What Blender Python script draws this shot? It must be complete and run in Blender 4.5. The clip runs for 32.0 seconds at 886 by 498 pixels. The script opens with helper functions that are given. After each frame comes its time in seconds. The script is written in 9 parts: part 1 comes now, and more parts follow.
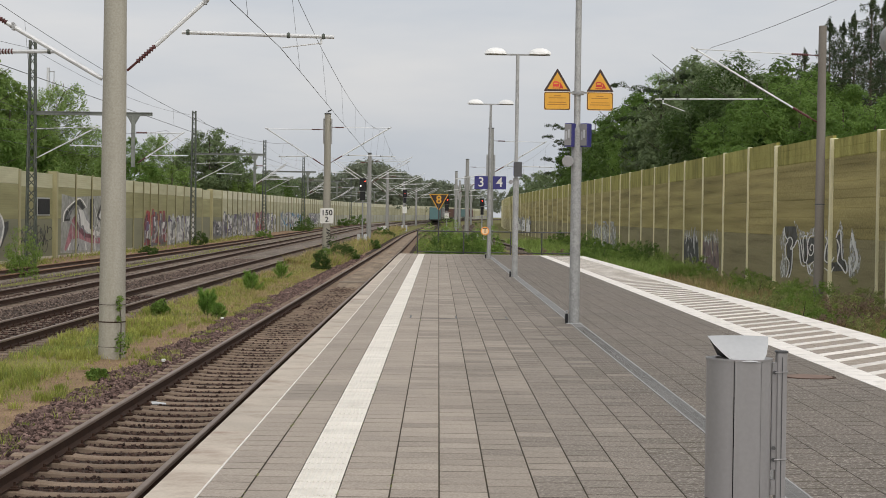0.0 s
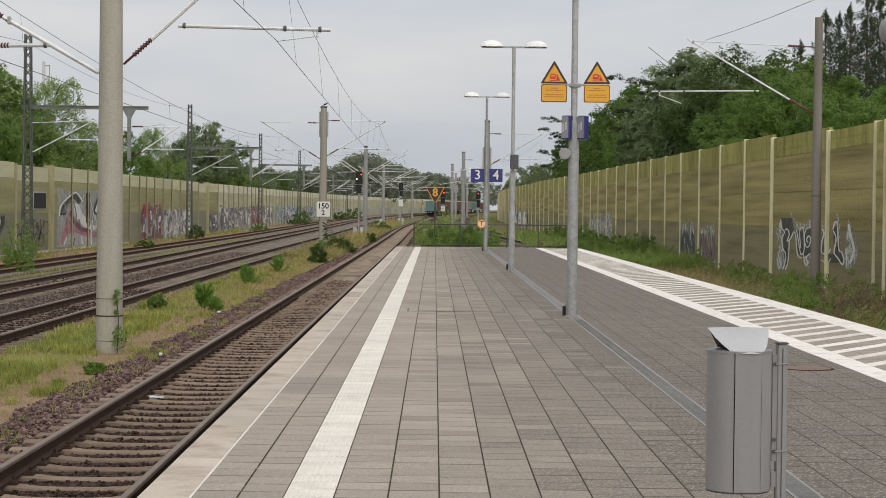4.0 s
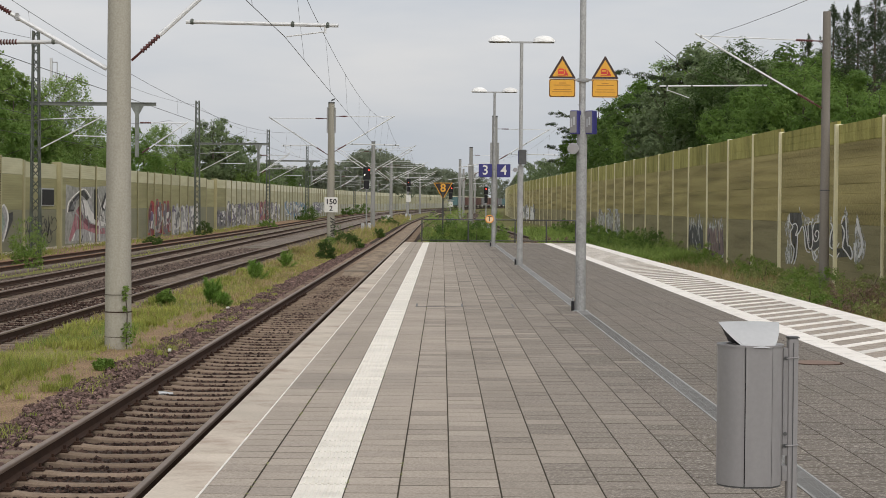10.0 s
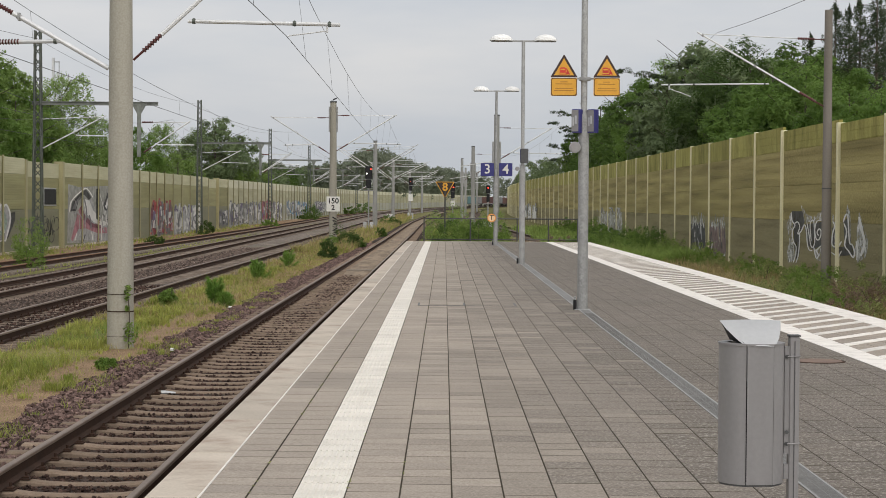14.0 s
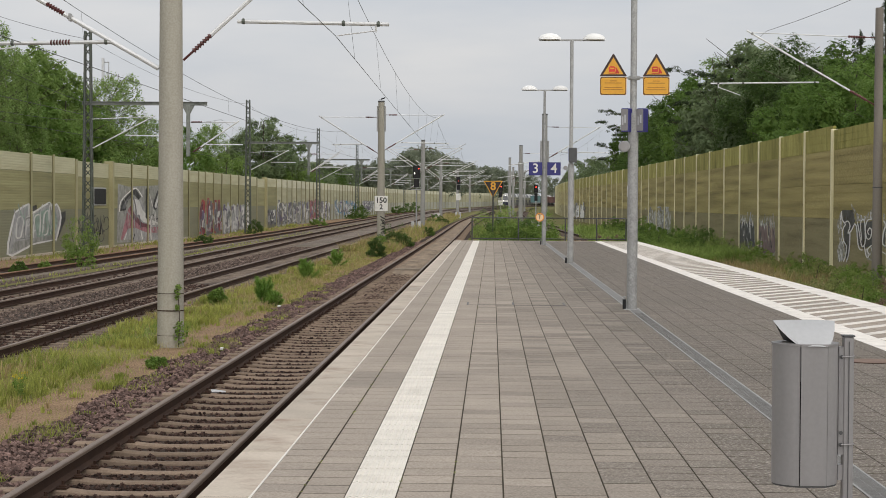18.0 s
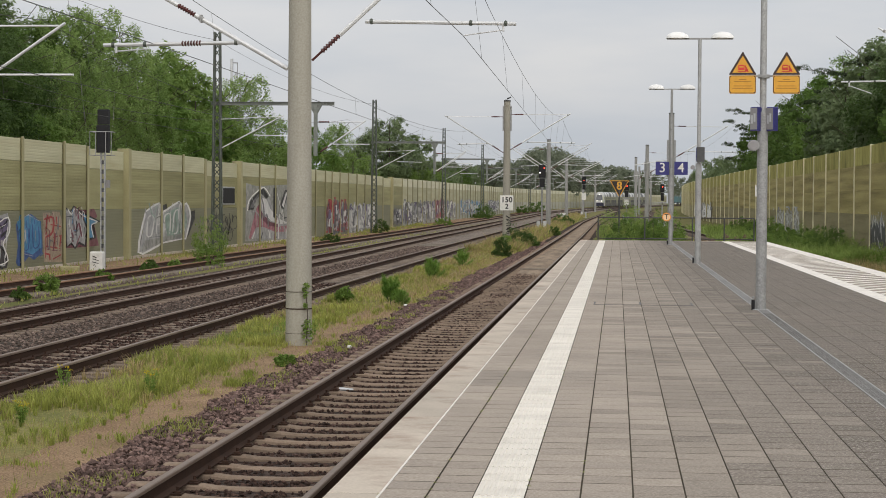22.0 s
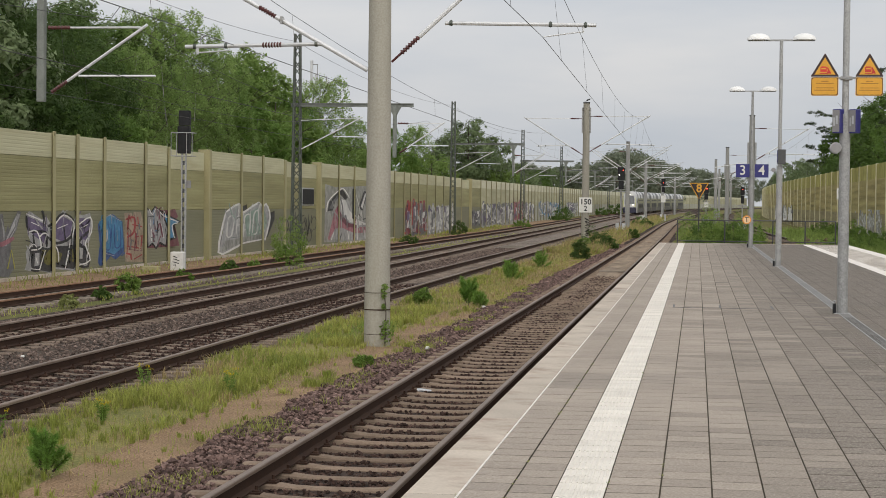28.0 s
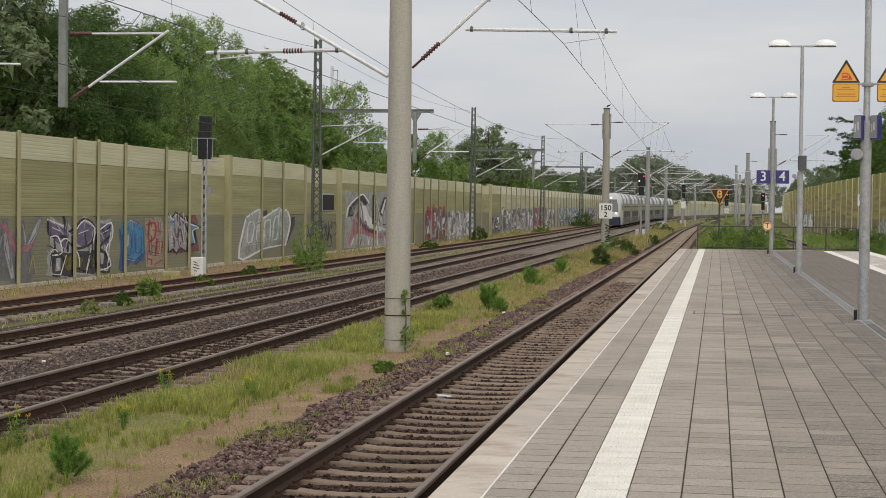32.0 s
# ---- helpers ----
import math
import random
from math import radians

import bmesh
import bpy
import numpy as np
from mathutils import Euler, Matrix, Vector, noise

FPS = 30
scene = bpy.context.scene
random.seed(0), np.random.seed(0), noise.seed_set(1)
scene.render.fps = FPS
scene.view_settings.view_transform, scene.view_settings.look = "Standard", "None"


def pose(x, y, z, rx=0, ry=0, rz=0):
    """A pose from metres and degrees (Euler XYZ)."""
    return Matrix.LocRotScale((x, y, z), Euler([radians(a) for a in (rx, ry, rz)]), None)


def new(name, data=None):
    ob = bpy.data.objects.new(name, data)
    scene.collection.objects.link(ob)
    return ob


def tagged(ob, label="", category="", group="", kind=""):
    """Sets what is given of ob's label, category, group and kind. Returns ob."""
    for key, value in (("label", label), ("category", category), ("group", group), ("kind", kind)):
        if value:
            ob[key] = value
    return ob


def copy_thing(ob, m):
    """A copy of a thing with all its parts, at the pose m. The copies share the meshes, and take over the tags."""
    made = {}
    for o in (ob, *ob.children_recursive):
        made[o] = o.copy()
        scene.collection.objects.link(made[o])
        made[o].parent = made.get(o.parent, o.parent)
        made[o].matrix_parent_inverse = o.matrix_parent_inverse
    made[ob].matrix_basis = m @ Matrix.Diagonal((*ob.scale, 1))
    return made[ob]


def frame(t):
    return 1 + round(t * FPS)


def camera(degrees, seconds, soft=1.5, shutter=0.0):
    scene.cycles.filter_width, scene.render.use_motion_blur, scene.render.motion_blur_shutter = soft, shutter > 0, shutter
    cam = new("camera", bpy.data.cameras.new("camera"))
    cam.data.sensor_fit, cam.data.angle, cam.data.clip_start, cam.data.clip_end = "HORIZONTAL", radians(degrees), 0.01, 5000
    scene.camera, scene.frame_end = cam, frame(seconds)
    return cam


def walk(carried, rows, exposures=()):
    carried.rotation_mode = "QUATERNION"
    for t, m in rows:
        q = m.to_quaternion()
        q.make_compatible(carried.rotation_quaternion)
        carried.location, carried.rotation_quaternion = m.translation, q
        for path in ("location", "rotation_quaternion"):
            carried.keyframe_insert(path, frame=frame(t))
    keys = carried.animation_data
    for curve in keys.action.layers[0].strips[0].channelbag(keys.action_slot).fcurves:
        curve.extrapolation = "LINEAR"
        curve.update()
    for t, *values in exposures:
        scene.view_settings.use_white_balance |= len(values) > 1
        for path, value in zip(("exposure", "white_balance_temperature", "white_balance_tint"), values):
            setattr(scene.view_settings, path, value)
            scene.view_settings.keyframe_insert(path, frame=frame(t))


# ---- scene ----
cam = camera(27.499, 32.0, soft=0.72)


def view(x, y, z, yaw, pitch, roll):
    return pose(x, y, z, 90 + pitch, 0, -yaw) @ pose(0, 0, 0, 0, 0, roll)


walk(cam, [
    (0, view(0.030, -0.003, 1.807, 0.153, -1.030, 0.793)),
    (0.5, view(0.030, -0.002, 1.807, 0.231, -1.022, 0.803)),
    (1, view(0.030, -0.004, 1.807, 0.288, -1.056, 0.780)),
    (1.5, view(0.027, -0.001, 1.806, 0.357, -1.091, 0.753)),
    (2, view(0.023, 0.001, 1.806, 0.397, -1.142, 0.734)),
    (2.5, view(0.020, 0.004, 1.806, 0.405, -1.168, 0.724)),
    (3, view(0.018, 0.005, 1.805, 0.326, -1.144, 0.676)),
    (3.5, view(0.014, 0.011, 1.805, 0.306, -1.207, 0.632)),
    (5.5, view(0.005, 0.005, 1.805, 0.173, -1.286, 0.546)),
    (6, view(0.005, 0.010, 1.804, 0.160, -1.296, 0.532)),
    (6.5, view(0.004, 0.009, 1.804, 0.097, -1.325, 0.517)),
    (7, view(0.003, 0.011, 1.803, 0.039, -1.336, 0.520)),
    (7.5, view(0.003, 0.013, 1.802, -0.082, -1.352, 0.495)),
    (8, view(0.001, 0.013, 1.802, -0.197, -1.349, 0.484)),
    (8.5, view(-0.001, 0.011, 1.802, -0.132, -1.365, 0.432)),
    (9, view(-0.001, 0.013, 1.801, -0.099, -1.377, 0.474)),
    (9.5, view(-0.002, 0.014, 1.801, -0.020, -1.403, 0.453)),
    (10, view(-0.003, 0.015, 1.801, 0.034, -1.397, 0.457)),
    (10.5, view(-0.002, 0.016, 1.801, 0.090, -1.397, 0.443)),
    (11, view(-0.000, 0.015, 1.800, 0.158, -1.397, 0.400)),
    (11.5, view(0.001, 0.016, 1.801, 0.191, -1.415, 0.410)),
    (12, view(0.001, 0.013, 1.801, 0.126, -1.429, 0.432)),
    (12.5, view(0.001, 0.012, 1.801, 0.144, -1.427, 0.397)),
    (13, view(0.001, 0.009, 1.801, 0.116, -1.413, 0.401)),
    (13.5, view(0.001, 0.007, 1.801, -0.014, -1.420, 0.393)),
    (14, view(0.001, 0.004, 1.801, -0.036, -1.429, 0.366)),
    (14.5, view(0.001, 0.006, 1.802, -0.283, -1.434, 0.359)),
    (16.5, view(-0.011, 0.011, 1.803, -0.737, -1.438, 0.337)),
    (17, view(-0.015, 0.009, 1.803, -0.951, -1.450, 0.306)),
    (17.5, view(-0.016, 0.008, 1.803, -1.220, -1.464, 0.334)),
    (18, view(-0.024, 0.005, 1.804, -1.541, -1.462, 0.320)),
    (18.5, view(-0.032, 0.002, 1.804, -1.900, -1.482, 0.302)),
    (19, view(-0.037, 0.001, 1.803, -2.301, -1.456, 0.317)),
    (19.5, view(-0.041, -0.002, 1.803, -2.869, -1.489, 0.319)),
    (20, view(-0.047, -0.003, 1.802, -3.394, -1.492, 0.344)),
    (20.5, view(-0.049, -0.007, 1.801, -3.900, -1.457, 0.350)),
    (21, view(-0.052, -0.010, 1.801, -4.428, -1.474, 0.379)),
    (21.5, view(-0.053, -0.011, 1.800, -4.973, -1.482, 0.385)),
    (22, view(-0.054, -0.012, 1.798, -5.496, -1.499, 0.387)),
    (22.5, view(-0.055, -0.014, 1.798, -5.948, -1.461, 0.421)),
    (23, view(-0.055, -0.014, 1.798, -6.334, -1.453, 0.410)),
    (23.5, view(-0.056, -0.014, 1.798, -6.626, -1.496, 0.491)),
    (24, view(-0.058, -0.012, 1.797, -6.835, -1.476, 0.455)),
    (24.5, view(-0.059, -0.010, 1.796, -7.052, -1.512, 0.458)),
    (25, view(-0.060, -0.009, 1.796, -7.238, -1.483, 0.472)),
    (25.5, view(-0.062, -0.008, 1.795, -7.398, -1.489, 0.540)),
    (26, view(-0.062, -0.008, 1.794, -7.529, -1.471, 0.524)),
    (26.5, view(-0.063, -0.010, 1.794, -7.650, -1.471, 0.560)),
    (28.5, view(-0.059, -0.009, 1.795, -8.047, -1.450, 0.592)),
    (29, view(-0.060, -0.013, 1.796, -8.107, -1.391, 0.573)),
    (29.5, view(-0.060, -0.010, 1.797, -8.190, -1.381, 0.602)),
    (30, view(-0.062, -0.015, 1.798, -8.243, -1.387, 0.615)),
    (30.5, view(-0.063, -0.015, 1.798, -8.321, -1.358, 0.647)),
    (31, view(-0.065, -0.018, 1.798, -8.360, -1.338, 0.646)),
    (31.5, view(-0.065, -0.017, 1.797, -8.472, -1.335, 0.621)),
    (32, view(-0.067, -0.023, 1.797, -8.601, -1.291, 0.684)),
], exposures=[(0, 0.06, 6650, 13), (32, 0.06, 6650, 13)])

# ---- world and sun: a bright overcast day ----
SUN_UP, SUN_ROUND = radians(44), radians(160)
world = bpy.data.worlds.new("overcast_sky")
scene.world = world
world.use_nodes = True
wn, wl = world.node_tree.nodes, world.node_tree.links
wn.clear()
sky = wn.new("ShaderNodeTexSky")
sky.sky_type, sky.sun_disc = "NISHITA", False
sky.sun_elevation, sky.sun_rotation = SUN_UP, SUN_ROUND
sky.air_density, sky.dust_density, sky.ozone_density = 1.0, 4.0, 1.0
grey = wn.new("ShaderNodeHueSaturation")
grey.inputs["Saturation"].default_value = 0.10
wtex = wn.new("ShaderNodeTexCoord")
wmap = wn.new("ShaderNodeMapping")
wmap.inputs["Scale"].default_value = (1.2, 1.2, 5.0)
cloud = wn.new("ShaderNodeTexNoise")
cloud.inputs["Scale"].default_value = 3.1
cloud.inputs["Detail"].default_value = 5
cloud.inputs["Roughness"].default_value = 0.55
cramp = wn.new("ShaderNodeValToRGB")
cramp.color_ramp.elements[0].position, cramp.color_ramp.elements[1].position = 0.3, 0.7
cramp.color_ramp.elements[0].color, cramp.color_ramp.elements[1].color = (0.765, 0.84, 0.91, 1), (1.015, 1.03, 1.02, 1)
wmul = wn.new("ShaderNodeMix")
wmul.data_type, wmul.blend_type = "RGBA", "MULTIPLY"
wmul.inputs[0].default_value = 1.0
# the cloud layer evens the sky out
weven = wn.new("ShaderNodeMix")
weven.data_type = "RGBA"
weven.inputs[0].default_value = 0.75
weven.inputs[7].default_value = (6.1, 6.25, 6.4, 1)
back = wn.new("ShaderNodeBackground")
back.inputs["Strength"].default_value = 0.118
wout = wn.new("ShaderNodeOutputWorld")
wl.new(sky.outputs[0], grey.inputs["Color"])
wl.new(grey.outputs[0], weven.inputs[6])
wl.new(wtex.outputs["Generated"], wmap.inputs[0])
wl.new(wmap.outputs[0], cloud.inputs["Vector"])
wl.new(cloud.outputs["Fac"], cramp.inputs[0])
wl.new(weven.outputs[2], wmul.inputs[6])
wl.new(cramp.outputs[0], wmul.inputs[7])
wl.new(wmul.outputs[2], back.inputs["Color"])
wl.new(back.outputs[0], wout.inputs[0])
sun = new("sun", bpy.data.lights.new("sun", "SUN"))
sun.data.energy, sun.data.angle, sun.data.color = 1.6, radians(110), (1.0, 0.95, 0.87)
sun.rotation_euler = (radians(90) - SUN_UP, 0, radians(180) - SUN_ROUND)


# ---- tools ----
class Geo:
    """Collects vertices and faces of one mesh."""

    def __init__(self):
        self.v, self.f = [], []

    def add(self, verts, faces):
        n = len(self.v)
        self.v.extend(tuple(p) for p in verts)
        self.f.extend(tuple(i + n for i in f) for f in faces)
        return self

    def box(self, x0, y0, z0, x1, y1, z1, b=0.0, m=None):
        """A box, its upright and top edges chamfered by b."""
        if b <= 0:
            vs = [(x0, y0, z0), (x1, y0, z0), (x1, y1, z0), (x0, y1, z0), (x0, y0, z1), (x1, y0, z1), (x1, y1, z1), (x0, y1, z1)]
            fs = [(3, 2, 1, 0), (4, 5, 6, 7), (0, 1, 5, 4), (1, 2, 6, 5), (2, 3, 7, 6), (3, 0, 4, 7)]
        else:
            ring = lambda e, z: [(x0 + e, y0, z), (x1 - e, y0, z), (x1, y0 + e, z), (x1, y1 - e, z), (x1 - e, y1, z), (x0 + e, y1, z), (x0, y1 - e, z), (x0, y0 + e, z)]
            inner = [(min(max(p[0], x0 + b), x1 - b), min(max(p[1], y0 + b), y1 - b), z1) for p in ring(b, z1)]
            vs = ring(b, z0) + ring(b, z1 - b) + inner
            fs = [tuple(range(7, -1, -1)), tuple(range(16, 24))]
            for k in range(2):
                fs += [(8 * k + i, 8 * k + (i + 1) % 8, 8 * k + 8 + (i + 1) % 8, 8 * k + 8 + i) for i in range(8)]
        if m is not None:
            vs = [m @ Vector(p) for p in vs]
        return self.add(vs, fs)

    def tube(self, pts, r, n=8, r2=None, caps=True):
        """A round bar through the points."""
        pts = [Vector(p) for p in pts]
        vs, fs = [], []
        for k, p in enumerate(pts):
            d = (pts[min(k + 1, len(pts) - 1)] - pts[max(k - 1, 0)]).normalized()
            a = d.cross(Vector((0, 0, 1)) if abs(d.z) < 0.9 else Vector((1, 0, 0))).normalized()
            b = d.cross(a)
            rr = r if r2 is None else r + (r2 - r) * k / (len(pts) - 1)
            vs += [p + a * (rr * math.cos(2 * math.pi * i / n)) + b * (rr * math.sin(2 * math.pi * i / n)) for i in range(n)]
        for k in range(len(pts) - 1):
            fs += [(k * n + i, k * n + n + i, k * n + n + (i + 1) % n, k * n + (i + 1) % n) for i in range(n)]
        if caps:
            fs += [tuple(range(n)), tuple(range(len(vs) - 1, len(vs) - n - 1, -1))]
        return self.add(vs, fs)

    def prism(self, poly, a, b, axis="y"):
        """A flat polygon (two coordinates) drawn out from a to b along an axis."""
        place = {"y": lambda p, t: (p[0], t, p[1]), "x": lambda p, t: (t, p[0], p[1]), "z": lambda p, t: (p[0], p[1], t)}[axis]
        n = len(poly)
        vs = [place(p, a) for p in poly] + [place(p, b) for p in poly]
        fs = [tuple(range(n - 1, -1, -1)), tuple(range(n, 2 * n))] + [(i, (i + 1) % n, n + (i + 1) % n, n + i) for i in range(n)]
        return self.add(vs, fs)

    def mesh(self, name, material, smooth=False):
        me = bpy.data.meshes.new(name)
        me.from_pydata(self.v, [], self.f)
        me.materials.append(material)
        bm = bmesh.new()
        bm.from_mesh(me)
        if len(self.f) < 4000:
            bmesh.ops.recalc_face_normals(bm, faces=bm.faces)
        if smooth:
            for e in bm.edges:
                e.smooth = len(e.link_faces) == 2 and e.calc_face_angle(0) < 0.7
            for f in bm.faces:
                f.smooth = True
        bm.to_mesh(me)
        bm.free()
        return me


def part(name, geo, material, parent, label="", smooth=False):
    """Links a mesh as one object under a thing or a part (or at top level when parent is None)."""
    me = geo if isinstance(geo, bpy.types.Mesh) else geo.mesh(name, material, smooth)
    ob = new(name, me)
    ob.parent = parent
    if label:
        tagged(ob, label)
    return ob


def thing(name, at, label, category, group="", kind=""):
    ob = new(name)
    ob.location = at
    return tagged(ob, label, category, group, kind)


def arrays_mesh(name, verts, faces, material):
    """A mesh from numpy arrays, faces all of one size."""
    me = bpy.data.meshes.new(name)
    k = faces.shape[1]
    me.vertices.add(len(verts))
    me.vertices.foreach_set("co", np.asarray(verts, dtype=np.float32).ravel())
    me.loops.add(faces.size)
    me.loops.foreach_set("vertex_index", faces.astype(np.int32).ravel())
    me.polygons.add(len(faces))
    me.polygons.foreach_set("loop_start", np.arange(0, faces.size, k, dtype=np.int32))
    me.update(calc_edges=True)
    me.validate()
    me.materials.append(material)
    return me


def words(text, size, material, parent, m, name="writing", extrude=0.002, label="", bold=0.0):
    """Writing in the built-in font as a mesh, centred on m's origin in its xy plane."""
    cu = bpy.data.curves.new(name, "FONT")
    cu.body, cu.size, cu.extrude, cu.align_x, cu.align_y = text, size, extrude, "CENTER", "CENTER"
    cu.resolution_u, cu.offset = 3, bold
    tmp = bpy.data.objects.new(name, cu)
    scene.collection.objects.link(tmp)
    me = bpy.data.meshes.new_from_object(tmp)
    bpy.data.objects.remove(tmp)
    me.transform(m)
    me.materials.clear()
    me.materials.append(material)
    return part(name, me, material, parent, label)


FRONT = Matrix.Rotation(radians(90), 4, "X")


# ---- materials ----
def surface(name, a, b, rough=0.7, big=0.5, fine=30.0, metal=0.0, bump=0.2, dist=0.01, spread=0.12, streak=None, stain=None, gloss_var=0.12, island=False, fleck=None, grain=0.45, spec=0.5):
    """Two colours mixed by coarse and fine noise, a shade of its own for each object, fine relief and uneven gloss.
    big, fine: noise scales per metre; streak: stretch of the coarse noise; stain: (colour, amount, scale)."""
    mt = bpy.data.materials.new(name)
    mt.use_nodes = True
    n, l = mt.node_tree.nodes, mt.node_tree.links
    bs = n["Principled BSDF"]
    tc = n.new("ShaderNodeTexCoord")
    co = tc.outputs["Object"]
    mp = n.new("ShaderNodeMapping")
    if streak:
        mp.inputs["Scale"].default_value = streak
    oi = n.new("ShaderNodeObjectInfo")
    off = n.new("ShaderNodeVectorMath")
    off.operation = "MULTIPLY_ADD"
    off.inputs[1].default_value = (37.0, 53.0, 71.0)
    l.new(oi.outputs["Random"], off.inputs[0])
    l.new(co, off.inputs[2])
    l.new(off.outputs[0], mp.inputs[0])
    n1 = n.new("ShaderNodeTexNoise")
    n1.inputs["Scale"].default_value, n1.inputs["Detail"].default_value = big, 6
    l.new(mp.outputs[0], n1.inputs["Vector"])
    n2 = n.new("ShaderNodeTexNoise")
    n2.inputs["Scale"].default_value, n2.inputs["Detail"].default_value = fine, 4
    l.new(off.outputs[0], n2.inputs["Vector"])
    mixf = n.new("ShaderNodeMath")
    mixf.operation = "MULTIPLY_ADD"
    mixf.inputs[1].default_value, mixf.inputs[2].default_value = grain, 0.225 - grain / 2
    l.new(n2.outputs["Fac"], mixf.inputs[0])
    add = n.new("ShaderNodeMath")
    add.operation = "MULTIPLY_ADD"
    add.inputs[1].default_value = 0.8
    l.new(n1.outputs["Fac"], add.inputs[0])
    l.new(mixf.outputs[0], add.inputs[2])
    rg = n.new("ShaderNodeMapRange")
    rg.inputs[1].default_value, rg.inputs[2].default_value = 0.42, 0.84
    l.new(add.outputs[0], rg.inputs[0])
    mx = n.new("ShaderNodeMix")
    mx.data_type = "RGBA"
    mx.inputs[6].default_value, mx.inputs[7].default_value = (*a, 1), (*b, 1)
    l.new(rg.outputs[0], mx.inputs[0])
    col = mx.outputs[2]
    if stain:
        n3 = n.new("ShaderNodeTexNoise")
        n3.inputs["Scale"].default_value, n3.inputs["Detail"].default_value, n3.inputs["Roughness"].default_value = stain[2], 8, 0.65
        l.new(mp.outputs[0], n3.inputs["Vector"])
        r3 = n.new("ShaderNodeMapRange")
        r3.inputs[1].default_value, r3.inputs[2].default_value, r3.inputs[4].default_value = 0.5, 0.75, stain[1]
        l.new(n3.outputs["Fac"], r3.inputs[0])
        m3 = n.new("ShaderNodeMix")
        m3.data_type = "RGBA"
        m3.inputs[7].default_value = (*stain[0], 1)
        l.new(r3.outputs[0], m3.inputs[0])
        l.new(col, m3.inputs[6])
        col = m3.outputs[2]
    if fleck:
        n4 = n.new("ShaderNodeTexNoise")
        n4.inputs["Scale"].default_value, n4.inputs["Detail"].default_value, n4.inputs["Roughness"].default_value = fleck[2], 3, 0.7
        l.new(off.outputs[0], n4.inputs["Vector"])
        r4 = n.new("ShaderNodeMapRange")
        r4.inputs[1].default_value, r4.inputs[2].default_value, r4.inputs[4].default_value = 0.52, 0.64, fleck[1]
        l.new(n4.outputs["Fac"], r4.inputs[0])
        m4 = n.new("ShaderNodeMix")
        m4.data_type = "RGBA"
        m4.inputs[7].default_value = (*fleck[0], 1)
        l.new(r4.outputs[0], m4.inputs[0])
        l.new(col, m4.inputs[6])
        col = m4.outputs[2]
    hv = n.new("ShaderNodeHueSaturation")
    vr = n.new("ShaderNodeMapRange")
    vr.inputs[3].default_value, vr.inputs[4].default_value = 1 - spread, 1 + spread
    if island:
        ge = n.new("ShaderNodeNewGeometry")
        l.new(ge.outputs["Random Per Island"], vr.inputs[0])
    else:
        l.new(oi.outputs["Random"], vr.inputs[0])
    l.new(vr.outputs[0], hv.inputs["Value"])
    l.new(col, hv.inputs["Color"])
    l.new(hv.outputs[0], bs.inputs["Base Color"])
    rr = n.new("ShaderNodeMapRange")
    rr.inputs[3].default_value, rr.inputs[4].default_value = max(0.02, rough - gloss_var), min(1.0, rough + gloss_var)
    l.new(n1.outputs["Fac"], rr.inputs[0])
    l.new(rr.outputs[0], bs.inputs["Roughness"])
    bs.inputs["Metallic"].default_value = metal
    bs.inputs["Specular IOR Level"].default_value = spec
    if bump:
        bp = n.new("ShaderNodeBump")
        bp.inputs["Strength"].default_value, bp.inputs["Distance"].default_value = bump, dist
        l.new(n2.outputs["Fac"], bp.inputs["Height"])
        l.new(bp.outputs[0], bs.inputs["Normal"])
    return mt


def glow(name, colour, strength):
    mt = bpy.data.materials.new(name)
    mt.use_nodes = True
    bs = mt.node_tree.nodes["Principled BSDF"]
    bs.inputs["Base Color"].default_value = (*colour, 1)
    bs.inputs["Emission Color"].default_value = (*colour, 1)
    bs.inputs["Emission Strength"].default_value = strength
    return mt


def leafy(name, a, b, spread=0.35):
    """Leaves: colour by clump, a little light through them."""
    mt = surface(name, a, b, rough=0.6, big=0.35, fine=2.5, bump=0, spread=spread, island=True)
    bs = mt.node_tree.nodes["Principled BSDF"]
    bs.inputs["Specular IOR Level"].default_value = 0.25
    n, l = mt.node_tree.nodes, mt.node_tree.links
    tr = n.new("ShaderNodeBsdfTranslucent")
    mx = n.new("ShaderNodeMixShader")
    mx.inputs[0].default_value = 0.48
    src = bs.inputs["Base Color"].links[0].from_socket
    l.new(src, tr.inputs["Color"])
    l.new(bs.outputs[0], mx.inputs[1])
    l.new(tr.outputs[0], mx.inputs[2])
    l.new(mx.outputs[0], n["Material Output"].inputs[0])
    return mt


# four slab tones, darker from the guiding strip towards the right
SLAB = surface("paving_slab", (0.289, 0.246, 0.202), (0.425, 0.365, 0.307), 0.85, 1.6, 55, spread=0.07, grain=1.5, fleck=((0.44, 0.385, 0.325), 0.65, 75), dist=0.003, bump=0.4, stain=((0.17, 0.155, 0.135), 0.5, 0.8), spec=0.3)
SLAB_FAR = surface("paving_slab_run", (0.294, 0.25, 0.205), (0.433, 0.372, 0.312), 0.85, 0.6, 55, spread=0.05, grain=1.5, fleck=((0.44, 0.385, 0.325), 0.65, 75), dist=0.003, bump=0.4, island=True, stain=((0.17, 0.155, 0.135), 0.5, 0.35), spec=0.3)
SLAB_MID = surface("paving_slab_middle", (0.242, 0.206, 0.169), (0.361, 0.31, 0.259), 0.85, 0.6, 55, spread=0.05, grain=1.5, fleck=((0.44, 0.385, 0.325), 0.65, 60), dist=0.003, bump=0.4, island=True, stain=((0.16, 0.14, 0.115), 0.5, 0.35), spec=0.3)
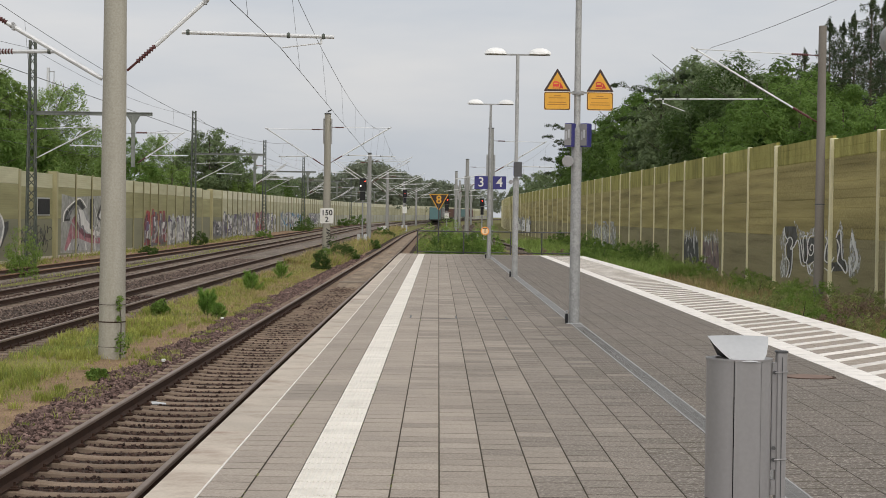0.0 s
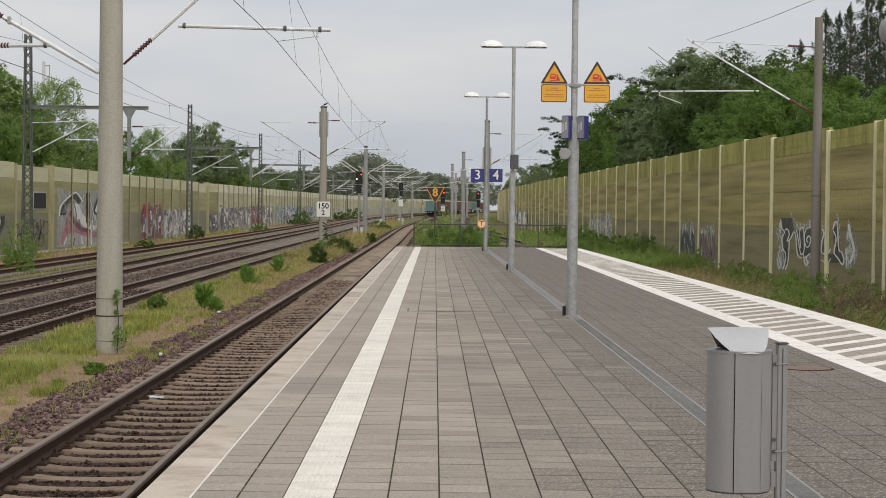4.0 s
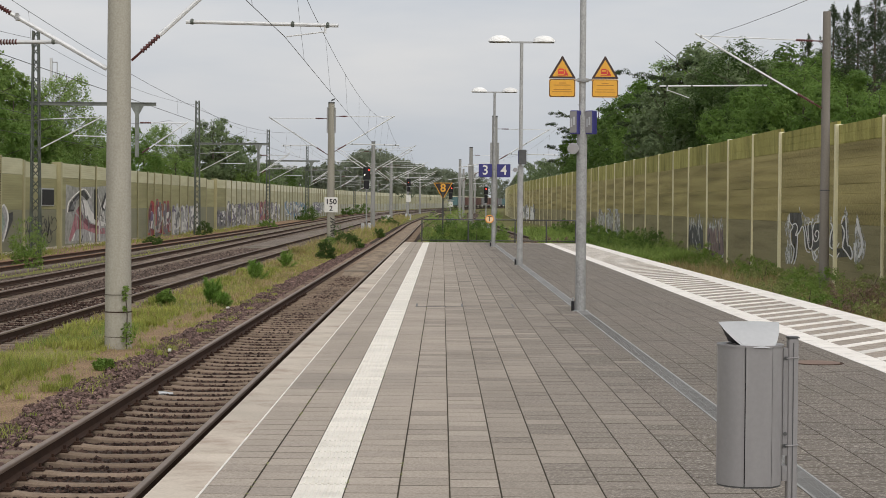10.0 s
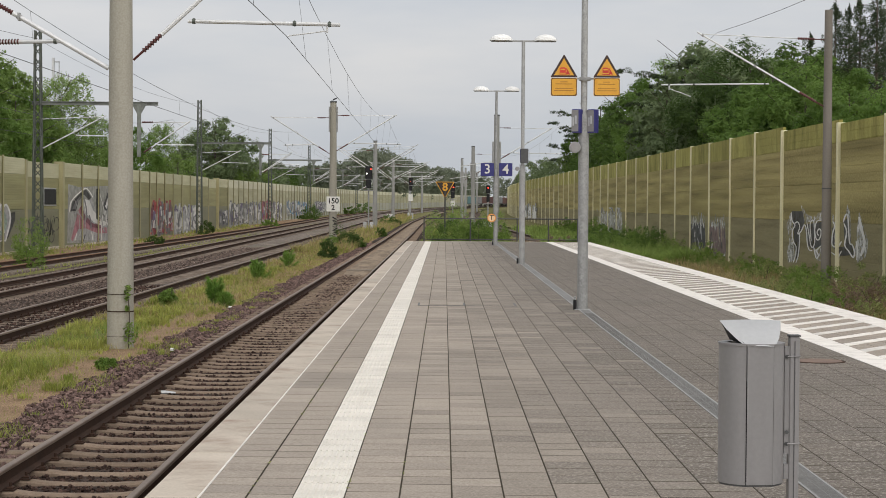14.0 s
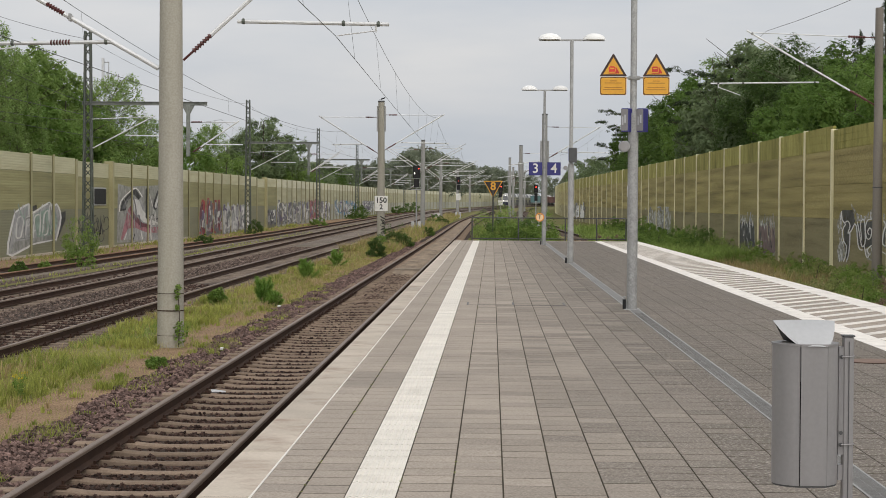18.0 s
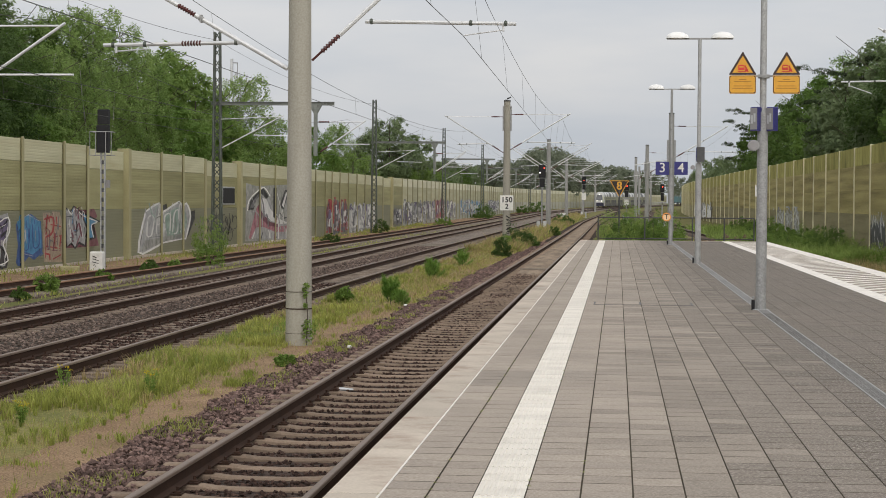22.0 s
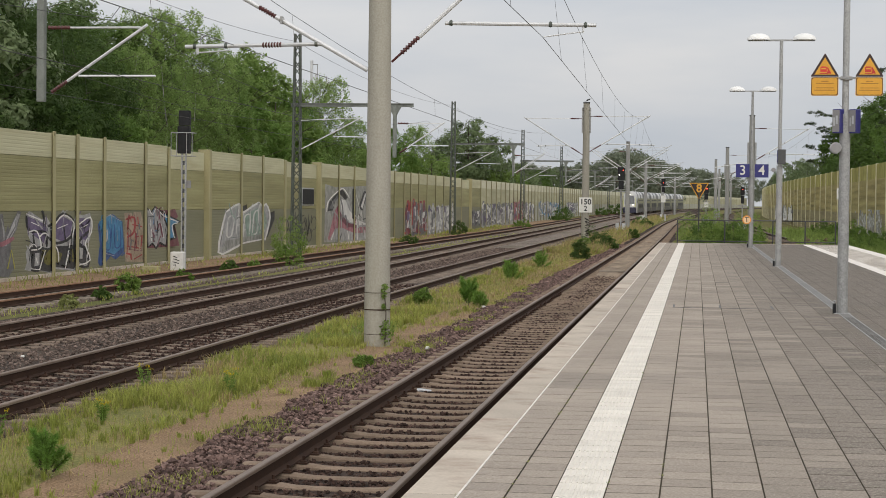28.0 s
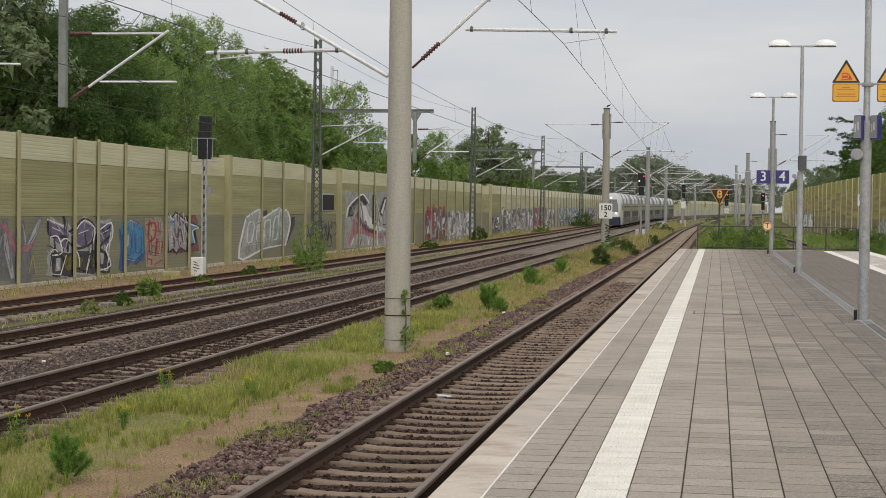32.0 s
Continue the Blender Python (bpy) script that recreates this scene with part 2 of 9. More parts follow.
SLAB_DARK = surface("paving_slab_dark", (0.178, 0.151, 0.125), (0.273, 0.234, 0.196), 0.85, 0.6, 50, spread=0.05, grain=1.6, fleck=((0.44, 0.395, 0.34), 0.7, 48), dist=0.003, bump=0.4, island=True, stain=((0.15, 0.13, 0.105), 0.5, 0.35), spec=0.3)
SLAB_ROUGH = surface("rough_dark_slab", (0.124, 0.105, 0.087), (0.195, 0.166, 0.14), 0.85, 0.6, 45, spread=0.05, grain=1.8, fleck=((0.44, 0.40, 0.345), 0.8, 38), dist=0.003, bump=0.5, island=True, stain=((0.13, 0.115, 0.085), 0.5, 0.35), spec=0.3)
JOINT = surface("joint_dirt", (0.04, 0.032, 0.022), (0.075, 0.062, 0.038), 0.95, 2, 60, bump=0.3, spec=0.15)
EDGE = surface("edge_concrete", (0.43, 0.373, 0.304), (0.588, 0.514, 0.43), 0.8, 1.3, 40, stain=((0.27, 0.185, 0.14), 0.85, 1.9), bump=0.25, dist=0.004, spec=0.3)
TACTILE = surface("tactile_white", (0.71, 0.665, 0.59), (0.86, 0.815, 0.735), 0.75, 2, 60, stain=((0.42, 0.38, 0.31), 0.4, 2.5), bump=0.2, dist=0.003, spread=0.05)
LINE = surface("line_paint", (0.74, 0.69, 0.63), (0.88, 0.84, 0.78), 0.7, 3, 70, stain=((0.33, 0.3, 0.26), 0.55, 4.0), bump=0.15, dist=0.002)
ZINC = surface("galvanised_steel", (0.27, 0.272, 0.268), (0.43, 0.435, 0.43), 0.6, 6, 35, grain=0.9, metal=0.2, bump=0.05, dist=0.002, stain=((0.22, 0.21, 0.19), 0.35, 3))
DARKSTEEL = surface("dark_steel", (0.06, 0.062, 0.065), (0.10, 0.10, 0.10), 0.55, 4, 40, metal=0.3, bump=0.1)
LATTICE = surface("weathered_green_steel", (0.07, 0.085, 0.07), (0.135, 0.15, 0.13), 0.65, 3, 25, metal=0.2, bump=0.1, stain=((0.12, 0.07, 0.04), 0.4, 4))
DRABSTEEL = surface("grey_green_steel", (0.155, 0.17, 0.15), (0.25, 0.265, 0.24), 0.65, 3, 25, metal=0.15, bump=0.1)
RAILTOP = surface("rail_running_face", (0.18, 0.13, 0.10), (0.29, 0.225, 0.18), 0.5, 2, 30, metal=0.2, bump=0.05, spec=0.3)
RUSTTOP = surface("unused_rail_rust", (0.22, 0.115, 0.062), (0.34, 0.195, 0.115), 0.75, 3, 40, metal=0.1, bump=0.1)
RAILRUST = surface("rail_rust", (0.0384, 0.0216, 0.0156), (0.0744, 0.0432, 0.03), 0.85, 3, 50, metal=0.1, bump=0.2, spec=0.15)
SLEEPER = surface("sleeper_concrete", (0.184, 0.135, 0.0986), (0.32, 0.243, 0.183), 0.9, 3, 45, bump=0.4, dist=0.006, stain=((0.08, 0.056, 0.04), 0.7, 3), spread=0.18, spec=0.15)
SLEEPER_PALE = surface("pale_sleeper_concrete", (0.192, 0.16, 0.128), (0.32, 0.276, 0.228), 0.9, 3, 45, bump=0.4, dist=0.006, stain=((0.11, 0.08, 0.06), 0.7, 3), spread=0.18, spec=0.15)
SLEEPER_MAIN = surface("grimy_sleeper_concrete", (0.133, 0.101, 0.077), (0.28, 0.22, 0.174), 0.9, 3, 45, bump=0.4, dist=0.006, stain=((0.06, 0.042, 0.03), 0.7, 3), spread=0.18, spec=0.15)
SLEEPER_FAR = surface("sleeper_concrete_run", (0.204, 0.15, 0.109), (0.355, 0.268, 0.202), 0.9, 3, 45, bump=0.4, dist=0.006, stain=((0.08, 0.056, 0.04), 0.7, 3), spread=0.18, island=True, spec=0.15)
SLEEPER_MAIN_FAR = surface("grimy_sleeper_run", (0.127, 0.0989, 0.0782), (0.253, 0.205, 0.167), 0.9, 3, 45, bump=0.4, dist=0.006, spread=0.18, island=True, spec=0.15)
GREYSTONE = surface("worn_ballast_stone", (0.0749, 0.0556, 0.0471), (0.219, 0.166, 0.139), 0.9, 8, 60, bump=0.3, spread=0.55, island=True, spec=0.15)
PEBBLE = surface("sand_pebble", (0.22, 0.16, 0.11), (0.38, 0.29, 0.21), 0.9, 8, 60, bump=0.2, spread=0.3, island=True, spec=0.15)
GRIMESTONE = surface("grimy_ballast_stone", (0.03, 0.0185, 0.0145), (0.105, 0.066, 0.053), 0.9, 8, 60, bump=0.3, spread=0.58, island=True, spec=0.15)
STONE = surface("ballast_stone", (0.066, 0.043, 0.037), (0.235, 0.157, 0.135), 0.9, 8, 60, bump=0.3, spread=0.58, island=True, spec=0.15)
BALLAST = surface("ballast_bed", (0.0472, 0.0335, 0.0273), (0.152, 0.11, 0.0894), 0.95, 1.0, 15, grain=2.0, bump=1.0, dist=0.05, stain=((0.10, 0.10, 0.055), 0.35, 0.5), spec=0.15)
SOIL = surface("sandy_soil", (0.175, 0.115, 0.066), (0.36, 0.245, 0.155), 0.95, 1.6, 34, grain=1.5, bump=0.7, dist=0.025, stain=((0.12, 0.105, 0.045), 0.75, 0.8), spec=0.15)
BALLAST_DARK = surface("dark_track_ballast", (0.022, 0.015, 0.012), (0.088, 0.062, 0.05), 0.95, 1.0, 15, grain=2.0, bump=1.0, dist=0.05, stain=((0.075, 0.07, 0.042), 0.3, 0.5), spec=0.15)
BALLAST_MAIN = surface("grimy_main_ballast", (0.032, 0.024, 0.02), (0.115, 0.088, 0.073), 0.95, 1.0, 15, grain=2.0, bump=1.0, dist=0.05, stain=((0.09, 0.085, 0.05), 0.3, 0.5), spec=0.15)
# weeds are the green stain; the paler stone has distance haze in its colour
BALLAST_WEEDY = surface("hazed_weedy_ballast", (0.133, 0.109, 0.0907), (0.351, 0.291, 0.248), 0.95, 1.0, 20, grain=1.2, bump=1.0, dist=0.05, stain=((0.13, 0.135, 0.06), 0.6, 0.3), spec=0.15)
SILT = surface("silted_sand", (0.19, 0.145, 0.105), (0.43, 0.335, 0.245), 0.95, 1.1, 24, streak=(2.2, 0.35, 1), grain=1.0, bump=0.6, dist=0.02, stain=((0.10, 0.085, 0.055), 0.7, 0.8), spec=0.15)
MEADOW = surface("meadow", (0.105, 0.115, 0.035), (0.2, 0.175, 0.07), 0.95, 0.15, 6, bump=0.6, dist=0.05, stain=((0.25, 0.19, 0.10), 0.5, 0.3), spec=0.15)
CONCRETE = surface("mast_concrete", (0.285, 0.268, 0.222), (0.385, 0.365, 0.308), 0.85, 0.8, 30, streak=(3, 3, 0.35), bump=0.2, dist=0.004, grain=0.8, stain=((0.22, 0.20, 0.15), 0.45, 1.1), spec=0.3)
GREYMAST = surface("grey_mast_concrete", (0.24, 0.24, 0.228), (0.34, 0.338, 0.322), 0.85, 0.8, 30, streak=(3, 3, 0.35), bump=0.2, dist=0.004, grain=0.8, spec=0.3)
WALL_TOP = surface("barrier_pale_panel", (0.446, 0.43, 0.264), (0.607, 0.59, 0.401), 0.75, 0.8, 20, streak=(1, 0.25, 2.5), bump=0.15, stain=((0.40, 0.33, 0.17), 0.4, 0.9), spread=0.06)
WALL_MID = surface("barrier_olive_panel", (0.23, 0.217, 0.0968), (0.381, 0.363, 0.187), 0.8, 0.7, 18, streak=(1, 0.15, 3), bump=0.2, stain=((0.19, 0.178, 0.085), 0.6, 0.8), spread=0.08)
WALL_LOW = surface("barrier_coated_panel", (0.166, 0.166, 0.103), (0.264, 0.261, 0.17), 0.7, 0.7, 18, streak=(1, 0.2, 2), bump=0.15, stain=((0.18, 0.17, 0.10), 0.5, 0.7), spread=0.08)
# the same three panel coats farther off, haze put in as paler colour
WALL_TOP_FAR = surface("hazed_pale_panel", (0.53, 0.513, 0.365), (0.684, 0.666, 0.507), 0.75, 0.8, 20, streak=(1, 0.25, 2.5), bump=0.15, spread=0.06)
WALL_MID_FAR = surface("hazed_olive_panel", (0.359, 0.342, 0.209), (0.516, 0.498, 0.334), 0.8, 0.7, 18, streak=(1, 0.15, 3), bump=0.2, spread=0.08)
WALL_LOW_FAR = surface("hazed_base_panel", (0.327, 0.327, 0.262), (0.484, 0.477, 0.405), 0.7, 0.7, 18, streak=(1, 0.2, 2), bump=0.15, stain=((0.20, 0.195, 0.14), 0.5, 0.7), spread=0.12)
WALL_POST = surface("barrier_post", (0.301, 0.272, 0.139), (0.423, 0.389, 0.223), 0.65, 1.2, 20, streak=(2, 2, 0.4), bump=0.1, stain=((0.27, 0.23, 0.12), 0.45, 1.0))
MOSSWALL = surface("mossy_barrier_panel", (0.186, 0.156, 0.0614), (0.549, 0.463, 0.206), 0.85, 0.8, 15, streak=(1, 0.1, 3.6), bump=0.3, stain=((0.15, 0.137, 0.045), 0.6, 1.6), spread=0.035, spec=0.15)
MOSSLOW = surface("mossy_barrier_base", (0.162, 0.142, 0.0747), (0.414, 0.365, 0.209), 0.85, 0.8, 15, streak=(1, 0.14, 2.6), bump=0.2, stain=((0.11, 0.105, 0.05), 0.6, 0.8), spread=0.035, spec=0.15)
PALEPOST = surface("pale_barrier_post", (0.64, 0.60, 0.38), (0.78, 0.73, 0.50), 0.7, 1.2, 20, streak=(2, 2, 0.4), bump=0.1, stain=((0.2, 0.2, 0.09), 0.5, 0.8))
YELLOW = surface("sign_yellow", (0.66, 0.32, 0.022), (0.76, 0.39, 0.04), 0.45, 3, 20, bump=0.0, spread=0.02)
BLACK = surface("black_enamel", (0.012, 0.012, 0.013), (0.026, 0.026, 0.028), 0.6, 5, 30, bump=0.05, spread=0.05, spec=0.25)
WHITE = surface("white_enamel", (0.66, 0.65, 0.61), (0.79, 0.78, 0.74), 0.5, 5, 30, bump=0.03, stain=((0.45, 0.42, 0.36), 0.35, 4), spread=0.03)
RED = surface("sign_red", (0.55, 0.03, 0.02), (0.65, 0.05, 0.03), 0.45, 4, 30, bump=0.0)
NAVY = surface("sign_navy", (0.018, 0.018, 0.13), (0.03, 0.03, 0.18), 0.4, 4, 30, bump=0.0, spread=0.03)
LAMPWHITE = surface("lamp_hood", (0.76, 0.76, 0.74), (0.86, 0.86, 0.84), 0.4, 5, 30, bump=0.0)
INSUL = surface("brown_insulator", (0.075, 0.02, 0.018), (0.13, 0.038, 0.034), 0.4, 5, 30, bump=0.0)
WIRE = surface("wire", (0.045, 0.045, 0.045), (0.09, 0.085, 0.08), 0.6, 5, 30, bump=0.0, metal=0.3)
TUBE = surface("aluminium_tube", (0.60, 0.61, 0.61), (0.74, 0.75, 0.75), 0.45, 5, 30, metal=0.15, bump=0.0)
BARK = surface("bark", (0.05, 0.04, 0.03), (0.13, 0.105, 0.08), 0.9, 3, 20, bump=0.6, dist=0.03, streak=(3, 3, 0.5))
BIRCHBARK = surface("birch_bark", (0.32, 0.31, 0.28), (0.52, 0.5, 0.46), 0.8, 2, 12, bump=0.3, stain=((0.04, 0.035, 0.03), 0.8, 3))


# ---- the plan ----
RAIL_Z = -0.76            # rail tops below the platform
TRACKS = {1: -3.47, 2: -9.33, 3: -13.3, 4: -17.95, 5: 8.65}
LEFT_WALL, RIGHT_WALL = -22.5, 13.6
PLATFORM_END = 86.6


def smooth01(a, b, y):
    t = min(1.0, max(0.0, (y - a) / (b - a)))
    return t * t * (3 - 2 * t)


def rise(y):
    """The line climbs gently beyond the platform."""
    s = min(y, 720) - 150
    return 0.003 * (s + math.sqrt(s * s + 1600)) / 2 - 0.01


def bend(y):
    """The whole line bends to the right far out."""
    return max(0.0, y - 285) ** 2 / 8100


def track_x(k, y):
    x = TRACKS[k] + bend(y)
    if k == 1:
        x += 1.2 * smooth01(210, 330, y) - 4.6 * smooth01(390, 520, y)
    if k == 5:
        x -= 4.0 * smooth01(100, 260, y)
    if k == 3:
        x -= 0.7 * smooth01(60, 140, y)
    return x


def ground_z(x, y):
    z = -1.06 + rise(y)
    if -15 < x < (6 if y > 200 else -1.7):
        z -= 0.14
    if x < LEFT_WALL - 3 or x > RIGHT_WALL + 3:
        z += 0.4
    return z


# ---- ground: one sheet to the horizon ----
def build_ground():
    xs = sorted(set([-2600, -1200, -500, -200, -90, -50, -32, -25.6, -22.5, -20.5, -16, -12, -8.4, -7.4, -6.4, -5.4, -4.8, -1.8, 0, 4, 7.2, 9, 11, 12.5, 13.6, 16.7, 24, 40, 90, 200, 500, 1200, 2600]))
    ys = [-600, -200, -60, -20, 0] + [5 * i for i in range(1, 40)] + [200 + 20 * i for i in range(1, 40)] + [1100, 1500, 2200, 3500]
    g = Geo()
    for y in ys:
        for x in xs:
            b = bend(y) if y < 1000 else bend(1000)
            g.v.append((x + b, y, ground_z(x, min(y, 700)) + 0.05 * noise.noise((x * 0.3, y * 0.3, 0))))
    w = len(xs)
    g.f = [(j * w + i, j * w + i + 1, (j + 1) * w + i + 1, (j + 1) * w + i) for j in range(len(ys) - 1) for i in range(w - 1)]
    ob = part("ground", g, MEADOW, None, "", True)
    tagged(ob, "patchy green and dry grass ground along the railway", "ground", kind="structure")


def strip(name, x0, x1, z, material, y0, y1, label, category, track=None, wob=0.0, step=4.0, ramp=0.0):
    """A long band of ground that follows the line."""
    g = Geo()
    n = int((y1 - y0) / step)
    cols = 7
    for j in range(n + 1):
        y = y0 + (y1 - y0) * j / n
        dx = (track_x(track, y) - TRACKS[track]) if track else bend(y)
        for i in range(cols + 1):
            u = i / cols
            edge = wob * noise.noise((y * 0.45, 3.7 if i == 0 else 9.1, z)) if i in (0, cols) else 0
            drop = -0.12 if i in (0, cols) else 0.0
            g.v.append((x0 + (x1 - x0) * u + dx + edge, y, z + rise(y) + drop - 0.09 * (1 - smooth01(y0, y0 + ramp, y) if ramp else 0) + 0.02 * noise.noise((x0 + u * 3, y * 0.8, 1))))
    w = cols + 1
    g.f = [(j * w + i, j * w + i + 1, (j + 1) * w + i + 1, (j + 1) * w + i) for j in range(n) for i in range(cols)]
    ob = part(name, g, material, None, "", True)
    return tagged(ob, label, category, kind="structure")


TURF = surface("turf", (0.125, 0.135, 0.042), (0.285, 0.25, 0.10), 0.95, 0.8, 22, bump=0.8, dist=0.04, grain=1.0, stain=((0.30, 0.20, 0.12), 0.75, 0.7), spec=0.15)
build_ground()
strip("ballast_bed", -5.5, -1.9, -1.0, BALLAST_DARK, -20, 900, "dark reddish brown crushed stone ballast under the platform track", "ballast", track=1, wob=0.3)
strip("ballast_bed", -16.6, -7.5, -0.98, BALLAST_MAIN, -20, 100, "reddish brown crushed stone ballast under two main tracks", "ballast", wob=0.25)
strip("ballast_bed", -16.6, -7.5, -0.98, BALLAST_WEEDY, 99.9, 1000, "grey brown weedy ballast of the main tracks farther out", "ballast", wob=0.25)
strip("silted_trackbed", -4.12, -2.82, -0.934, SILT, 63, 420, "pale sandy silt covering the sleepers between the rails", "soil", track=1, wob=0.12, ramp=12.0)
strip("ballast_bed", -19.6, -16.4, -0.975, BALLAST_WEEDY, 109.9, 500, "weedy grey ballast of the siding farther out", "ballast", wob=0.3)
strip("ballast_bed", -19.6, -16.4, -0.975, BALLAST, -20, 110, "weedy old ballast under the siding next to the barrier", "ballast", wob=0.3)
strip("ballast_bed", 7.05, 10.4, -0.975, BALLAST, 60, 420, "dark ballast of the track beyond the platform", "ballast", track=5, wob=0.3)
strip("ground_sand", -7.6, -5.3, -1.01, SOIL, -10, 160, "bare sandy soil with sparse grass between the tracks", "soil", wob=0.35, step=1.5)
strip("ground_turf", -8.3, -6.2, -0.996, TURF, -10, 200, "dull yellow green turf beside the main track", "turf", wob=0.4, step=1.2)
strip("ground_sand", -22.4, -19.4, -0.90, SOIL, 20, 260, "sandy path along the foot of the noise barrier", "soil", wob=0.2)


# ---- tracks ----
RAIL_FORM = [(-0.075, -0.172), (0.075, -0.172), (0.075, -0.158), (0.012, -0.138), (0.010, -0.052), (0.036, -0.038), (0.036, -0.010), (0.028, 0.0), (-0.028, 0.0), (-0.036, -0.010), (-0.036, -0.038), (-0.010, -0.052), (-0.012, -0.138), (-0.075, -0.158)]


def rail_mesh(k, side, ys, faces_of, material):
    g = Geo()
    for y in ys:
        x = track_x(k, y) + side * 0.7535
        for p in RAIL_FORM:
            g.v.append((x + p[0], y, RAIL_Z + rise(y) + p[1]))
    n = len(RAIL_FORM)
    for j in range(len(ys) - 1):
        for i in faces_of:
            g.f.append((j * n + i, j * n + (i + 1) % n, (j + 1) * n + (i + 1) % n, (j + 1) * n + i))
    return g.mesh("rail", material, False)


def sleeper_geo():
    """A concrete sleeper, thick at the rail seats and waisted in the middle."""
    g = Geo()
    secs = [(-1.30, 0.08, -0.03), (-1.27, 0.09, 0.0), (-0.9, 0.095, 0.0), (-0.6, 0.09, 0.0), (-0.42, 0.078, -0.02), (-0.2, 0.072, -0.028), (0.2, 0.072, -0.028), (0.42, 0.078, -0.02), (0.6, 0.09, 0.0), (0.9, 0.095, 0.0), (1.27, 0.09, 0.0), (1.30, 0.08, -0.03)]
    for x, hw, dz in secs:
        g.v += [(x, -hw - 0.02, -0.16), (x, -hw, dz - 0.02), (x, -hw + 0.025, dz), (x, hw - 0.025, dz), (x, hw, dz - 0.02), (x, hw + 0.02, -0.16)]
    for k in range(len(secs) - 1):
        g.f += [(6 * k + i, 6 * k + i + 1, 6 * k + i + 7, 6 * k + i + 6) for i in range(5)]
    g.f += [(0, 1, 2, 3, 4, 5), tuple(range(len(g.v) - 1, len(g.v) - 7, -1))]
    return g


def clip_geo():
    """Ribbed plate, bolts and clips of both rails of one sleeper."""
    g = Geo()
    for s in (-1, 1):
        x = s * 0.7535
        g.box(x - 0.17, -0.075, -0.005, x + 0.17, 0.075, 0.012)
        for q in (-1, 1):
            g.box(x + q * 0.12 - 0.035, -0.045, 0.0, x + q * 0.12 + 0.035, 0.045, 0.032, 0.01)
            g.tube([(x + q * 0.12, 0, 0.03), (x + q * 0.12, 0, 0.07)], 0.016, 6)
    return g


def many(name, geo, places, material):
    """One mesh with a copy of geo at each place (x, y, z, turn, scale)."""
    v0 = np.array(geo.v)
    vs, fs = [], []
    for i, (x, y, z, turn, sc) in enumerate(places):
        c, s = math.cos(turn) * sc, math.sin(turn) * sc
        vs.append(np.stack([v0[:, 0] * c - v0[:, 1] * s + x, v0[:, 0] * s + v0[:, 1] * c + y, v0[:, 2] * sc + z], 1))
        n = i * len(v0)
        fs.extend([tuple(a + n for a in f) for f in geo.f])
    me = bpy.data.meshes.new(name)
    me.from_pydata(np.concatenate(vs).tolist(), [], fs)
    me.materials.append(material)
    return me


def build_track(k, y0, y1, near0, near1, clips_to, label, gap=0.667):
    tr = thing("railway_track", (0, 0, 0), label, "railway track", "tracks of the station", "structure")
    ys = [y0] + [y for y in range(int(y0) + 5, int(y1), 5)] + [y1]
    for side in (-1, 1):
        rl = part("rail", rail_mesh(k, side, ys, [0, 1, 2, 3, 4, 9, 10, 11, 12, 13], RAILRUST), RAILRUST, tr, "rusty brown rail")
        top = RUSTTOP if k == 4 else RAILTOP
        part("running_face", rail_mesh(k, side, ys, [5, 6, 7, 8], top), top, rl, "worn rail head" if k != 4 else "rusty unused rail head")
    rnd = random.Random(k)
    sl = sleeper_geo()
    mat = SLEEPER_PALE if k == 4 else SLEEPER if k == 1 else SLEEPER_MAIN
    run = SLEEPER_PALE if k == 4 else SLEEPER_FAR if k == 1 else SLEEPER_MAIN_FAR
    me = sl.mesh("sleeper", mat)
    far, clips, far_simple = [], [], []
    y = y0
    while y < min(y1, 330):
        z = RAIL_Z - 0.178 + rise(y) + rnd.uniform(-0.008, 0.004)
        pos = (track_x(k, y) + rnd.uniform(-0.02, 0.02), y + rnd.uniform(-0.02, 0.02), z)
        turn = rnd.uniform(-0.012, 0.012)
        if y > max(near1, 120):
            far_simple.append((*pos, turn, 1))
        elif near0 <= y <= near1:
            ob = part("sleeper", me, mat, tr)
            ob.location, ob.rotation_euler = pos, (0, 0, turn)
        else:
            far.append((*pos, turn, 1))
        if y <= clips_to and y > 8:
            clips.append((pos[0], pos[1], RAIL_Z - 0.176 + rise(y), turn, 1))
        y += gap
    tagged(part("sleeper_run", many("sleeper_run", sl, far, run), run, tr), kind="stuff")
    plain = Geo().prism([(-0.14, -0.16), (0.14, -0.16), (0.1, 0.0), (-0.1, 0.0)], -1.3, 1.3, "x")
    tagged(part("sleeper_run", many("sleeper_run", plain, far_simple, run), run, tr), kind="stuff")
    if clips:
        tagged(part("rail_fastenings", many("rail_fastenings", clip_geo(), clips, RAILRUST), RAILRUST, tr, "dark rusty rail clips"), kind="stuff")


build_track(1, -10.21, 1000, 11, 75, 55, "single track with rusty rails on concrete sleepers beside the platform")
build_track(2, -10, 1000, 19, 60, 50, "main track with brown rails on concrete sleepers in ballast")
build_track(3, -10, 1400, 27, 60, 45, "second main track with dark rails on concrete sleepers")
build_track(4, 10, 400, 38, 60, 40, "little used siding track with rusty rails beside the barrier")
build_track(5, 40, 560, 80, 86, 0, "track on the far side of the platform, rails converging beyond it")


# ---- platform ----
DRAINEDGE = surface("drain_edge_steel", (0.33, 0.325, 0.315), (0.43, 0.425, 0.41), 0.5, 3, 60, metal=0.2, bump=0.1)
DRAIN = surface("drain_steel", (0.175, 0.172, 0.165), (0.25, 0.245, 0.235), 0.7, 3, 60, metal=0.2, bump=0.2, grain=0.9)

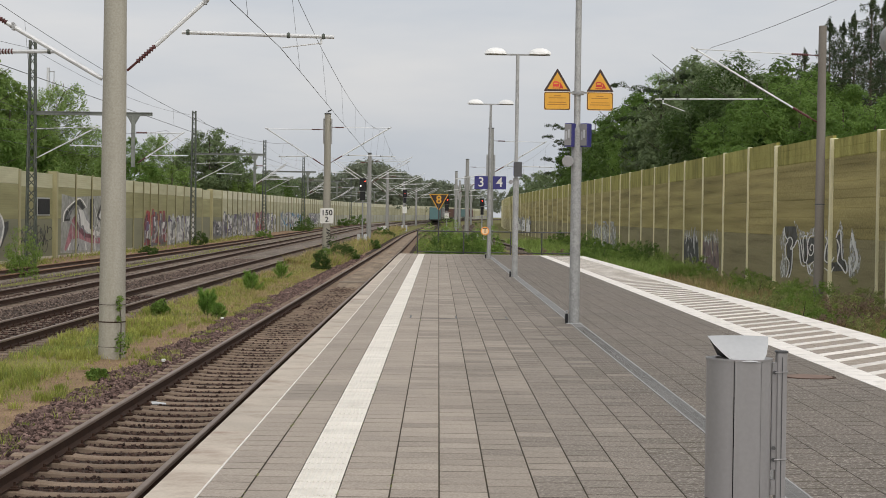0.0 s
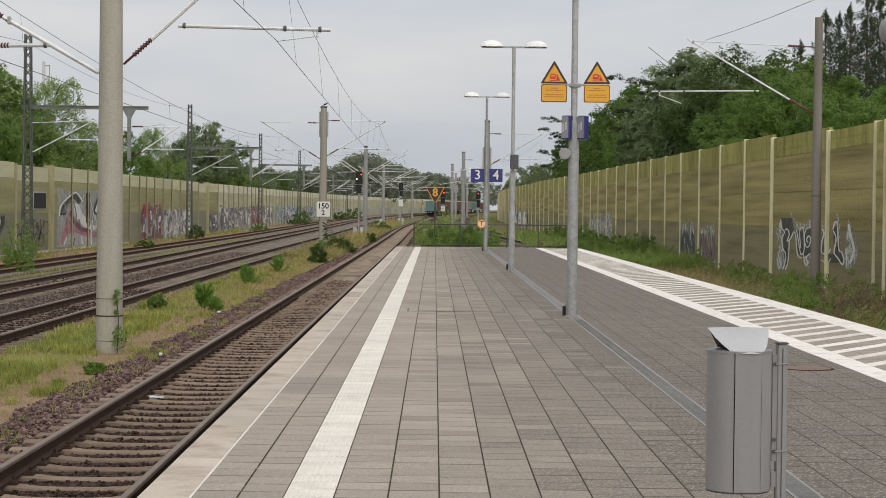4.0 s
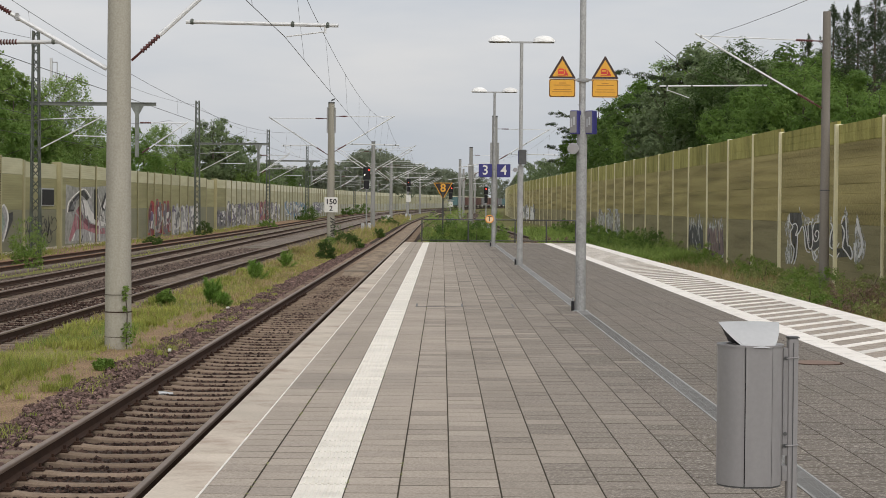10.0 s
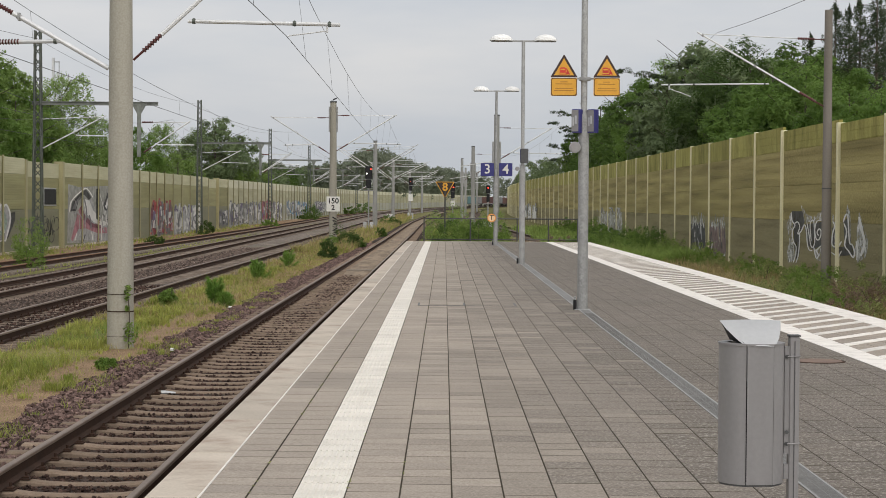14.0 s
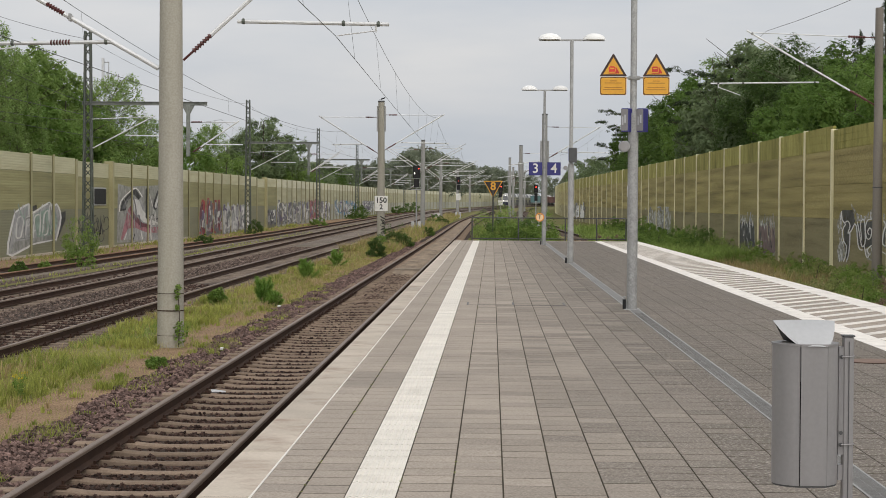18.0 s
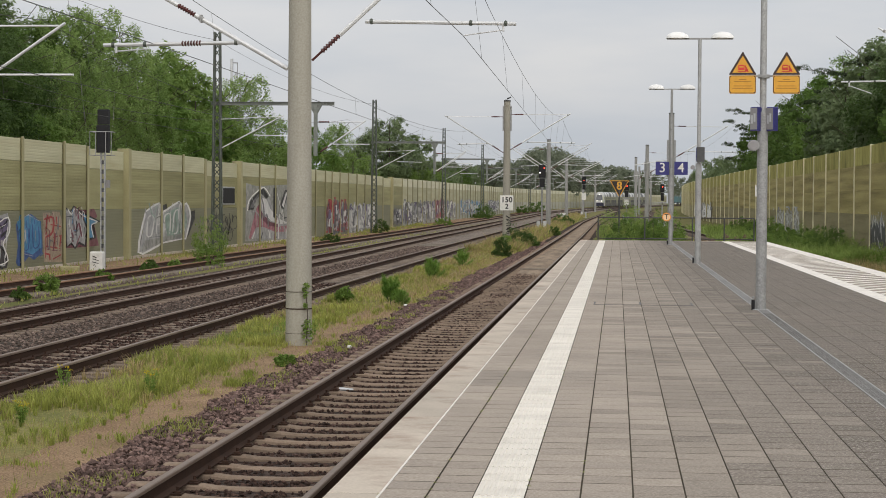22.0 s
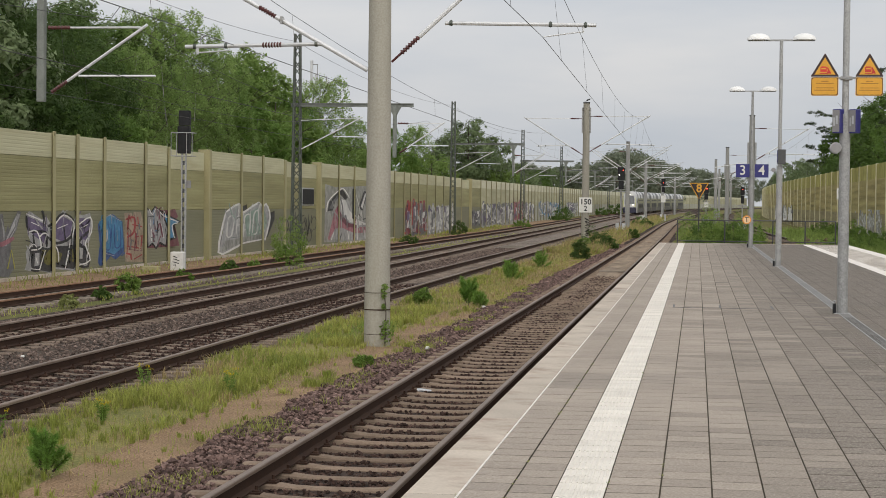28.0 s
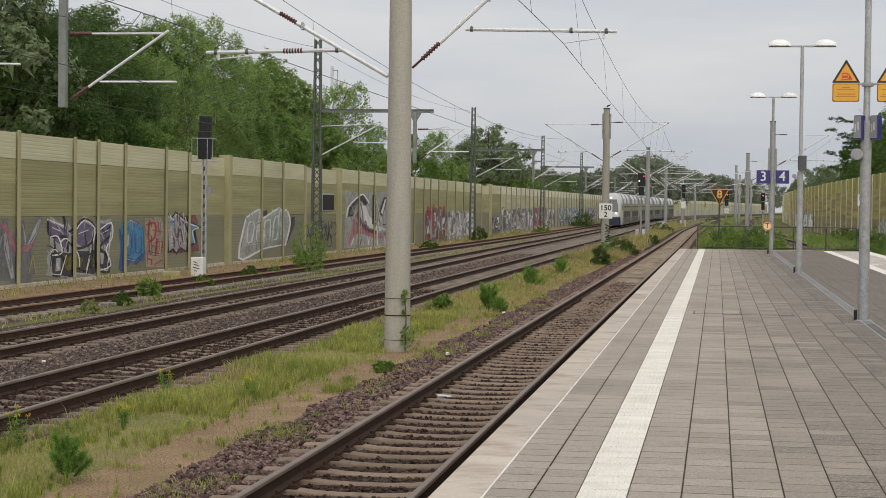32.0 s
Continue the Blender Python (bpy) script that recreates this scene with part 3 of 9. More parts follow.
SLOT = surface("slot_shade", (0.10, 0.095, 0.085), (0.16, 0.15, 0.135), 0.9, 3, 40, bump=0)


def build_platform():
    pf = thing("platform", (0, 0, 0), "long island railway platform paved with grey concrete slabs", "platform", kind="structure")
    g = Geo()
    g.box(-1.78, -25, -1.2, 6.98, PLATFORM_END, -0.0015)
    part("platform_bed", g, JOINT, pf, "dark joint bed under the slabs")
    g = Geo()
    g.box(-1.74, -25, -1.2, -1.70, PLATFORM_END - 0.02, -0.14)
    part("platform_wall", g, EDGE, pf, "stained concrete edge wall")
    rnd = random.Random(5)
    # edge kerb blocks
    kb = Geo()
    kb.box(0, 0, -0.16, 0.322, 1.99, 0.0, 0.004)
    km = kb.mesh("edge_block", EDGE)
    for x in (-1.82, 6.70):
        y = -25
        while y + 2 <= PLATFORM_END + 0.5:
            ob = part("edge_block", km, EDGE, pf)
            ob.location = (x, y, rnd.uniform(0.0, 0.002))
            y += 2.0
    # thin white safety line and its broad neighbours
    g = Geo()
    g.box(-1.497, -25, -0.03, -1.483, PLATFORM_END - 0.1, 0.003)
    part("safety_line", g, LINE, pf, "thin white safety line")
    tac = Geo()
    tac.box(0, 0, -0.03, 0.306, 0.291, 0.002)
    for i in range(7):
        x = 0.022 + i * 0.0402
        tac.prism([(x, 0.002), (x + 0.02, 0.002), (x + 0.016, 0.007), (x + 0.004, 0.007)], 0.008, 0.284)
    tm = tac.mesh("tactile_plate", TACTILE)
    far = []
    y = -25
    while y < PLATFORM_END - 0.4:
        if 9.5 < y < 60:
            ob = part("tactile_plate", tm, TACTILE, pf)
            ob.location = (-0.912, y, rnd.uniform(-0.0015, 0.0015))
        else:
            far.append((-0.912, y, 0, 0, 1))
        y += 0.3
    tagged(part("tactile_run", many("tactile_run", tac, far, TACTILE), TACTILE, pf, "white ribbed guiding strip"), kind="stuff")
    # the slabs: long columns with open joints
    cols = [(-1.482, -1.208), (-1.195, -0.920), (-0.598, -0.270)] + [(-0.259 + 0.3222 * i, -0.259 + 0.3222 * i + 0.3118) for i in range(8)]
    cols += [(2.506, 2.696)] + [(2.706 + 0.3222 * i, 2.706 + 0.3222 * i + 0.3118) for i in range(6)] + [(4.639, 4.856)] + [(5.215 + 0.327 * i, 5.215 + 0.327 * i + 0.32) for i in range(4)]
    cache, runs = {}, [Geo(), Geo(), Geo(), Geo()]
    for ci, (x0, x1) in enumerate(cols):
        w = round(x1 - x0, 4)
        y = -24.5 + rnd.uniform(0, 0.3)
        while y < PLATFORM_END - 0.35:
            long = 0.302
            # tone tier by place across the platform, a little scattered
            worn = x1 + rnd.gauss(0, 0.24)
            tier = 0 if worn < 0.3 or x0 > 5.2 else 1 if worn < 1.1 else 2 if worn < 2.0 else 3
            run, slab_mat = runs[tier], (SLAB, SLAB_MID, SLAB_DARK, SLAB_ROUGH)[tier]
            z = rnd.uniform(0.0, 0.001)
            if 9.8 < y < 14.2 and ci < 19:
                key = (w, tier)
                if key not in cache:
                    sg = Geo()
                    sg.box(0, 0, -0.03, w, long, 0.0, 0.001)
                    cache[key] = sg.mesh("slab", slab_mat)
                ob = part("slab", cache[key], slab_mat, pf)
                ob.location = (x0, y, z)
            else:
                n = len(run.v)
                x1b, y1b = x1, y + long
                run.v += [(x0, y, z - 0.03), (x1b, y, z - 0.03), (x1b, y1b, z - 0.03), (x0, y1b, z - 0.03), (x0, y, z), (x1b, y, z), (x1b, y1b, z), (x0, y1b, z)]
                run.f += [(n + 4, n + 5, n + 6, n + 7), (n, n + 1, n + 5, n + 4), (n + 1, n + 2, n + 6, n + 5), (n + 2, n + 3, n + 7, n + 6), (n + 3, n, n + 4, n + 7)]
            y += long + rnd.choice((0.013, 0.017, 0.021, 0.024))
    for run, mt in zip(runs, (SLAB_FAR, SLAB_MID, SLAB_DARK, SLAB_ROUGH)):
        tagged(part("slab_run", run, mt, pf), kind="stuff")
    # broad white lines on both sides of the hatched zone, and the hatching
    g = Geo()
    g.box(4.862, -25, -0.03, 5.21, PLATFORM_END - 0.1, 0.004)
    part("inner_line", g, LINE, pf, "broad worn white line")
    g = Geo()
    g.box(6.525, -25, -0.03, 6.99, PLATFORM_END - 0.1, 0.004)
    part("outer_line", g, LINE, pf, "broad worn white line along the edge")
    st = Geo()
    st.add([(5.21, 0, 0), (6.525, 1.9, 0), (6.525, 2.22, 0), (5.21, 0.32, 0), (5.21, 0, 0.006), (6.525, 1.9, 0.006), (6.525, 2.22, 0.006), (5.21, 0.32, 0.006)], [(4, 5, 6, 7), (0, 1, 5, 4), (2, 3, 7, 6)])
    sm = st.mesh("hatch_stripe", LINE)
    y = 25.22 - 0.96 * 38
    while y < PLATFORM_END - 3:
        ob = part("hatch_stripe", sm, LINE, pf)
        ob.location = (0, y, 0)
        y += 0.96
    # end kerb
    g = Geo()
    g.box(-1.5, PLATFORM_END - 0.14, -0.2, 6.69, PLATFORM_END, 0.012, 0.01)
    part("end_kerb", g, EDGE, pf, "pale concrete end kerb")
    # drain channel
    dr = thing("drain_channel", (0, 0, 0), "narrow slotted steel drain channel set into the paving", "drain", kind="structure")
    g = Geo()
    g.box(2.322, -25, -0.033, 2.496, PLATFORM_END - 0.2, -0.006)
    part("channel_bed", g, DRAIN, dr)
    for x in (2.314, 2.486):
        g = Geo()
        g.box(x, -25, -0.03, x + 0.016, PLATFORM_END - 0.2, 0.003)
        part("edge_bar", g, DRAINEDGE, dr, "bright steel edge")
    gm = Geo()
    gm.box(2.334, 0, -0.02, 2.484, 0.985, 0.0008)
    mesh = gm.mesh("grating", DRAIN)
    # bars on top of the grating, the shade inside open slots as their colour
    slot = Geo()
    for j in range(32):
        for i in range(2):
            slot.box(2.341 + i * 0.07, 0.012 + j * 0.0305, -0.01, 2.341 + i * 0.07 + 0.064, 0.012 + j * 0.0305 + 0.006, 0.0016)
    smesh = slot.mesh("slots", SLOT)
    y = -12.0
    while y < PLATFORM_END - 1.2:
        ob = part("grating", mesh, DRAIN, dr)
        ob.location = (0, y, 0)
        if -4 < y < 30:
            part("slots", smesh, SLOT, ob, "dark drain slots")
        y += 1.0


build_platform()


# ---- noise barriers ----
def ribbed(g, x, y0, y1, z0, z1, face, pitch=0.125, depth=0.004, thick=0.12, dx=0.0, dz=0.0, groove=0.0):
    """A panel with level ribs, or planks with narrow open joints; face is +1 when it looks to the right."""
    prof = []
    n = max(1, int(round((z1 - z0) / pitch)))
    h = (z1 - z0) / n
    for i in range(n):
        a = z0 + i * h
        if groove:
            prof += [(x - face * groove, a), (x - face * groove, a + 0.022), (x, a + 0.026), (x + face * depth, a + h - 0.004)]
            continue
        prof += [(x, a + 0.008), (x + face * depth, a + h * 0.25), (x + face * depth, a + h * 0.75), (x, a + h - 0.004)]
    prof = [(x - face * thick, z0)] + prof + [(x - face * thick, z1)]
    n = len(prof)
    v0 = len(g.v)
    g.v += [(p[0], y0, p[1]) for p in prof] + [(p[0] + dx, y1, p[1] + dz) for p in prof]
    g.f += [(v0 + i, v0 + (i + 1) % n, v0 + n + (i + 1) % n, v0 + n + i) for i in range(n)]
    g.f += [tuple(v0 + i for i in range(n)), tuple(v0 + n + i for i in range(n - 1, -1, -1))]
    return g


LEFT_POSTS = [26, 31, 36, 41, 46, 51, 55.9, 61.1, 63.55, 66.6, 71.8, 75.1, 81.8, 87.6, 92.1, 97.3, 106.8, 112.3, 117.5, 122.6, 128, 133.5, 138, 141.3, 145.4, 150, 155, 160, 165, 172.5, 180.3, 188]
LEFT_POSTS += [188 + 4.9 * i for i in range(1, 44)] + [398.7 + 9.8 * i for i in range(1, 52)]
WIDE_LEFT = {81.8, 97.3, 106.8, 172.5, 180.3}


def build_left_wall():
    wl_ = thing("noise_barrier", (0, 0, 0), "long pale yellow noise barrier with ribbed panels and graffiti", "noise barrier", kind="structure")
    for k, y in enumerate(LEFT_POSTS[:-1]):
        y1 = LEFT_POSTS[k + 1]
        recess = y in (75.1, 97.3, 172.5)
        x = LEFT_WALL + bend(y) - (0.2 if recess else 0.0)
        zb, zt = (-0.95 if y < 130 else -1.35) + rise(y), 4.08 + 0.9 * max(0, rise(y))
        if recess:
            zt -= 0.1
        z1, z2 = 1.35 + rise(y) * 0.6, zt - 0.86
        w = 0.22 if y in WIDE_LEFT else 0.06
        w1 = 0.22 if y1 in WIDE_LEFT else 0.06
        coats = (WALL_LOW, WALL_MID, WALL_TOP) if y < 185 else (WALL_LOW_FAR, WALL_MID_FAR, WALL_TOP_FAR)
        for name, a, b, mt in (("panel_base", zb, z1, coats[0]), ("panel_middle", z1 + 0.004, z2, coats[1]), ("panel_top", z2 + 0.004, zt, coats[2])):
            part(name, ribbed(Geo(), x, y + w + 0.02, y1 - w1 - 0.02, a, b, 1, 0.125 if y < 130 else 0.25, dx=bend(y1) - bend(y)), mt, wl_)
        g = Geo()
        xp = LEFT_WALL + bend(y)
        if y in WIDE_LEFT:
            g.box(xp - 0.5, y - w, -1.1 + rise(y), xp + 0.06, y + w, zt + 0.05, 0.012)
        else:
            # a steel column: web between the panel ends, and a flange standing off their faces
            g.box(xp - 0.25, y - 0.02, -1.1 + rise(y), xp + 0.06, y + 0.02, zt + 0.02)
            g.box(xp + 0.06, y - 0.14, -1.1 + rise(y), xp + 0.085, y + 0.14, zt + 0.06, 0.008)
        post = part("barrier_post", g, WALL_POST, wl_)
        if y not in WIDE_LEFT and y < 130:
            part("post_cap", Geo().tube([(xp + 0.03, y, zt - 0.01), (xp + 0.10, y, zt - 0.01)], 0.085, 12), WALL_POST, post)
        if y < 130:
            g = Geo()
            g.box(x - 0.2, y + w, -1.1 + rise(y), x + 0.06, y1 - w1, zb + 0.12, 0.01)
            part("plinth", g, EDGE, wl_)
    return wl_


MOSSTOP = surface("mossy_barrier_top", (0.235, 0.215, 0.058), (0.50, 0.46, 0.16), 0.85, 0.9, 15, streak=(1, 1.1, 0.5), bump=0.25, stain=((0.10, 0.105, 0.022), 0.7, 1.4), spread=0.08, spec=0.15)
RIGHT_POSTS = [(24, 4.6), (31, 4.6), (37, 4.6), (43.5, 4.62), (50, 4.65), (54.5, 4.67), (55.8, 4.67), (62.4, 4.82), (72.8, 5.0), (79.3, 5.0), (86.1, 5.0), (92.9, 5.05), (99.9, 5.06), (106.6, 5.08), (113.8, 5.1), (121.0, 5.12), (128.5, 5.14), (135.3, 5.16), (142.9, 5.18), (150.3, 5.2), (157.6, 5.22)] + [(157.6 + 7.35 * i, min(5.3, 5.22 + 0.02 * i)) for i in range(1, 50)]
STRONG = (62.4, 72.8)

# how far the stronger posts stand out of the barrier
PROUD = {54.5: 0.08, 55.8: 0.08, 62.4: 0.11, 72.8: 0.1}


def build_right_wall():
    wr = thing("noise_barrier", (0, 0, 0), "tall mossy olive brown noise barrier with pale posts and graffiti", "noise barrier", kind="structure")
    for k, (y, zt) in enumerate(RIGHT_POSTS[:-1]):
        y1 = RIGHT_POSTS[k + 1][0]
        x = RIGHT_WALL + bend(y) - 1.2 * smooth01(150, 300, y)
        zt = zt + rise(y) * 0.3
        zb = -1.3 + rise(y)
        wide = y in STRONG
        w = 0.1 if wide else 0.06
        levels = [zb, 1.25 + rise(y) * 0.6, 2.6, 4.0, zt - 0.02]
        for i in range(4):
            part("panel_base" if i == 0 else "panel", ribbed(Geo(), x, y + w + 0.025, y1 - (0.115 if y1 in STRONG else 0.05) - 0.02, levels[i], levels[i + 1] - 0.004, -1, 0.3 if y < 130 else 0.6, 0.003, groove=0.007, dx=bend(y1) - bend(y) - 1.2 * (smooth01(150, 300, y1) - smooth01(150, 300, y))), MOSSLOW if i == 0 else MOSSTOP if i == 3 else MOSSWALL, wr)
        g = Geo()
        g.box(x - PROUD.get(y, 0.075), y - w, -1.15 + rise(y), x + 0.2, y + w, min(zt, RIGHT_POSTS[max(0, k - 1)][1] + rise(y) * 0.3) + 0.012, 0.012)
        part("barrier_post", g, PALEPOST, wr)
    return wr


left_barrier = build_left_wall()
right_barrier = build_right_wall()


# ---- overhead line masts ----
def insulator(g, a, b, r=0.045, n=7):
    """Ribbed insulator between two points, one turned body."""
    a, b = Vector(a), Vector(b)
    d = (b - a).normalized()
    u = d.cross(Vector((0, 1, 0)) if abs(d.y) < 0.9 else Vector((1, 0, 0))).normalized()
    w = d.cross(u)
    prof = [(0.0, 0.5)]
    for i in range(n):
        prof += [((i + 0.15) / n, 0.55), ((i + 0.3) / n, 1.0), ((i + 0.6) / n, 0.85), ((i + 0.85) / n, 0.55)]
    prof.append((1.0, 0.5))
    n0, seg = len(g.v), 8
    for t, q in prof:
        p = a.lerp(b, t)
        g.v += [tuple(p + (u * math.cos(2 * math.pi * j / seg) + w * math.sin(2 * math.pi * j / seg)) * (r * q)) for j in range(seg)]
    m = len(prof)
    g.f += [(n0 + i * seg + j, n0 + i * seg + (j + 1) % seg, n0 + (i + 1) * seg + (j + 1) % seg, n0 + (i + 1) * seg + j) for i in range(m - 1) for j in range(seg)]
    g.f += [tuple(n0 + j for j in range(seg)), tuple(n0 + (m - 1) * seg + j for j in range(seg - 1, -1, -1))]


def cantilever(parent, root, side, low, top, apex_out, apex_z, reg, steady, r=0.03, ins_at=(0.07, 0.2), twin=0.0):
    """Slanting bracket tube, top tie, registration tube with steady arm. Places are relative to the mast's foot.
    side: +1 to the right; low, top: heights on the mast; reg: (from, to, height); steady: (x, z) of the contact wire."""
    br, tie, rg = Geo(), Geo(), Geo()
    a, b = Vector((root * side, 0, low)), Vector((apex_out * side, 0, apex_z))
    d = (b - a)
    br.tube([a + d * ins_at[1], b + d * 0.03], r, 8)
    if ins_at[0] > 0.1:
        br.tube([a, a + d * ins_at[0]], r, 8)
    bracket = part("bracket_tube", br, TUBE, parent, "grey slanting bracket tube", True)
    for f in (0.56, 0.985):
        cg = Geo().tube([a + d * f - d.normalized() * 0.035, a + d * f + d.normalized() * 0.035], r * 1.25, 10)
        cg.box(-0.02, -r * 1.5, -r * 1.6, 0.02, r * 1.5, r * 1.6, 0.0, Matrix.Translation(a + d * f))
        part("clamp", cg, ZINC, bracket, "grey tube clamp")
    ins = Geo()
    insulator(ins, a + d * ins_at[0], a + d * ins_at[1], 0.055)
    if ins_at[0] < 0.1:
        ins.tube([a, a + d * ins_at[0]], 0.025, 6)
    part("insulator", ins, INSUL, bracket, "brown ribbed insulator", True)
    t0 = Vector((root * side, 0, top))
    e = b - t0
    tie.tube([t0 + e * 0.22, b], r * 0.6, 6)
    tieo = part("top_tie", tie, TUBE, parent, "", True)
    ins = Geo()
    insulator(ins, t0 + e * 0.08, t0 + e * 0.22, 0.05)
    ins.tube([t0, t0 + e * 0.08], 0.02, 6)
    part("insulator", ins, INSUL, tieo, "brown ribbed insulator", True)
    rg.tube([(reg[0] * side, 0, reg[2]), (reg[1] * side, 0, reg[2] - 0.05)], r * 0.85, 8)
    rg.tube([(reg[1] * side - 0.25 * side, 0, reg[2] - 0.04), (reg[1] * side - 0.25 * side, 0, reg[2] - 0.2)], 0.025, 6)
    rg.tube([(reg[1] * side - 0.25 * side, 0, reg[2] - 0.17), (steady[0] * side, 0, steady[1])], 0.014, 6)
    arm = part("registration_arm", rg, TUBE, parent, "", True)
    for f in (0.04, 0.7, 0.93):
        cx = (reg[0] + (reg[1] - reg[0]) * f) * side
        cg = Geo().tube([(cx - 0.03, 0, reg[2] - 0.05 * f), (cx + 0.03, 0, reg[2] - 0.05 * f)], r * 1.1, 10)
        cg.box(cx - 0.012, -r * 0.6, reg[2] - 0.05 * f - r * 1.15, cx + 0.012, r * 0.6, reg[2] - 0.05 * f + r * 1.3)
        part("clamp", cg, LATTICE, arm, "small dark tube clamp")
    if twin:
        tw = Geo()
        off = Vector((0, twin, 0.35))
        tw.tube([a, a + off, b + off + d * 0.1], r * 0.9, 8)
        tw.tube([t0, t0 + Vector((0, twin, 0.2)), b + off], r * 0.5, 6)
        tw.tube([a + off + d * 0.35, a + off + d * 0.35 + Vector((side * 2.4, 0, 0.0))], r * 0.8, 6)
        part("twin_bracket", tw, TUBE, parent, "second grey bracket of the pair", True)


def concrete_mast(at, height, r0=0.26, r1=0.2, label="tapered round concrete mast carrying overhead line brackets", material=None):
    m = thing("catenary_mast", at, label, "catenary mast", "overhead line masts")
    g = Geo()
    g.tube([(0, 0, -0.4 + (height + 0.4) * i / 6) for i in range(7)], r0, 24, r1)
    part("shaft", g, material or CONCRETE, m, "", True)
    g = Geo()
    g.tube([(0, 0, height - 0.03), (0, 0, height + 0.05)], r1 + 0.02, 20)
    part("cap", g, DARKSTEEL, m, "dark metal cap", True)
    return m


def mast_bands(m, r, zs):
    for z, thick in zs:
        g = Geo()
        g.tube([(0, 0, z - thick), (0, 0, z + thick)], r, 24)
        part("steel_band", g, RAILRUST, m, "thin rusty steel band", True)


# masts between the platform track and the main tracks
MASTS_MID = [(-6.22, 34.8, 8.4), (-7.08, 115, 8.2), (-7.2, 188, 8.2), (-7.6, 268, 8.2), (-6.6, 345, 8.2), (-5.2, 420, 8.2)]


def build_mid_masts():
    for k, (x, y, h) in enumerate(MASTS_MID):
        z0 = -0.98 + rise(y)
        m = concrete_mast((x, y, z0), h - z0 + rise(y) * 0.5, material=CONCRETE if k < 2 else GREYMAST)
        b = -z0 + rise(y) * 0.7
        x1, x2 = track_x(1, y) - x, x - track_x(2, y)
        if k == 0:
            mast_bands(m, 0.260, ((0.2, 0.004), (0.68, 0.011), (1.01, 0.005)))
            cantilever(m, 0.24, 1, 4.52 + b, 7.3 + b, 2.9, 6.95 + b, (1.28, 4.2, 5.27 + b), (3.2, 5.0 + b), 0.045)
            cantilever(m, 0.24, -1, 4.36 + b, 7.3 + b, 3.3, 6.1 + b, (1.15, 3.9, 4.87 + b), (3.0, 4.75 + b), 0.045, (0.6, 0.71))
            ins = Geo()
            insulator(ins, (-1.95, 0, 4.86 + b), (-2.35, 0, 4.85 + b), 0.06)
            part("insulator", ins, INSUL, m, "brown ribbed insulator", True)
        else:
            cantilever(m, 0.2, 1, 5.1 + b, 7.35 + b, x1 + 0.3, 7.35 + b, (1.2, x1 + 0.7, 5.6 + b), (x1, 5.1 + b), 0.04, twin=1.8 if k > 1 else 0.0)
            cantilever(m, 0.2, -1, 4.9 + b, 7.2 + b, x2 + 1.6, 7.2 + b, (1.2, x2 + 0.9, 5.5 + b), (x2, 4.9 + b), 0.04, twin=-1.8 if k > 1 else 0.0)
            if k == 1:
                for s in (-1, 1):
                    part("fitting_rail", Geo().box(s * 0.24 - 0.045, -0.1, 6.3 + b, s * 0.24 + 0.045, 0.1, 7.9 + b, 0.01), ZINC, m, "grey steel fitting rail")


build_mid_masts()


def lattice_mast(at, height, w0=0.46, w1=0.26, name="lattice_mast"):
    m = thing(name, at, "grey green riveted steel lattice mast beside the barrier", "lattice mast", "overhead line masts")
    for sx in (-1, 1):
        for sy in (-1, 1):
            g = Geo()
            g.tube([(sx * w0 / 2, sy * w0 / 2, -0.3), (sx * w1 / 2, sy * w1 / 2, height)], 0.045, 4)
            part("corner_angle", g, LATTICE, m)
    n = int(height / 0.42)
    for face in range(4):
        for i in range(n):
            z0, z1 = i * height / n, (i + 1) * height / n
            a0, a1 = (w0 + (w1 - w0) * z0 / height) / 2, (w0 + (w1 - w0) * z1 / height) / 2
            s = 1 if i % 2 else -1
            p, q = (s * a0, a0, z0), (-s * a1, a1, z1)
            rot = Matrix.Rotation(face * math.pi / 2, 4, "Z")
            part("lacing_bar", Geo().tube([rot @ Vector(p), rot @ Vector(q)], 0.025, 4, caps=False), LATTICE, m)
    return m


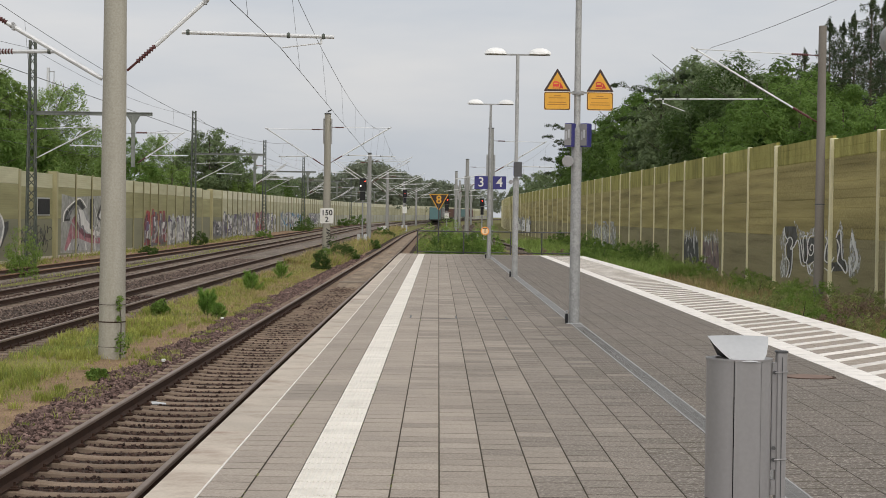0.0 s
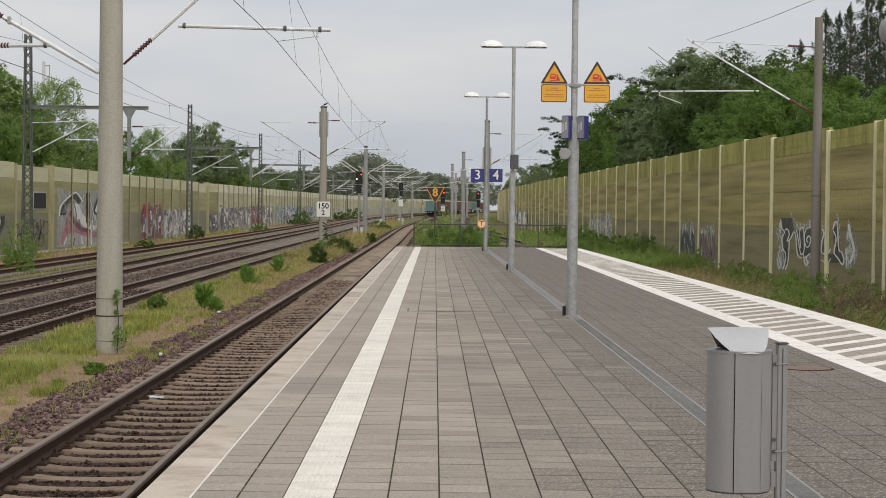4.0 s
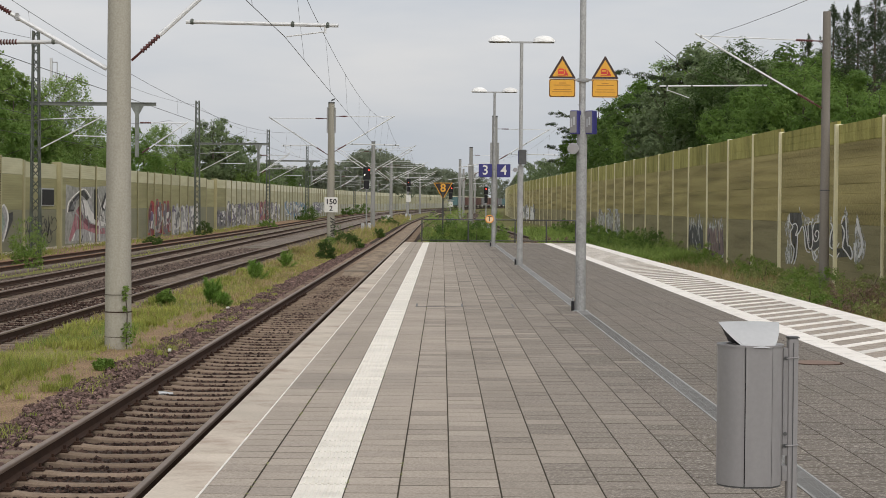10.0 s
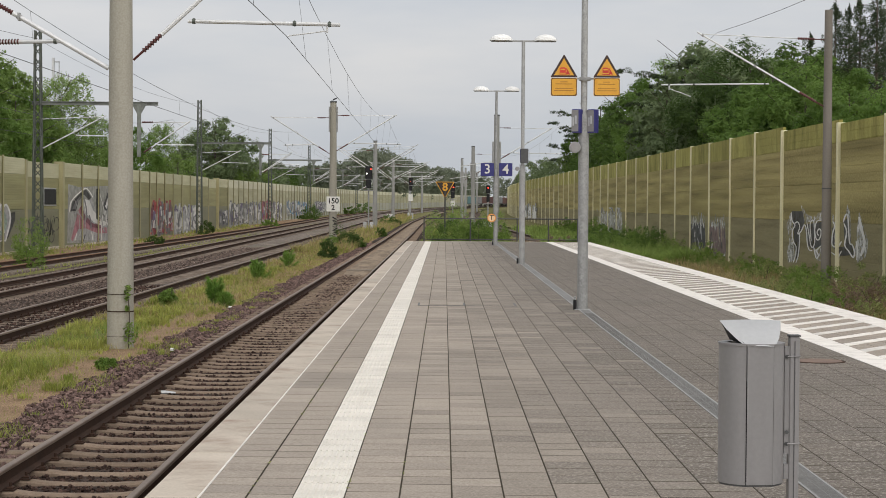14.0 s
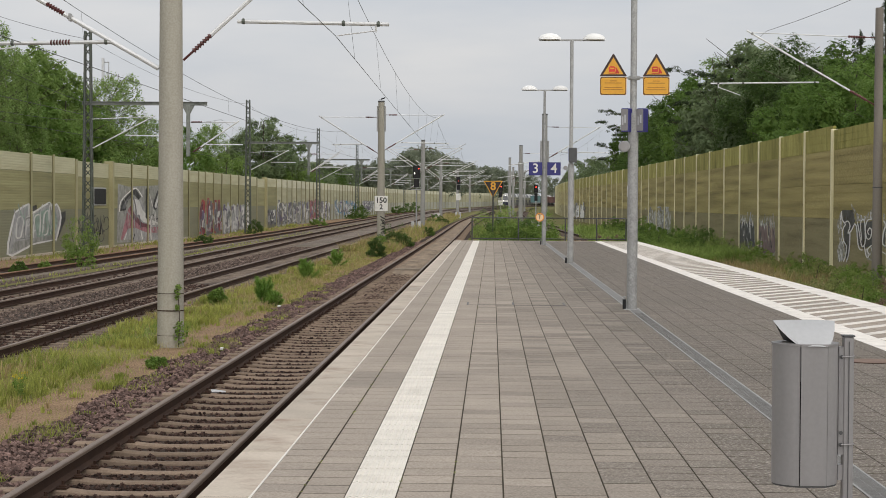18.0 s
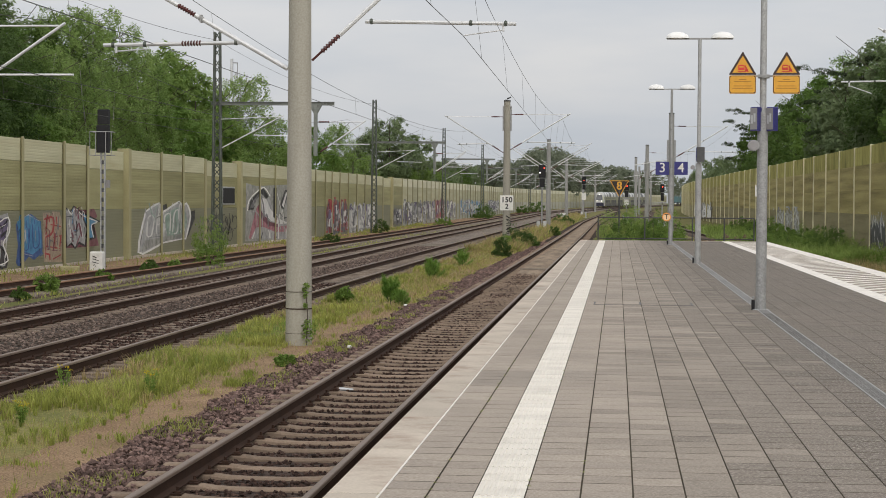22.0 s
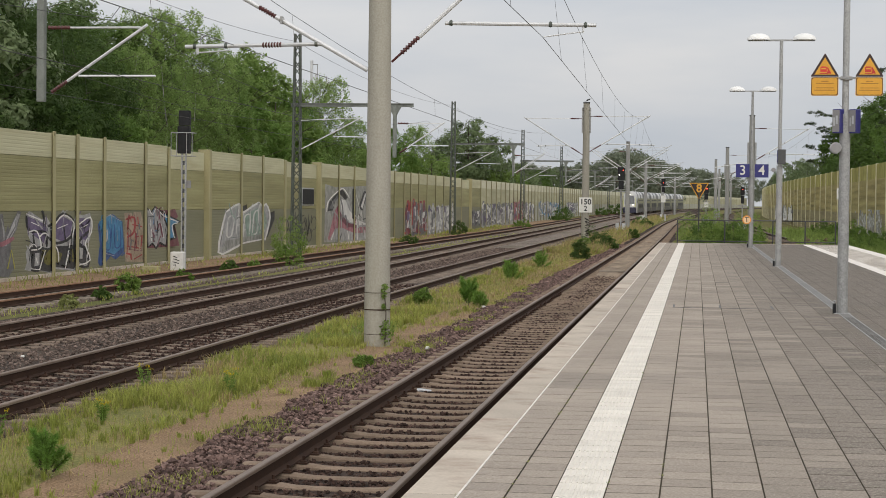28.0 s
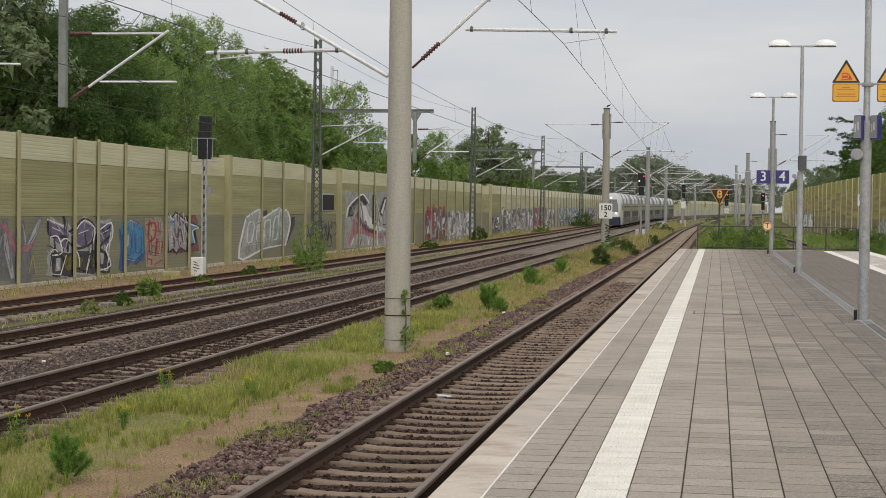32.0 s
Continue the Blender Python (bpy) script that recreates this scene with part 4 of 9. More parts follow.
def drop_post(parent, x, z0, z1, track_dx, contact):
    """A post hung from a cross beam, with its bracket to the right."""
    g = Geo()
    g.box(x - 0.09, -0.09, z0, x + 0.09, 0.09, z1, 0.01)
    p = part("drop_post", g, DRABSTEEL, parent, "grey green hanging post")
    br = Geo()
    a, b = Vector((x + 0.1, 0, z0 + 0.12)), Vector((x + 2.5, 0, z0 + 1.75))
    d = b - a
    br.tube([a + d * 0.22, b + d * 0.02], 0.035, 8)
    br.tube([(x + 0.9, 0, z0 + 0.6), (x + 2.75, 0, z0 + 0.6)], 0.026, 8)
    br.tube([(x + 0.7, 0, z0 + 1.72), (x + 2.4, 0, z0 + 1.72)], 0.024, 8)
    part("bracket_tube", br, TUBE, p, "grey bracket tubes", True)
    for u, v in ((a + d * 0.06, a + d * 0.22), ((x + 0.15, 0, z0 + 1.72), (x + 0.7, 0, z0 + 1.72))):
        ins = Geo()
        insulator(ins, u, v, 0.055)
        part("insulator", ins, INSUL, p, "brown ribbed insulator", True)
    if contact:
        tw = Geo()
        tw.tube([(x, 0, z0 + 0.3), (x, contact, z0 + 0.3), (x + 2.5, contact, z0 + 2.0)], 0.035, 8)
        tw.tube([(x, contact, z0 + 0.3), (x, 0, z1 - 0.3)], 0.02, 6)
        tw.tube([(x + 1.0, contact, z0 + 0.98), (x + 3.1, contact, z0 + 0.92)], 0.026, 8)
        part("twin_bracket", tw, TUBE, p, "grey slanting twin bracket", True)
    part("post_head", Geo().prism([(x - 0.32, z1), (x - 0.1, z1 - 0.4), (x + 0.1, z1 - 0.4), (x + 0.32, z1)], -0.06, 0.06), DRABSTEEL, p)


def build_lattice_line():
    for k, (y, h) in enumerate(((40.6, 10.3), (90.4, 10.3), (150, 10.25), (210.8, 10.4), (271.6, 10.4), (331, 10.4), (390, 10.4))):
        x = -20.3 + bend(y)
        z0 = -0.95 + rise(y)
        m = lattice_mast((x, y, z0), h - z0)
        zb = (6.6 if k else 7.6) - z0 + 0.4 * rise(y)
        g = Geo()
        g.box(-0.3, -0.08, zb, 6.0, 0.08, zb + 0.03)
        g.box(-0.3, -0.015, zb + 0.03, 6.0, 0.015, zb + 0.15)
        g.box(-0.3, -0.08, zb + 0.15, 6.0, 0.08, zb + 0.18)
        part("cross_beam", g, DRABSTEEL, m, "horizontal steel cross beam")
        drop_post(m, 5.05, 4.05 - z0 + 0.4 * rise(y), zb, 0, 1.6 if k > 1 else 0)
        br = Geo()
        br.tube([(0.25, 0, 4.45 - z0), (3.4, 0, 6.1 - z0)], 0.032, 8)
        br.tube([(1.9, 0, 5.1 - z0), (4.0, 0, 5.06 - z0)], 0.026, 8)
        br.tube([(0.2, 0, 5.9 - z0), (3.4, 0, 6.05 - z0)], 0.02, 6)
        part("siding_bracket", br, TUBE, m, "grey slanting bracket tubes", True)


build_lattice_line()


# masts between the converging platform tracks, and the one by the mossy barrier
def build_right_masts():
    for x, y, h in ((3.75, 131, 8.2), (3.2, 204, 8.2), (2.6, 270, 8.4), (4.0, 345, 8.4), (7.5, 420, 8.4)):
        z0 = -1.0 + rise(y)
        m = concrete_mast((x, y, z0), h - z0 + rise(y) * 0.4, 0.25, 0.19, material=GREYMAST)
        b = -z0 + rise(y) * 0.7
        cantilever(m, 0.2, 1, 5.0 + b, 7.3 + b, 3.9, 7.25 + b, (1.1, 4.6, 5.5 + b), (3.5, 5.0 + b), 0.04)
        g = Geo()
        g.tube([(-0.2, 0, 4.9 + b), (-2.6, 0, 4.5 + b)], 0.03, 6)
        part("side_arm", g, TUBE, m)
        g = Geo()
        g.box(-0.32, -0.12, 4.6 + b, -0.19, 0.12, 6.3 + b, 0.01)
        g.box(0.19, -0.12, 4.6 + b, 0.32, 0.12, 6.3 + b, 0.01)
        part("weight_guide", g, ZINC, m, "grey tension weight fittings")
    x, y = 12.3, 58.3
    m = thing("catenary_mast", (x, y, -1.0), "slim brownish concrete mast standing before the mossy barrier", "catenary mast", "overhead line masts")
    g = Geo()
    g.tube([(0, 0, -0.3 + 9.4 * i / 5) for i in range(6)], 0.165, 18, 0.125)
    part("shaft", g, BROWNMAST, m, "", True)
    g = Geo()
    g.tube([(0, 0, 3.35), (0, 0, 3.38)], 0.162, 18)
    part("steel_band", g, DARKSTEEL, m)
    cantilever(m, 0.12, -1, 6.0, 8.15, 4.1, 8.3, (1.9, 5.35, 6.72), (4.4, 6.3), 0.03)


BROWNMAST = surface("brown_concrete", (0.17, 0.15, 0.128), (0.26, 0.235, 0.205), 0.85, 0.8, 25, streak=(3, 3, 0.3), bump=0.2)
build_right_masts()


# ---- wires ----
def sag(a, b, drop, n=14):
    a, b = Vector(a), Vector(b)
    return [a.lerp(b, i / n) - Vector((0, 0, drop * 4 * (i / n) * (1 - i / n))) for i in range(n + 1)]


def build_wires():
    def line(k, supports, label):
        ob = thing("overhead_wire", (0, 0, 0), label, "overhead wire", "overhead wires")
        for (x0, y0, zc0, zm0), (x1, y1, zc1, zm1) in zip(supports, supports[1:]):
            xm0, xm1 = track_x(k, y0) + (x0 - track_x(k, y0)) * 0.35, track_x(k, y1) + (x1 - track_x(k, y1)) * 0.35
            up = sag((xm0, y0, zm0), (xm1, y1, zm1), 0.95 if y1 - y0 > 40 else 0.4)
            part("catenary_span", Geo().tube(up, 0.007, 4, caps=False), WIRE, ob)
            if k == 5 and y1 < 140:
                continue
            part("contact_wire", Geo().tube([(x0, y0, zc0), (x1, y1, zc1)], 0.008, 4, caps=False), WIRE, ob)
            n = len(up) - 1
            for i in range(1, n, 2):
                p = up[i]
                q = Vector((x0, y0, zc0)).lerp(Vector((x1, y1, zc1)), i / n)
                part("dropper", Geo().tube([p, q], 0.004, 3, caps=False), WIRE, ob)

    def at(k, ys, zc=5.0, zm=6.9, z_off=0.2):
        out = []
        for i, y in enumerate(ys):
            s = z_off if i % 2 else -z_off
            out.append((track_x(k, y) + s, y, zc + rise(y) * 0.7, zm + rise(y) * 0.7))
        return out
    mids = [-40] + [m[1] for m in MASTS_MID] + [500]
    line(1, at(1, mids, 5.0, 7.2, 0.42), "thin dark contact and catenary wires over the platform track")
    line(2, at(2, mids, 4.85, 6.3), "thin dark contact and catenary wires over a main track")
    lat = [-20, 40.6, 90.4, 150, 210.8, 271.6, 331, 390]
    line(3, at(3, lat, 4.6, 5.9), "thin dark wires over the second main track")
    line(4, at(4, lat, 4.7, 6.0), "thin dark wires over the siding")
    line(5, at(5, [-20, 58.3, 131, 204, 270, 345, 420], 5.1, 7.35), "thin dark wires over the track beyond the platform")
    for x, z, dz in ((-20.35, 9.9, 0.6),):
        ob = thing("feeder_wire", (0, 0, 0), "thin dark feeder cable along the lattice masts", "cable", "overhead wires")
        for a, b in zip(lat, lat[1:]):
            part("cable_span", Geo().tube(sag((x + bend(a), a, z), (x + bend(b), b, z), dz), 0.009, 4, caps=False), WIRE, ob)


build_wires()


# ---- things on the platform ----
HOOD = surface("bin_grey_metal", (0.25, 0.242, 0.242), (0.30, 0.291, 0.291), 0.5, 2, 40, metal=0.25, bump=0.03, dist=0.002, streak=(4, 4, 0.4))
HOOD_PALE = surface("bin_pale_lid", (0.48, 0.49, 0.50), (0.56, 0.57, 0.58), 0.35, 3, 40, metal=0.4, bump=0.03, dist=0.002)


def build_bin():
    x, y = 1.695, 9.95
    b = thing("litter_bin", (x, y, 0), "grey metal litter bin with a tilted pale lid on a post", "litter bin")
    # rounded sheet body: a curved side, a flat front door beside the seam, and the curved back
    seam, fold = (-0.05, -0.158), (0.098, -0.146)
    arc = lambda a0, a1, n: [(0.178 * math.cos(radians(a0 + (a1 - a0) * i / n)), 0.163 * math.sin(radians(a0 + (a1 - a0) * i / n))) for i in range(n + 1)]
    left, right, behind = arc(180, 252, 9), arc(-52, 0, 5), arc(0, 180, 14)

    def sheet(line):
        g = Geo()
        for p in line:
            v = Vector(p) * 0.95
            g.v += [(p[0], p[1], 0.285), (p[0], p[1], 1.04), (v.x, v.y, 0.285), (v.x, v.y, 1.04)]
        for i in range(len(line) - 1):
            k = 4 * i
            g.f += [(k, k + 4, k + 5, k + 1), (k + 2, k + 3, k + 7, k + 6), (k, k + 2, k + 6, k + 4), (k + 1, k + 5, k + 7, k + 3)]
        return g
    part("side_panel", sheet(left + [(seam[0] - 0.003, seam[1] + 0.001)]), HOOD, b, "", True)
    part("door_panel", sheet([(seam[0] + 0.003, seam[1]), fold]), HOOD, b, "flat grey door panel")
    part("side_panel", sheet([(fold[0] + 0.002, fold[1])] + right[1:]), HOOD, b, "", True)
    part("back_panel", sheet(behind), HOOD, b, "", True)
    pts = left + [seam, fold] + right[1:] + behind[1:-1]
    n = len(pts)
    g = Geo()
    g.prism([(p[0] * 0.97, p[1] * 0.97) for p in pts], 0.275, 0.29, "z")
    part("floor_plate", g, DARKSTEEL, b)
    rim = Geo()
    for i in range(n):
        p, q = Vector(pts[i]), Vector(pts[(i + 1) % n])
        vs = [(*(p * 1.03), 1.04), (*(q * 1.03), 1.04), (*(q * 0.72), 1.052), (*(p * 0.72), 1.052), (*(p * 1.03), 1.052), (*(q * 1.03), 1.052)]
        rim.add(vs, [(4, 5, 2, 3), (0, 1, 5, 4)])
    part("rim", rim, HOOD, b, "folded grey rim")
    g = Geo()
    g.prism([(p[0] * 0.9, p[1] * 0.9) for p in pts], 0.30, 0.82, "z")
    part("inner_liner", g, BLACK, b, "dark inner liner")
    # the tilted scoop of a lid; sky light on it is put into its paler colour
    lid = Geo()
    m = 12
    for k in range(2):
        off = 0.006 * k
        for j in range(m + 1):
            u = -1 + 2 * j / m
            for w, x0, y, z in ((0.078, 0.026, -0.165, 1.042), (0.118, 0.016, -0.115, 1.085), (0.148, 0.004, -0.06, 1.13), (0.168, -0.006, 0.0, 1.175)):
                lid.v.append((x0 + u * w, y + off + 0.02 * u * u, z - 0.006 * u * u))
        base = k * 4 * (m + 1)
        lid.f += [(base + 4 * j + q, base + 4 * j + 4 + q, base + 4 * j + 5 + q, base + 4 * j + 1 + q) for j in range(m) for q in range(3)]
    part("lid", lid, HOOD_PALE, b, "tilted grey lid, paled for the sky light on it", True)
    # black cheek under the lid: the shade of the open mouth is its colour
    g = Geo()
    g.add([(-0.052, -0.145, 1.045), (-0.172, 0.022, 1.172), (-0.10, 0.13, 1.056)], [(0, 1, 2)])
    part("lid_cheek", g, BLACK, b)
    post = Geo()
    post.box(0.205, -0.03, -0.2, 0.262, 0.03, 1.085, 0.006)
    p = part("post", post, HOOD, b, "square grey post")
    g = Geo()
    g.box(0.20, -0.034, 1.085, 0.267, 0.034, 1.094, 0.004)
    part("post_cap", g, DARKSTEEL, p)
    g = Geo()
    g.box(0.232, -0.034, 0.0, 0.236, -0.028, 1.06)
    part("post_groove", g, DARKSTEEL, p)
    for z0, z1 in ((0.44, 1.03), (0.30, 0.385)):
        g = Geo()
        g.box(0.178, -0.025, z0, 0.207, 0.02, z1, 0.003)
        part("bracket", g, HOOD, b)
    for z in (0.975, 0.495, 0.56):
        g = Geo()
        g.tube([(0.193, -0.034, z), (0.193, -0.02, z)], 0.011, 8)
        part("bolt", g, DARKSTEEL, b)
        if z != 0.56:
            g = Geo()
            g.tube([(0.195, -0.036, z), (0.264, -0.036, z + 0.004), (0.266, 0.0, z + 0.004)], 0.004, 6)
            part("strap", g, HOOD, b)


build_bin()


def lamp_post(y, split, x=2.38):
    lp = thing("platform_lamp", (x, y, 0), "galvanised platform lamp post with two white hooded lamp heads", "lamp post", "platform lamps")
    g = Geo()
    g.tube([(0, 0, -0.1), (0, 0, split)], 0.09, 20)
    part("lower_shaft", g, ZINC, lp, "", True)
    g = Geo()
    g.tube([(0, 0, split - 0.02), (0, 0, split + 0.06), (0, 0, 6.72)], 0.06, 18, 0.052)
    part("upper_shaft", g, ZINC, lp, "", True)
    g = Geo()
    g.box(-0.14, -0.14, -0.02, 0.14, 0.14, 0.008, 0.004)
    part("base_plate", g, ZINC, lp)
    g = Geo()
    g.box(-0.98, -0.03, 6.70, 0.98, 0.03, 6.75, 0.008)
    part("cross_arm", g, ZINC, lp)
    for s in (-1, 1):
        g = Geo()
        n, k = 20, 5
        for j in range(k + 1):
            a = math.pi / 2 * j / k
            rr, zz = math.cos(a), math.sin(a)
            g.v += [(s * 0.67 + 0.35 * rr * math.cos(2 * math.pi * i / n), 0.22 * rr * math.sin(2 * math.pi * i / n), 6.735 + 0.2 * zz) for i in range(n)]
        for j in range(k):
            g.f += [(j * n + i, j * n + (i + 1) % n, j * n + n + (i + 1) % n, j * n + n + i) for i in range(n)]
        h = part("lamp_hood", g, LAMPWHITE, lp, "white domed hood", True)
        g = Geo()
        g.tube([(s * 0.67, 0, 6.72), (s * 0.67, 0, 6.742)], 0.2, 20)
        part("lens", g, WHITE, h, "pale flat lamp lens")
    g = Geo()
    g.tube([(-0.13, -0.03, 0), (-0.13, -0.03, 0.17)], 0.03, 8)
    part("earth_clamp", g, BLACK, lp, "short black stub beside the foot")
    g = Geo()
    g.tube([(-0.13, -0.03, 0.17), (-0.13, -0.03, 0.22)], 0.012, 8)
    g.tube([(-0.15, -0.03, 0.215), (-0.11, -0.03, 0.215)], 0.014, 6)
    part("earth_lug", g, ZINC, lp)
    return lp


def loudspeaker(at, group="platform loudspeakers"):
    s = thing("loudspeaker", at, "round grey loudspeaker fixed to a lamp post", "loudspeaker", group)
    g = Geo()
    g.tube([(0, -0.09, 0), (0, 0.09, 0)], 0.095, 20)
    part("housing", g, ZINC, s, "", True)
    g = Geo()
    g.tube([(0, -0.10, 0), (0, -0.088, 0)], 0.08, 18)
    part("grille", g, HOOD, s, "grey front grille")
    g = Geo()
    g.tube([(0.02, 0, 0), (0.09, 0, 0.02)], 0.02, 6)
    part("bracket", g, DARKSTEEL, s)


def warning_sign(at, group="warning signs"):
    """Yellow triangle over a yellow plate, facing the platform."""
    s = thing("warning_sign", at, "yellow warning triangle with red train picture above a yellow text plate", "warning sign", group)
    g = Geo()
    g.prism([(-0.222, 0.318), (0.222, 0.318), (0.228, 0.328), (0.008, 0.70), (-0.008, 0.70), (-0.228, 0.328)], -0.006, 0.012)
    tri = part("triangle", g, BROWNRIM, s, "dark bordered triangle")
    g = Geo()
    g.prism([(-0.172, 0.352), (0.172, 0.352), (0.0, 0.640)], -0.010, -0.004)
    part("triangle_field", g, YELLOW, tri, "yellow field")
    g = Geo()
    g.box(-0.075, -0.0135, 0.395, 0.03, -0.0095, 0.475, 0.0)
    g.box(-0.06, -0.0135, 0.475, 0.015, -0.0095, 0.487)
    part("train_picture", g, RED, tri, "red train picture")
    g = Geo()
    g.box(-0.06, -0.015, 0.44, 0.015, -0.0132, 0.462)
    part("train_window", g, YELLOW, tri)
    g = Geo()
    g.prism([(0.03, 0.38), (0.05, 0.38), (0.10, 0.36), (0.09, 0.40), (0.06, 0.45), (0.045, 0.48), (0.035, 0.46), (0.045, 0.42)], -0.0135, -0.0095)
    g.box(-0.08, -0.0135, 0.365, 0.06, -0.0095, 0.378)
    part("pictogram_mark", g, RED, tri)
    g = Geo()
    round_box = lambda q, z0, z1: [(q - 0.02, z0), (q, z0 + 0.02), (q, z1 - 0.02), (q - 0.02, z1), (0.02 - q, z1), (-q, z1 - 0.02), (-q, z0 + 0.02), (0.02 - q, z0)]
    g.prism(round_box(0.224, 0.0, 0.310), -0.004, 0.012)
    pl = part("text_plate", g, YELLOW, s, "yellow plate")
    g = Geo()
    g.prism(round_box(0.218, 0.006, 0.304), -0.006, -0.003)
    part("plate_border", g, BROWNRIM, pl, "thin dark border")
    g = Geo()
    g.prism(round_box(0.207, 0.017, 0.293), -0.009, -0.005)
    part("plate_field", g, YELLOW, pl)
    for z, w in ((0.24, 0.06), (0.205, 0.145), (0.13, 0.15), (0.092, 0.17)):
        g = Geo()
        g.box(-w, -0.0105, z - 0.007, w, -0.0085, z + 0.007)
        part("text_bar", g, DARKTEXT, pl)
    return s


BROWNRIM = surface("sign_dark_rim", (0.035, 0.016, 0.012), (0.055, 0.026, 0.02), 0.5, 5, 30, bump=0.0)
DARKTEXT = surface("sign_print", (0.40, 0.17, 0.012), (0.46, 0.21, 0.022), 0.5, 5, 30, bump=0.0)


def build_lamps():
    lamp_post(10.5, 3.35, 2.83)
    loudspeaker((2.685, 10.5, 2.875))
    lamp_post(31.05, 3.35)
    lamp_post(54.8, 3.0, 2.355)
    lamp_post(79.0, 3.3, 2.24)
    # signs and boxes on the nearest post
    for s in (-1, 1):
        warning_sign((2.39 + s * 0.365, 30.93, 3.652))
    cl = thing("sign_clamp", (2.39, 31.0, 3.95), "grey steel clamp holding two warning signs", "clamp")
    g = Geo()
    g.tube([(0, 0.05, -0.03), (0, 0.05, 0.03)], 0.1, 16)
    part("collar", g, ZINC, cl, "", True)
    g = Geo()
    g.box(-0.2, -0.05, -0.015, 0.2, -0.03, 0.015)
    part("arm", g, ZINC, cl)
    for s, wv in ((-1, -32), (1, -38)):
        pb = thing("platform_display", (2.39 + s * 0.135, 30.98, 3.03), "small double zone display panel with navy sides on the lamp post", "display panel", "zone panels")
        pb.rotation_euler = (0, 0, radians(wv))
        g = Geo()
        g.box(-0.075, -0.06, 0.0, 0.075, 0.08, 0.40, 0.012)
        part("case", g, NAVY, pb)
        g = Geo()
        g.box(-0.068 if s < 0 else -0.078, -0.066, 0.02, 0.06, -0.058, 0.385)
        part("face", g, HOOD, pb, "greyish translucent face")
        g = Geo()
        g.box(-0.05, -0.0675, 0.12, -0.02, -0.0655, 0.26)
        part("text_bar", g, HOOD_PALE, pb)
        g = Geo()
        g.box(-0.005, -0.0675, 0.15, 0.03, -0.0655, 0.29)
        part("text_bar", g, HOOD_PALE, pb)
    loudspeaker((2.225, 31.0, 2.78))
    bx = thing("junction_box", (2.40, 54.65, 3.04), "dark grey box with purple side on the lamp post", "junction box")
    g = Geo()
    g.box(-0.12, -0.1, 0, 0.12, 0.05, 0.44, 0.012)
    part("case", g, DARKSTEEL, bx)
    g = Geo()
    g.box(-0.13, -0.08, 0.03, -0.115, 0.04, 0.41)
    part("side_plate", g, NAVY, bx, "navy side plate")
    # track number boards
    for s, ch in ((-1, "3"), (1, "4")):
        t = thing("track_number_sign", (2.26 + s * 0.40, 78.86, 3.02), "navy blue square track sign with a white numeral " + ch, "track sign", "track number signs")
        g = Geo()
        g.box(-0.29, -0.02, 0.0, 0.29, 0.04, 0.57, 0.006)
        part("board", g, NAVY, t)
        words(ch, 0.58, WHITE, t, Matrix.Translation((0, -0.024, 0.29)) @ FRONT, "numeral", 0.003, "white numeral", 0.004)
    loudspeaker((3.16, 78.9, 3.35))
    tt = thing("stop_sign", (2.06, 78.86, 1.2), "round orange sign with a black letter T", "round sign")
    g = Geo()
    g.tube([(0, 0.0, 0), (0, 0.02, 0)], 0.185, 28)
    part("disc", g, ORANGE, tt)
    g = Geo()
    g.tube([(0, -0.004, 0), (0, 0.0, 0)], 0.148, 28)
    part("field", g, PALEORANGE, tt, "pale orange field")
    words("T", 0.31, BLACK, tt, Matrix.Translation((0, -0.007, 0.0)) @ FRONT, "letter", 0.003, "black letter")


ORANGE = surface("sign_orange", (0.72, 0.24, 0.02), (0.82, 0.30, 0.04), 0.45, 3, 20, bump=0.0)
PALEORANGE = surface("sign_pale_orange", (0.78, 0.54, 0.30), (0.84, 0.60, 0.36), 0.45, 3, 20, bump=0.0)
build_lamps()


def build_railing():
    rl = thing("railing", (0, 86.9, 0), "dark grey steel railing across the platform end", "railing")
    for z, r in ((1.1, 0.028), (0.1, 0.022)):
        g = Geo()
        g.tube([(-0.97, 0, z), (6.4, 0, z)], r, 8)
        part("rail_bar", g, DARKSTEEL, rl, "", True)
    for x in (-0.97, 1.25, 3.5, 5.0, 6.4):
        g = Geo()
        g.tube([(x, 0, -0.6), (x, 0, 1.1)], 0.03, 8)
        part("rail_post", g, DARKSTEEL, rl, "", True)
    g = Geo()
    g.box(-1.0, -0.02, -0.9, 6.5, 0.02, -0.3)
    part("kick_plate", g, DARKSTEEL, rl)


build_railing()


def build_manholes():
    m = thing("manhole_cover", (4.36, 21.0, 0), "round rust brown manhole cover in the paving", "manhole cover")
    g = Geo()
    g.tube([(0, 0, -0.02), (0, 0, 0.006)], 0.31, 32)
    part("frame", g, RAILRUST, m)
    g = Geo()
    g.tube([(0, 0, 0.0), (0, 0, 0.009)], 0.27, 32)
    part("lid", g, RUSTLID, m, "worn rusty lid")
    # flush inspection cover across several slab columns
    h = thing("inspection_cover", (0.62, 32.0, 0), "flush steel framed inspection cover filled with paving", "inspection cover")
    for x0, x1 in ((-1.08, -0.28), (-0.26, 0.66)):
        g = Geo()
        g.box(x0, -0.03, -0.01, x1, 0.0, 0.005)
        part("frame_bar", g, DARKSTEEL, h)
    for x in (-1.08, -0.27, 0.64):
        g = Geo()
        g.box(x, 0, -0.01, x + 0.03, 0.9, 0.0045)
        part("frame_side", g, DARKSTEEL, h)


RUSTLID = surface("rusty_lid", (0.16, 0.10, 0.075), (0.24, 0.165, 0.125), 0.8, 4, 30, bump=0.5, dist=0.004)
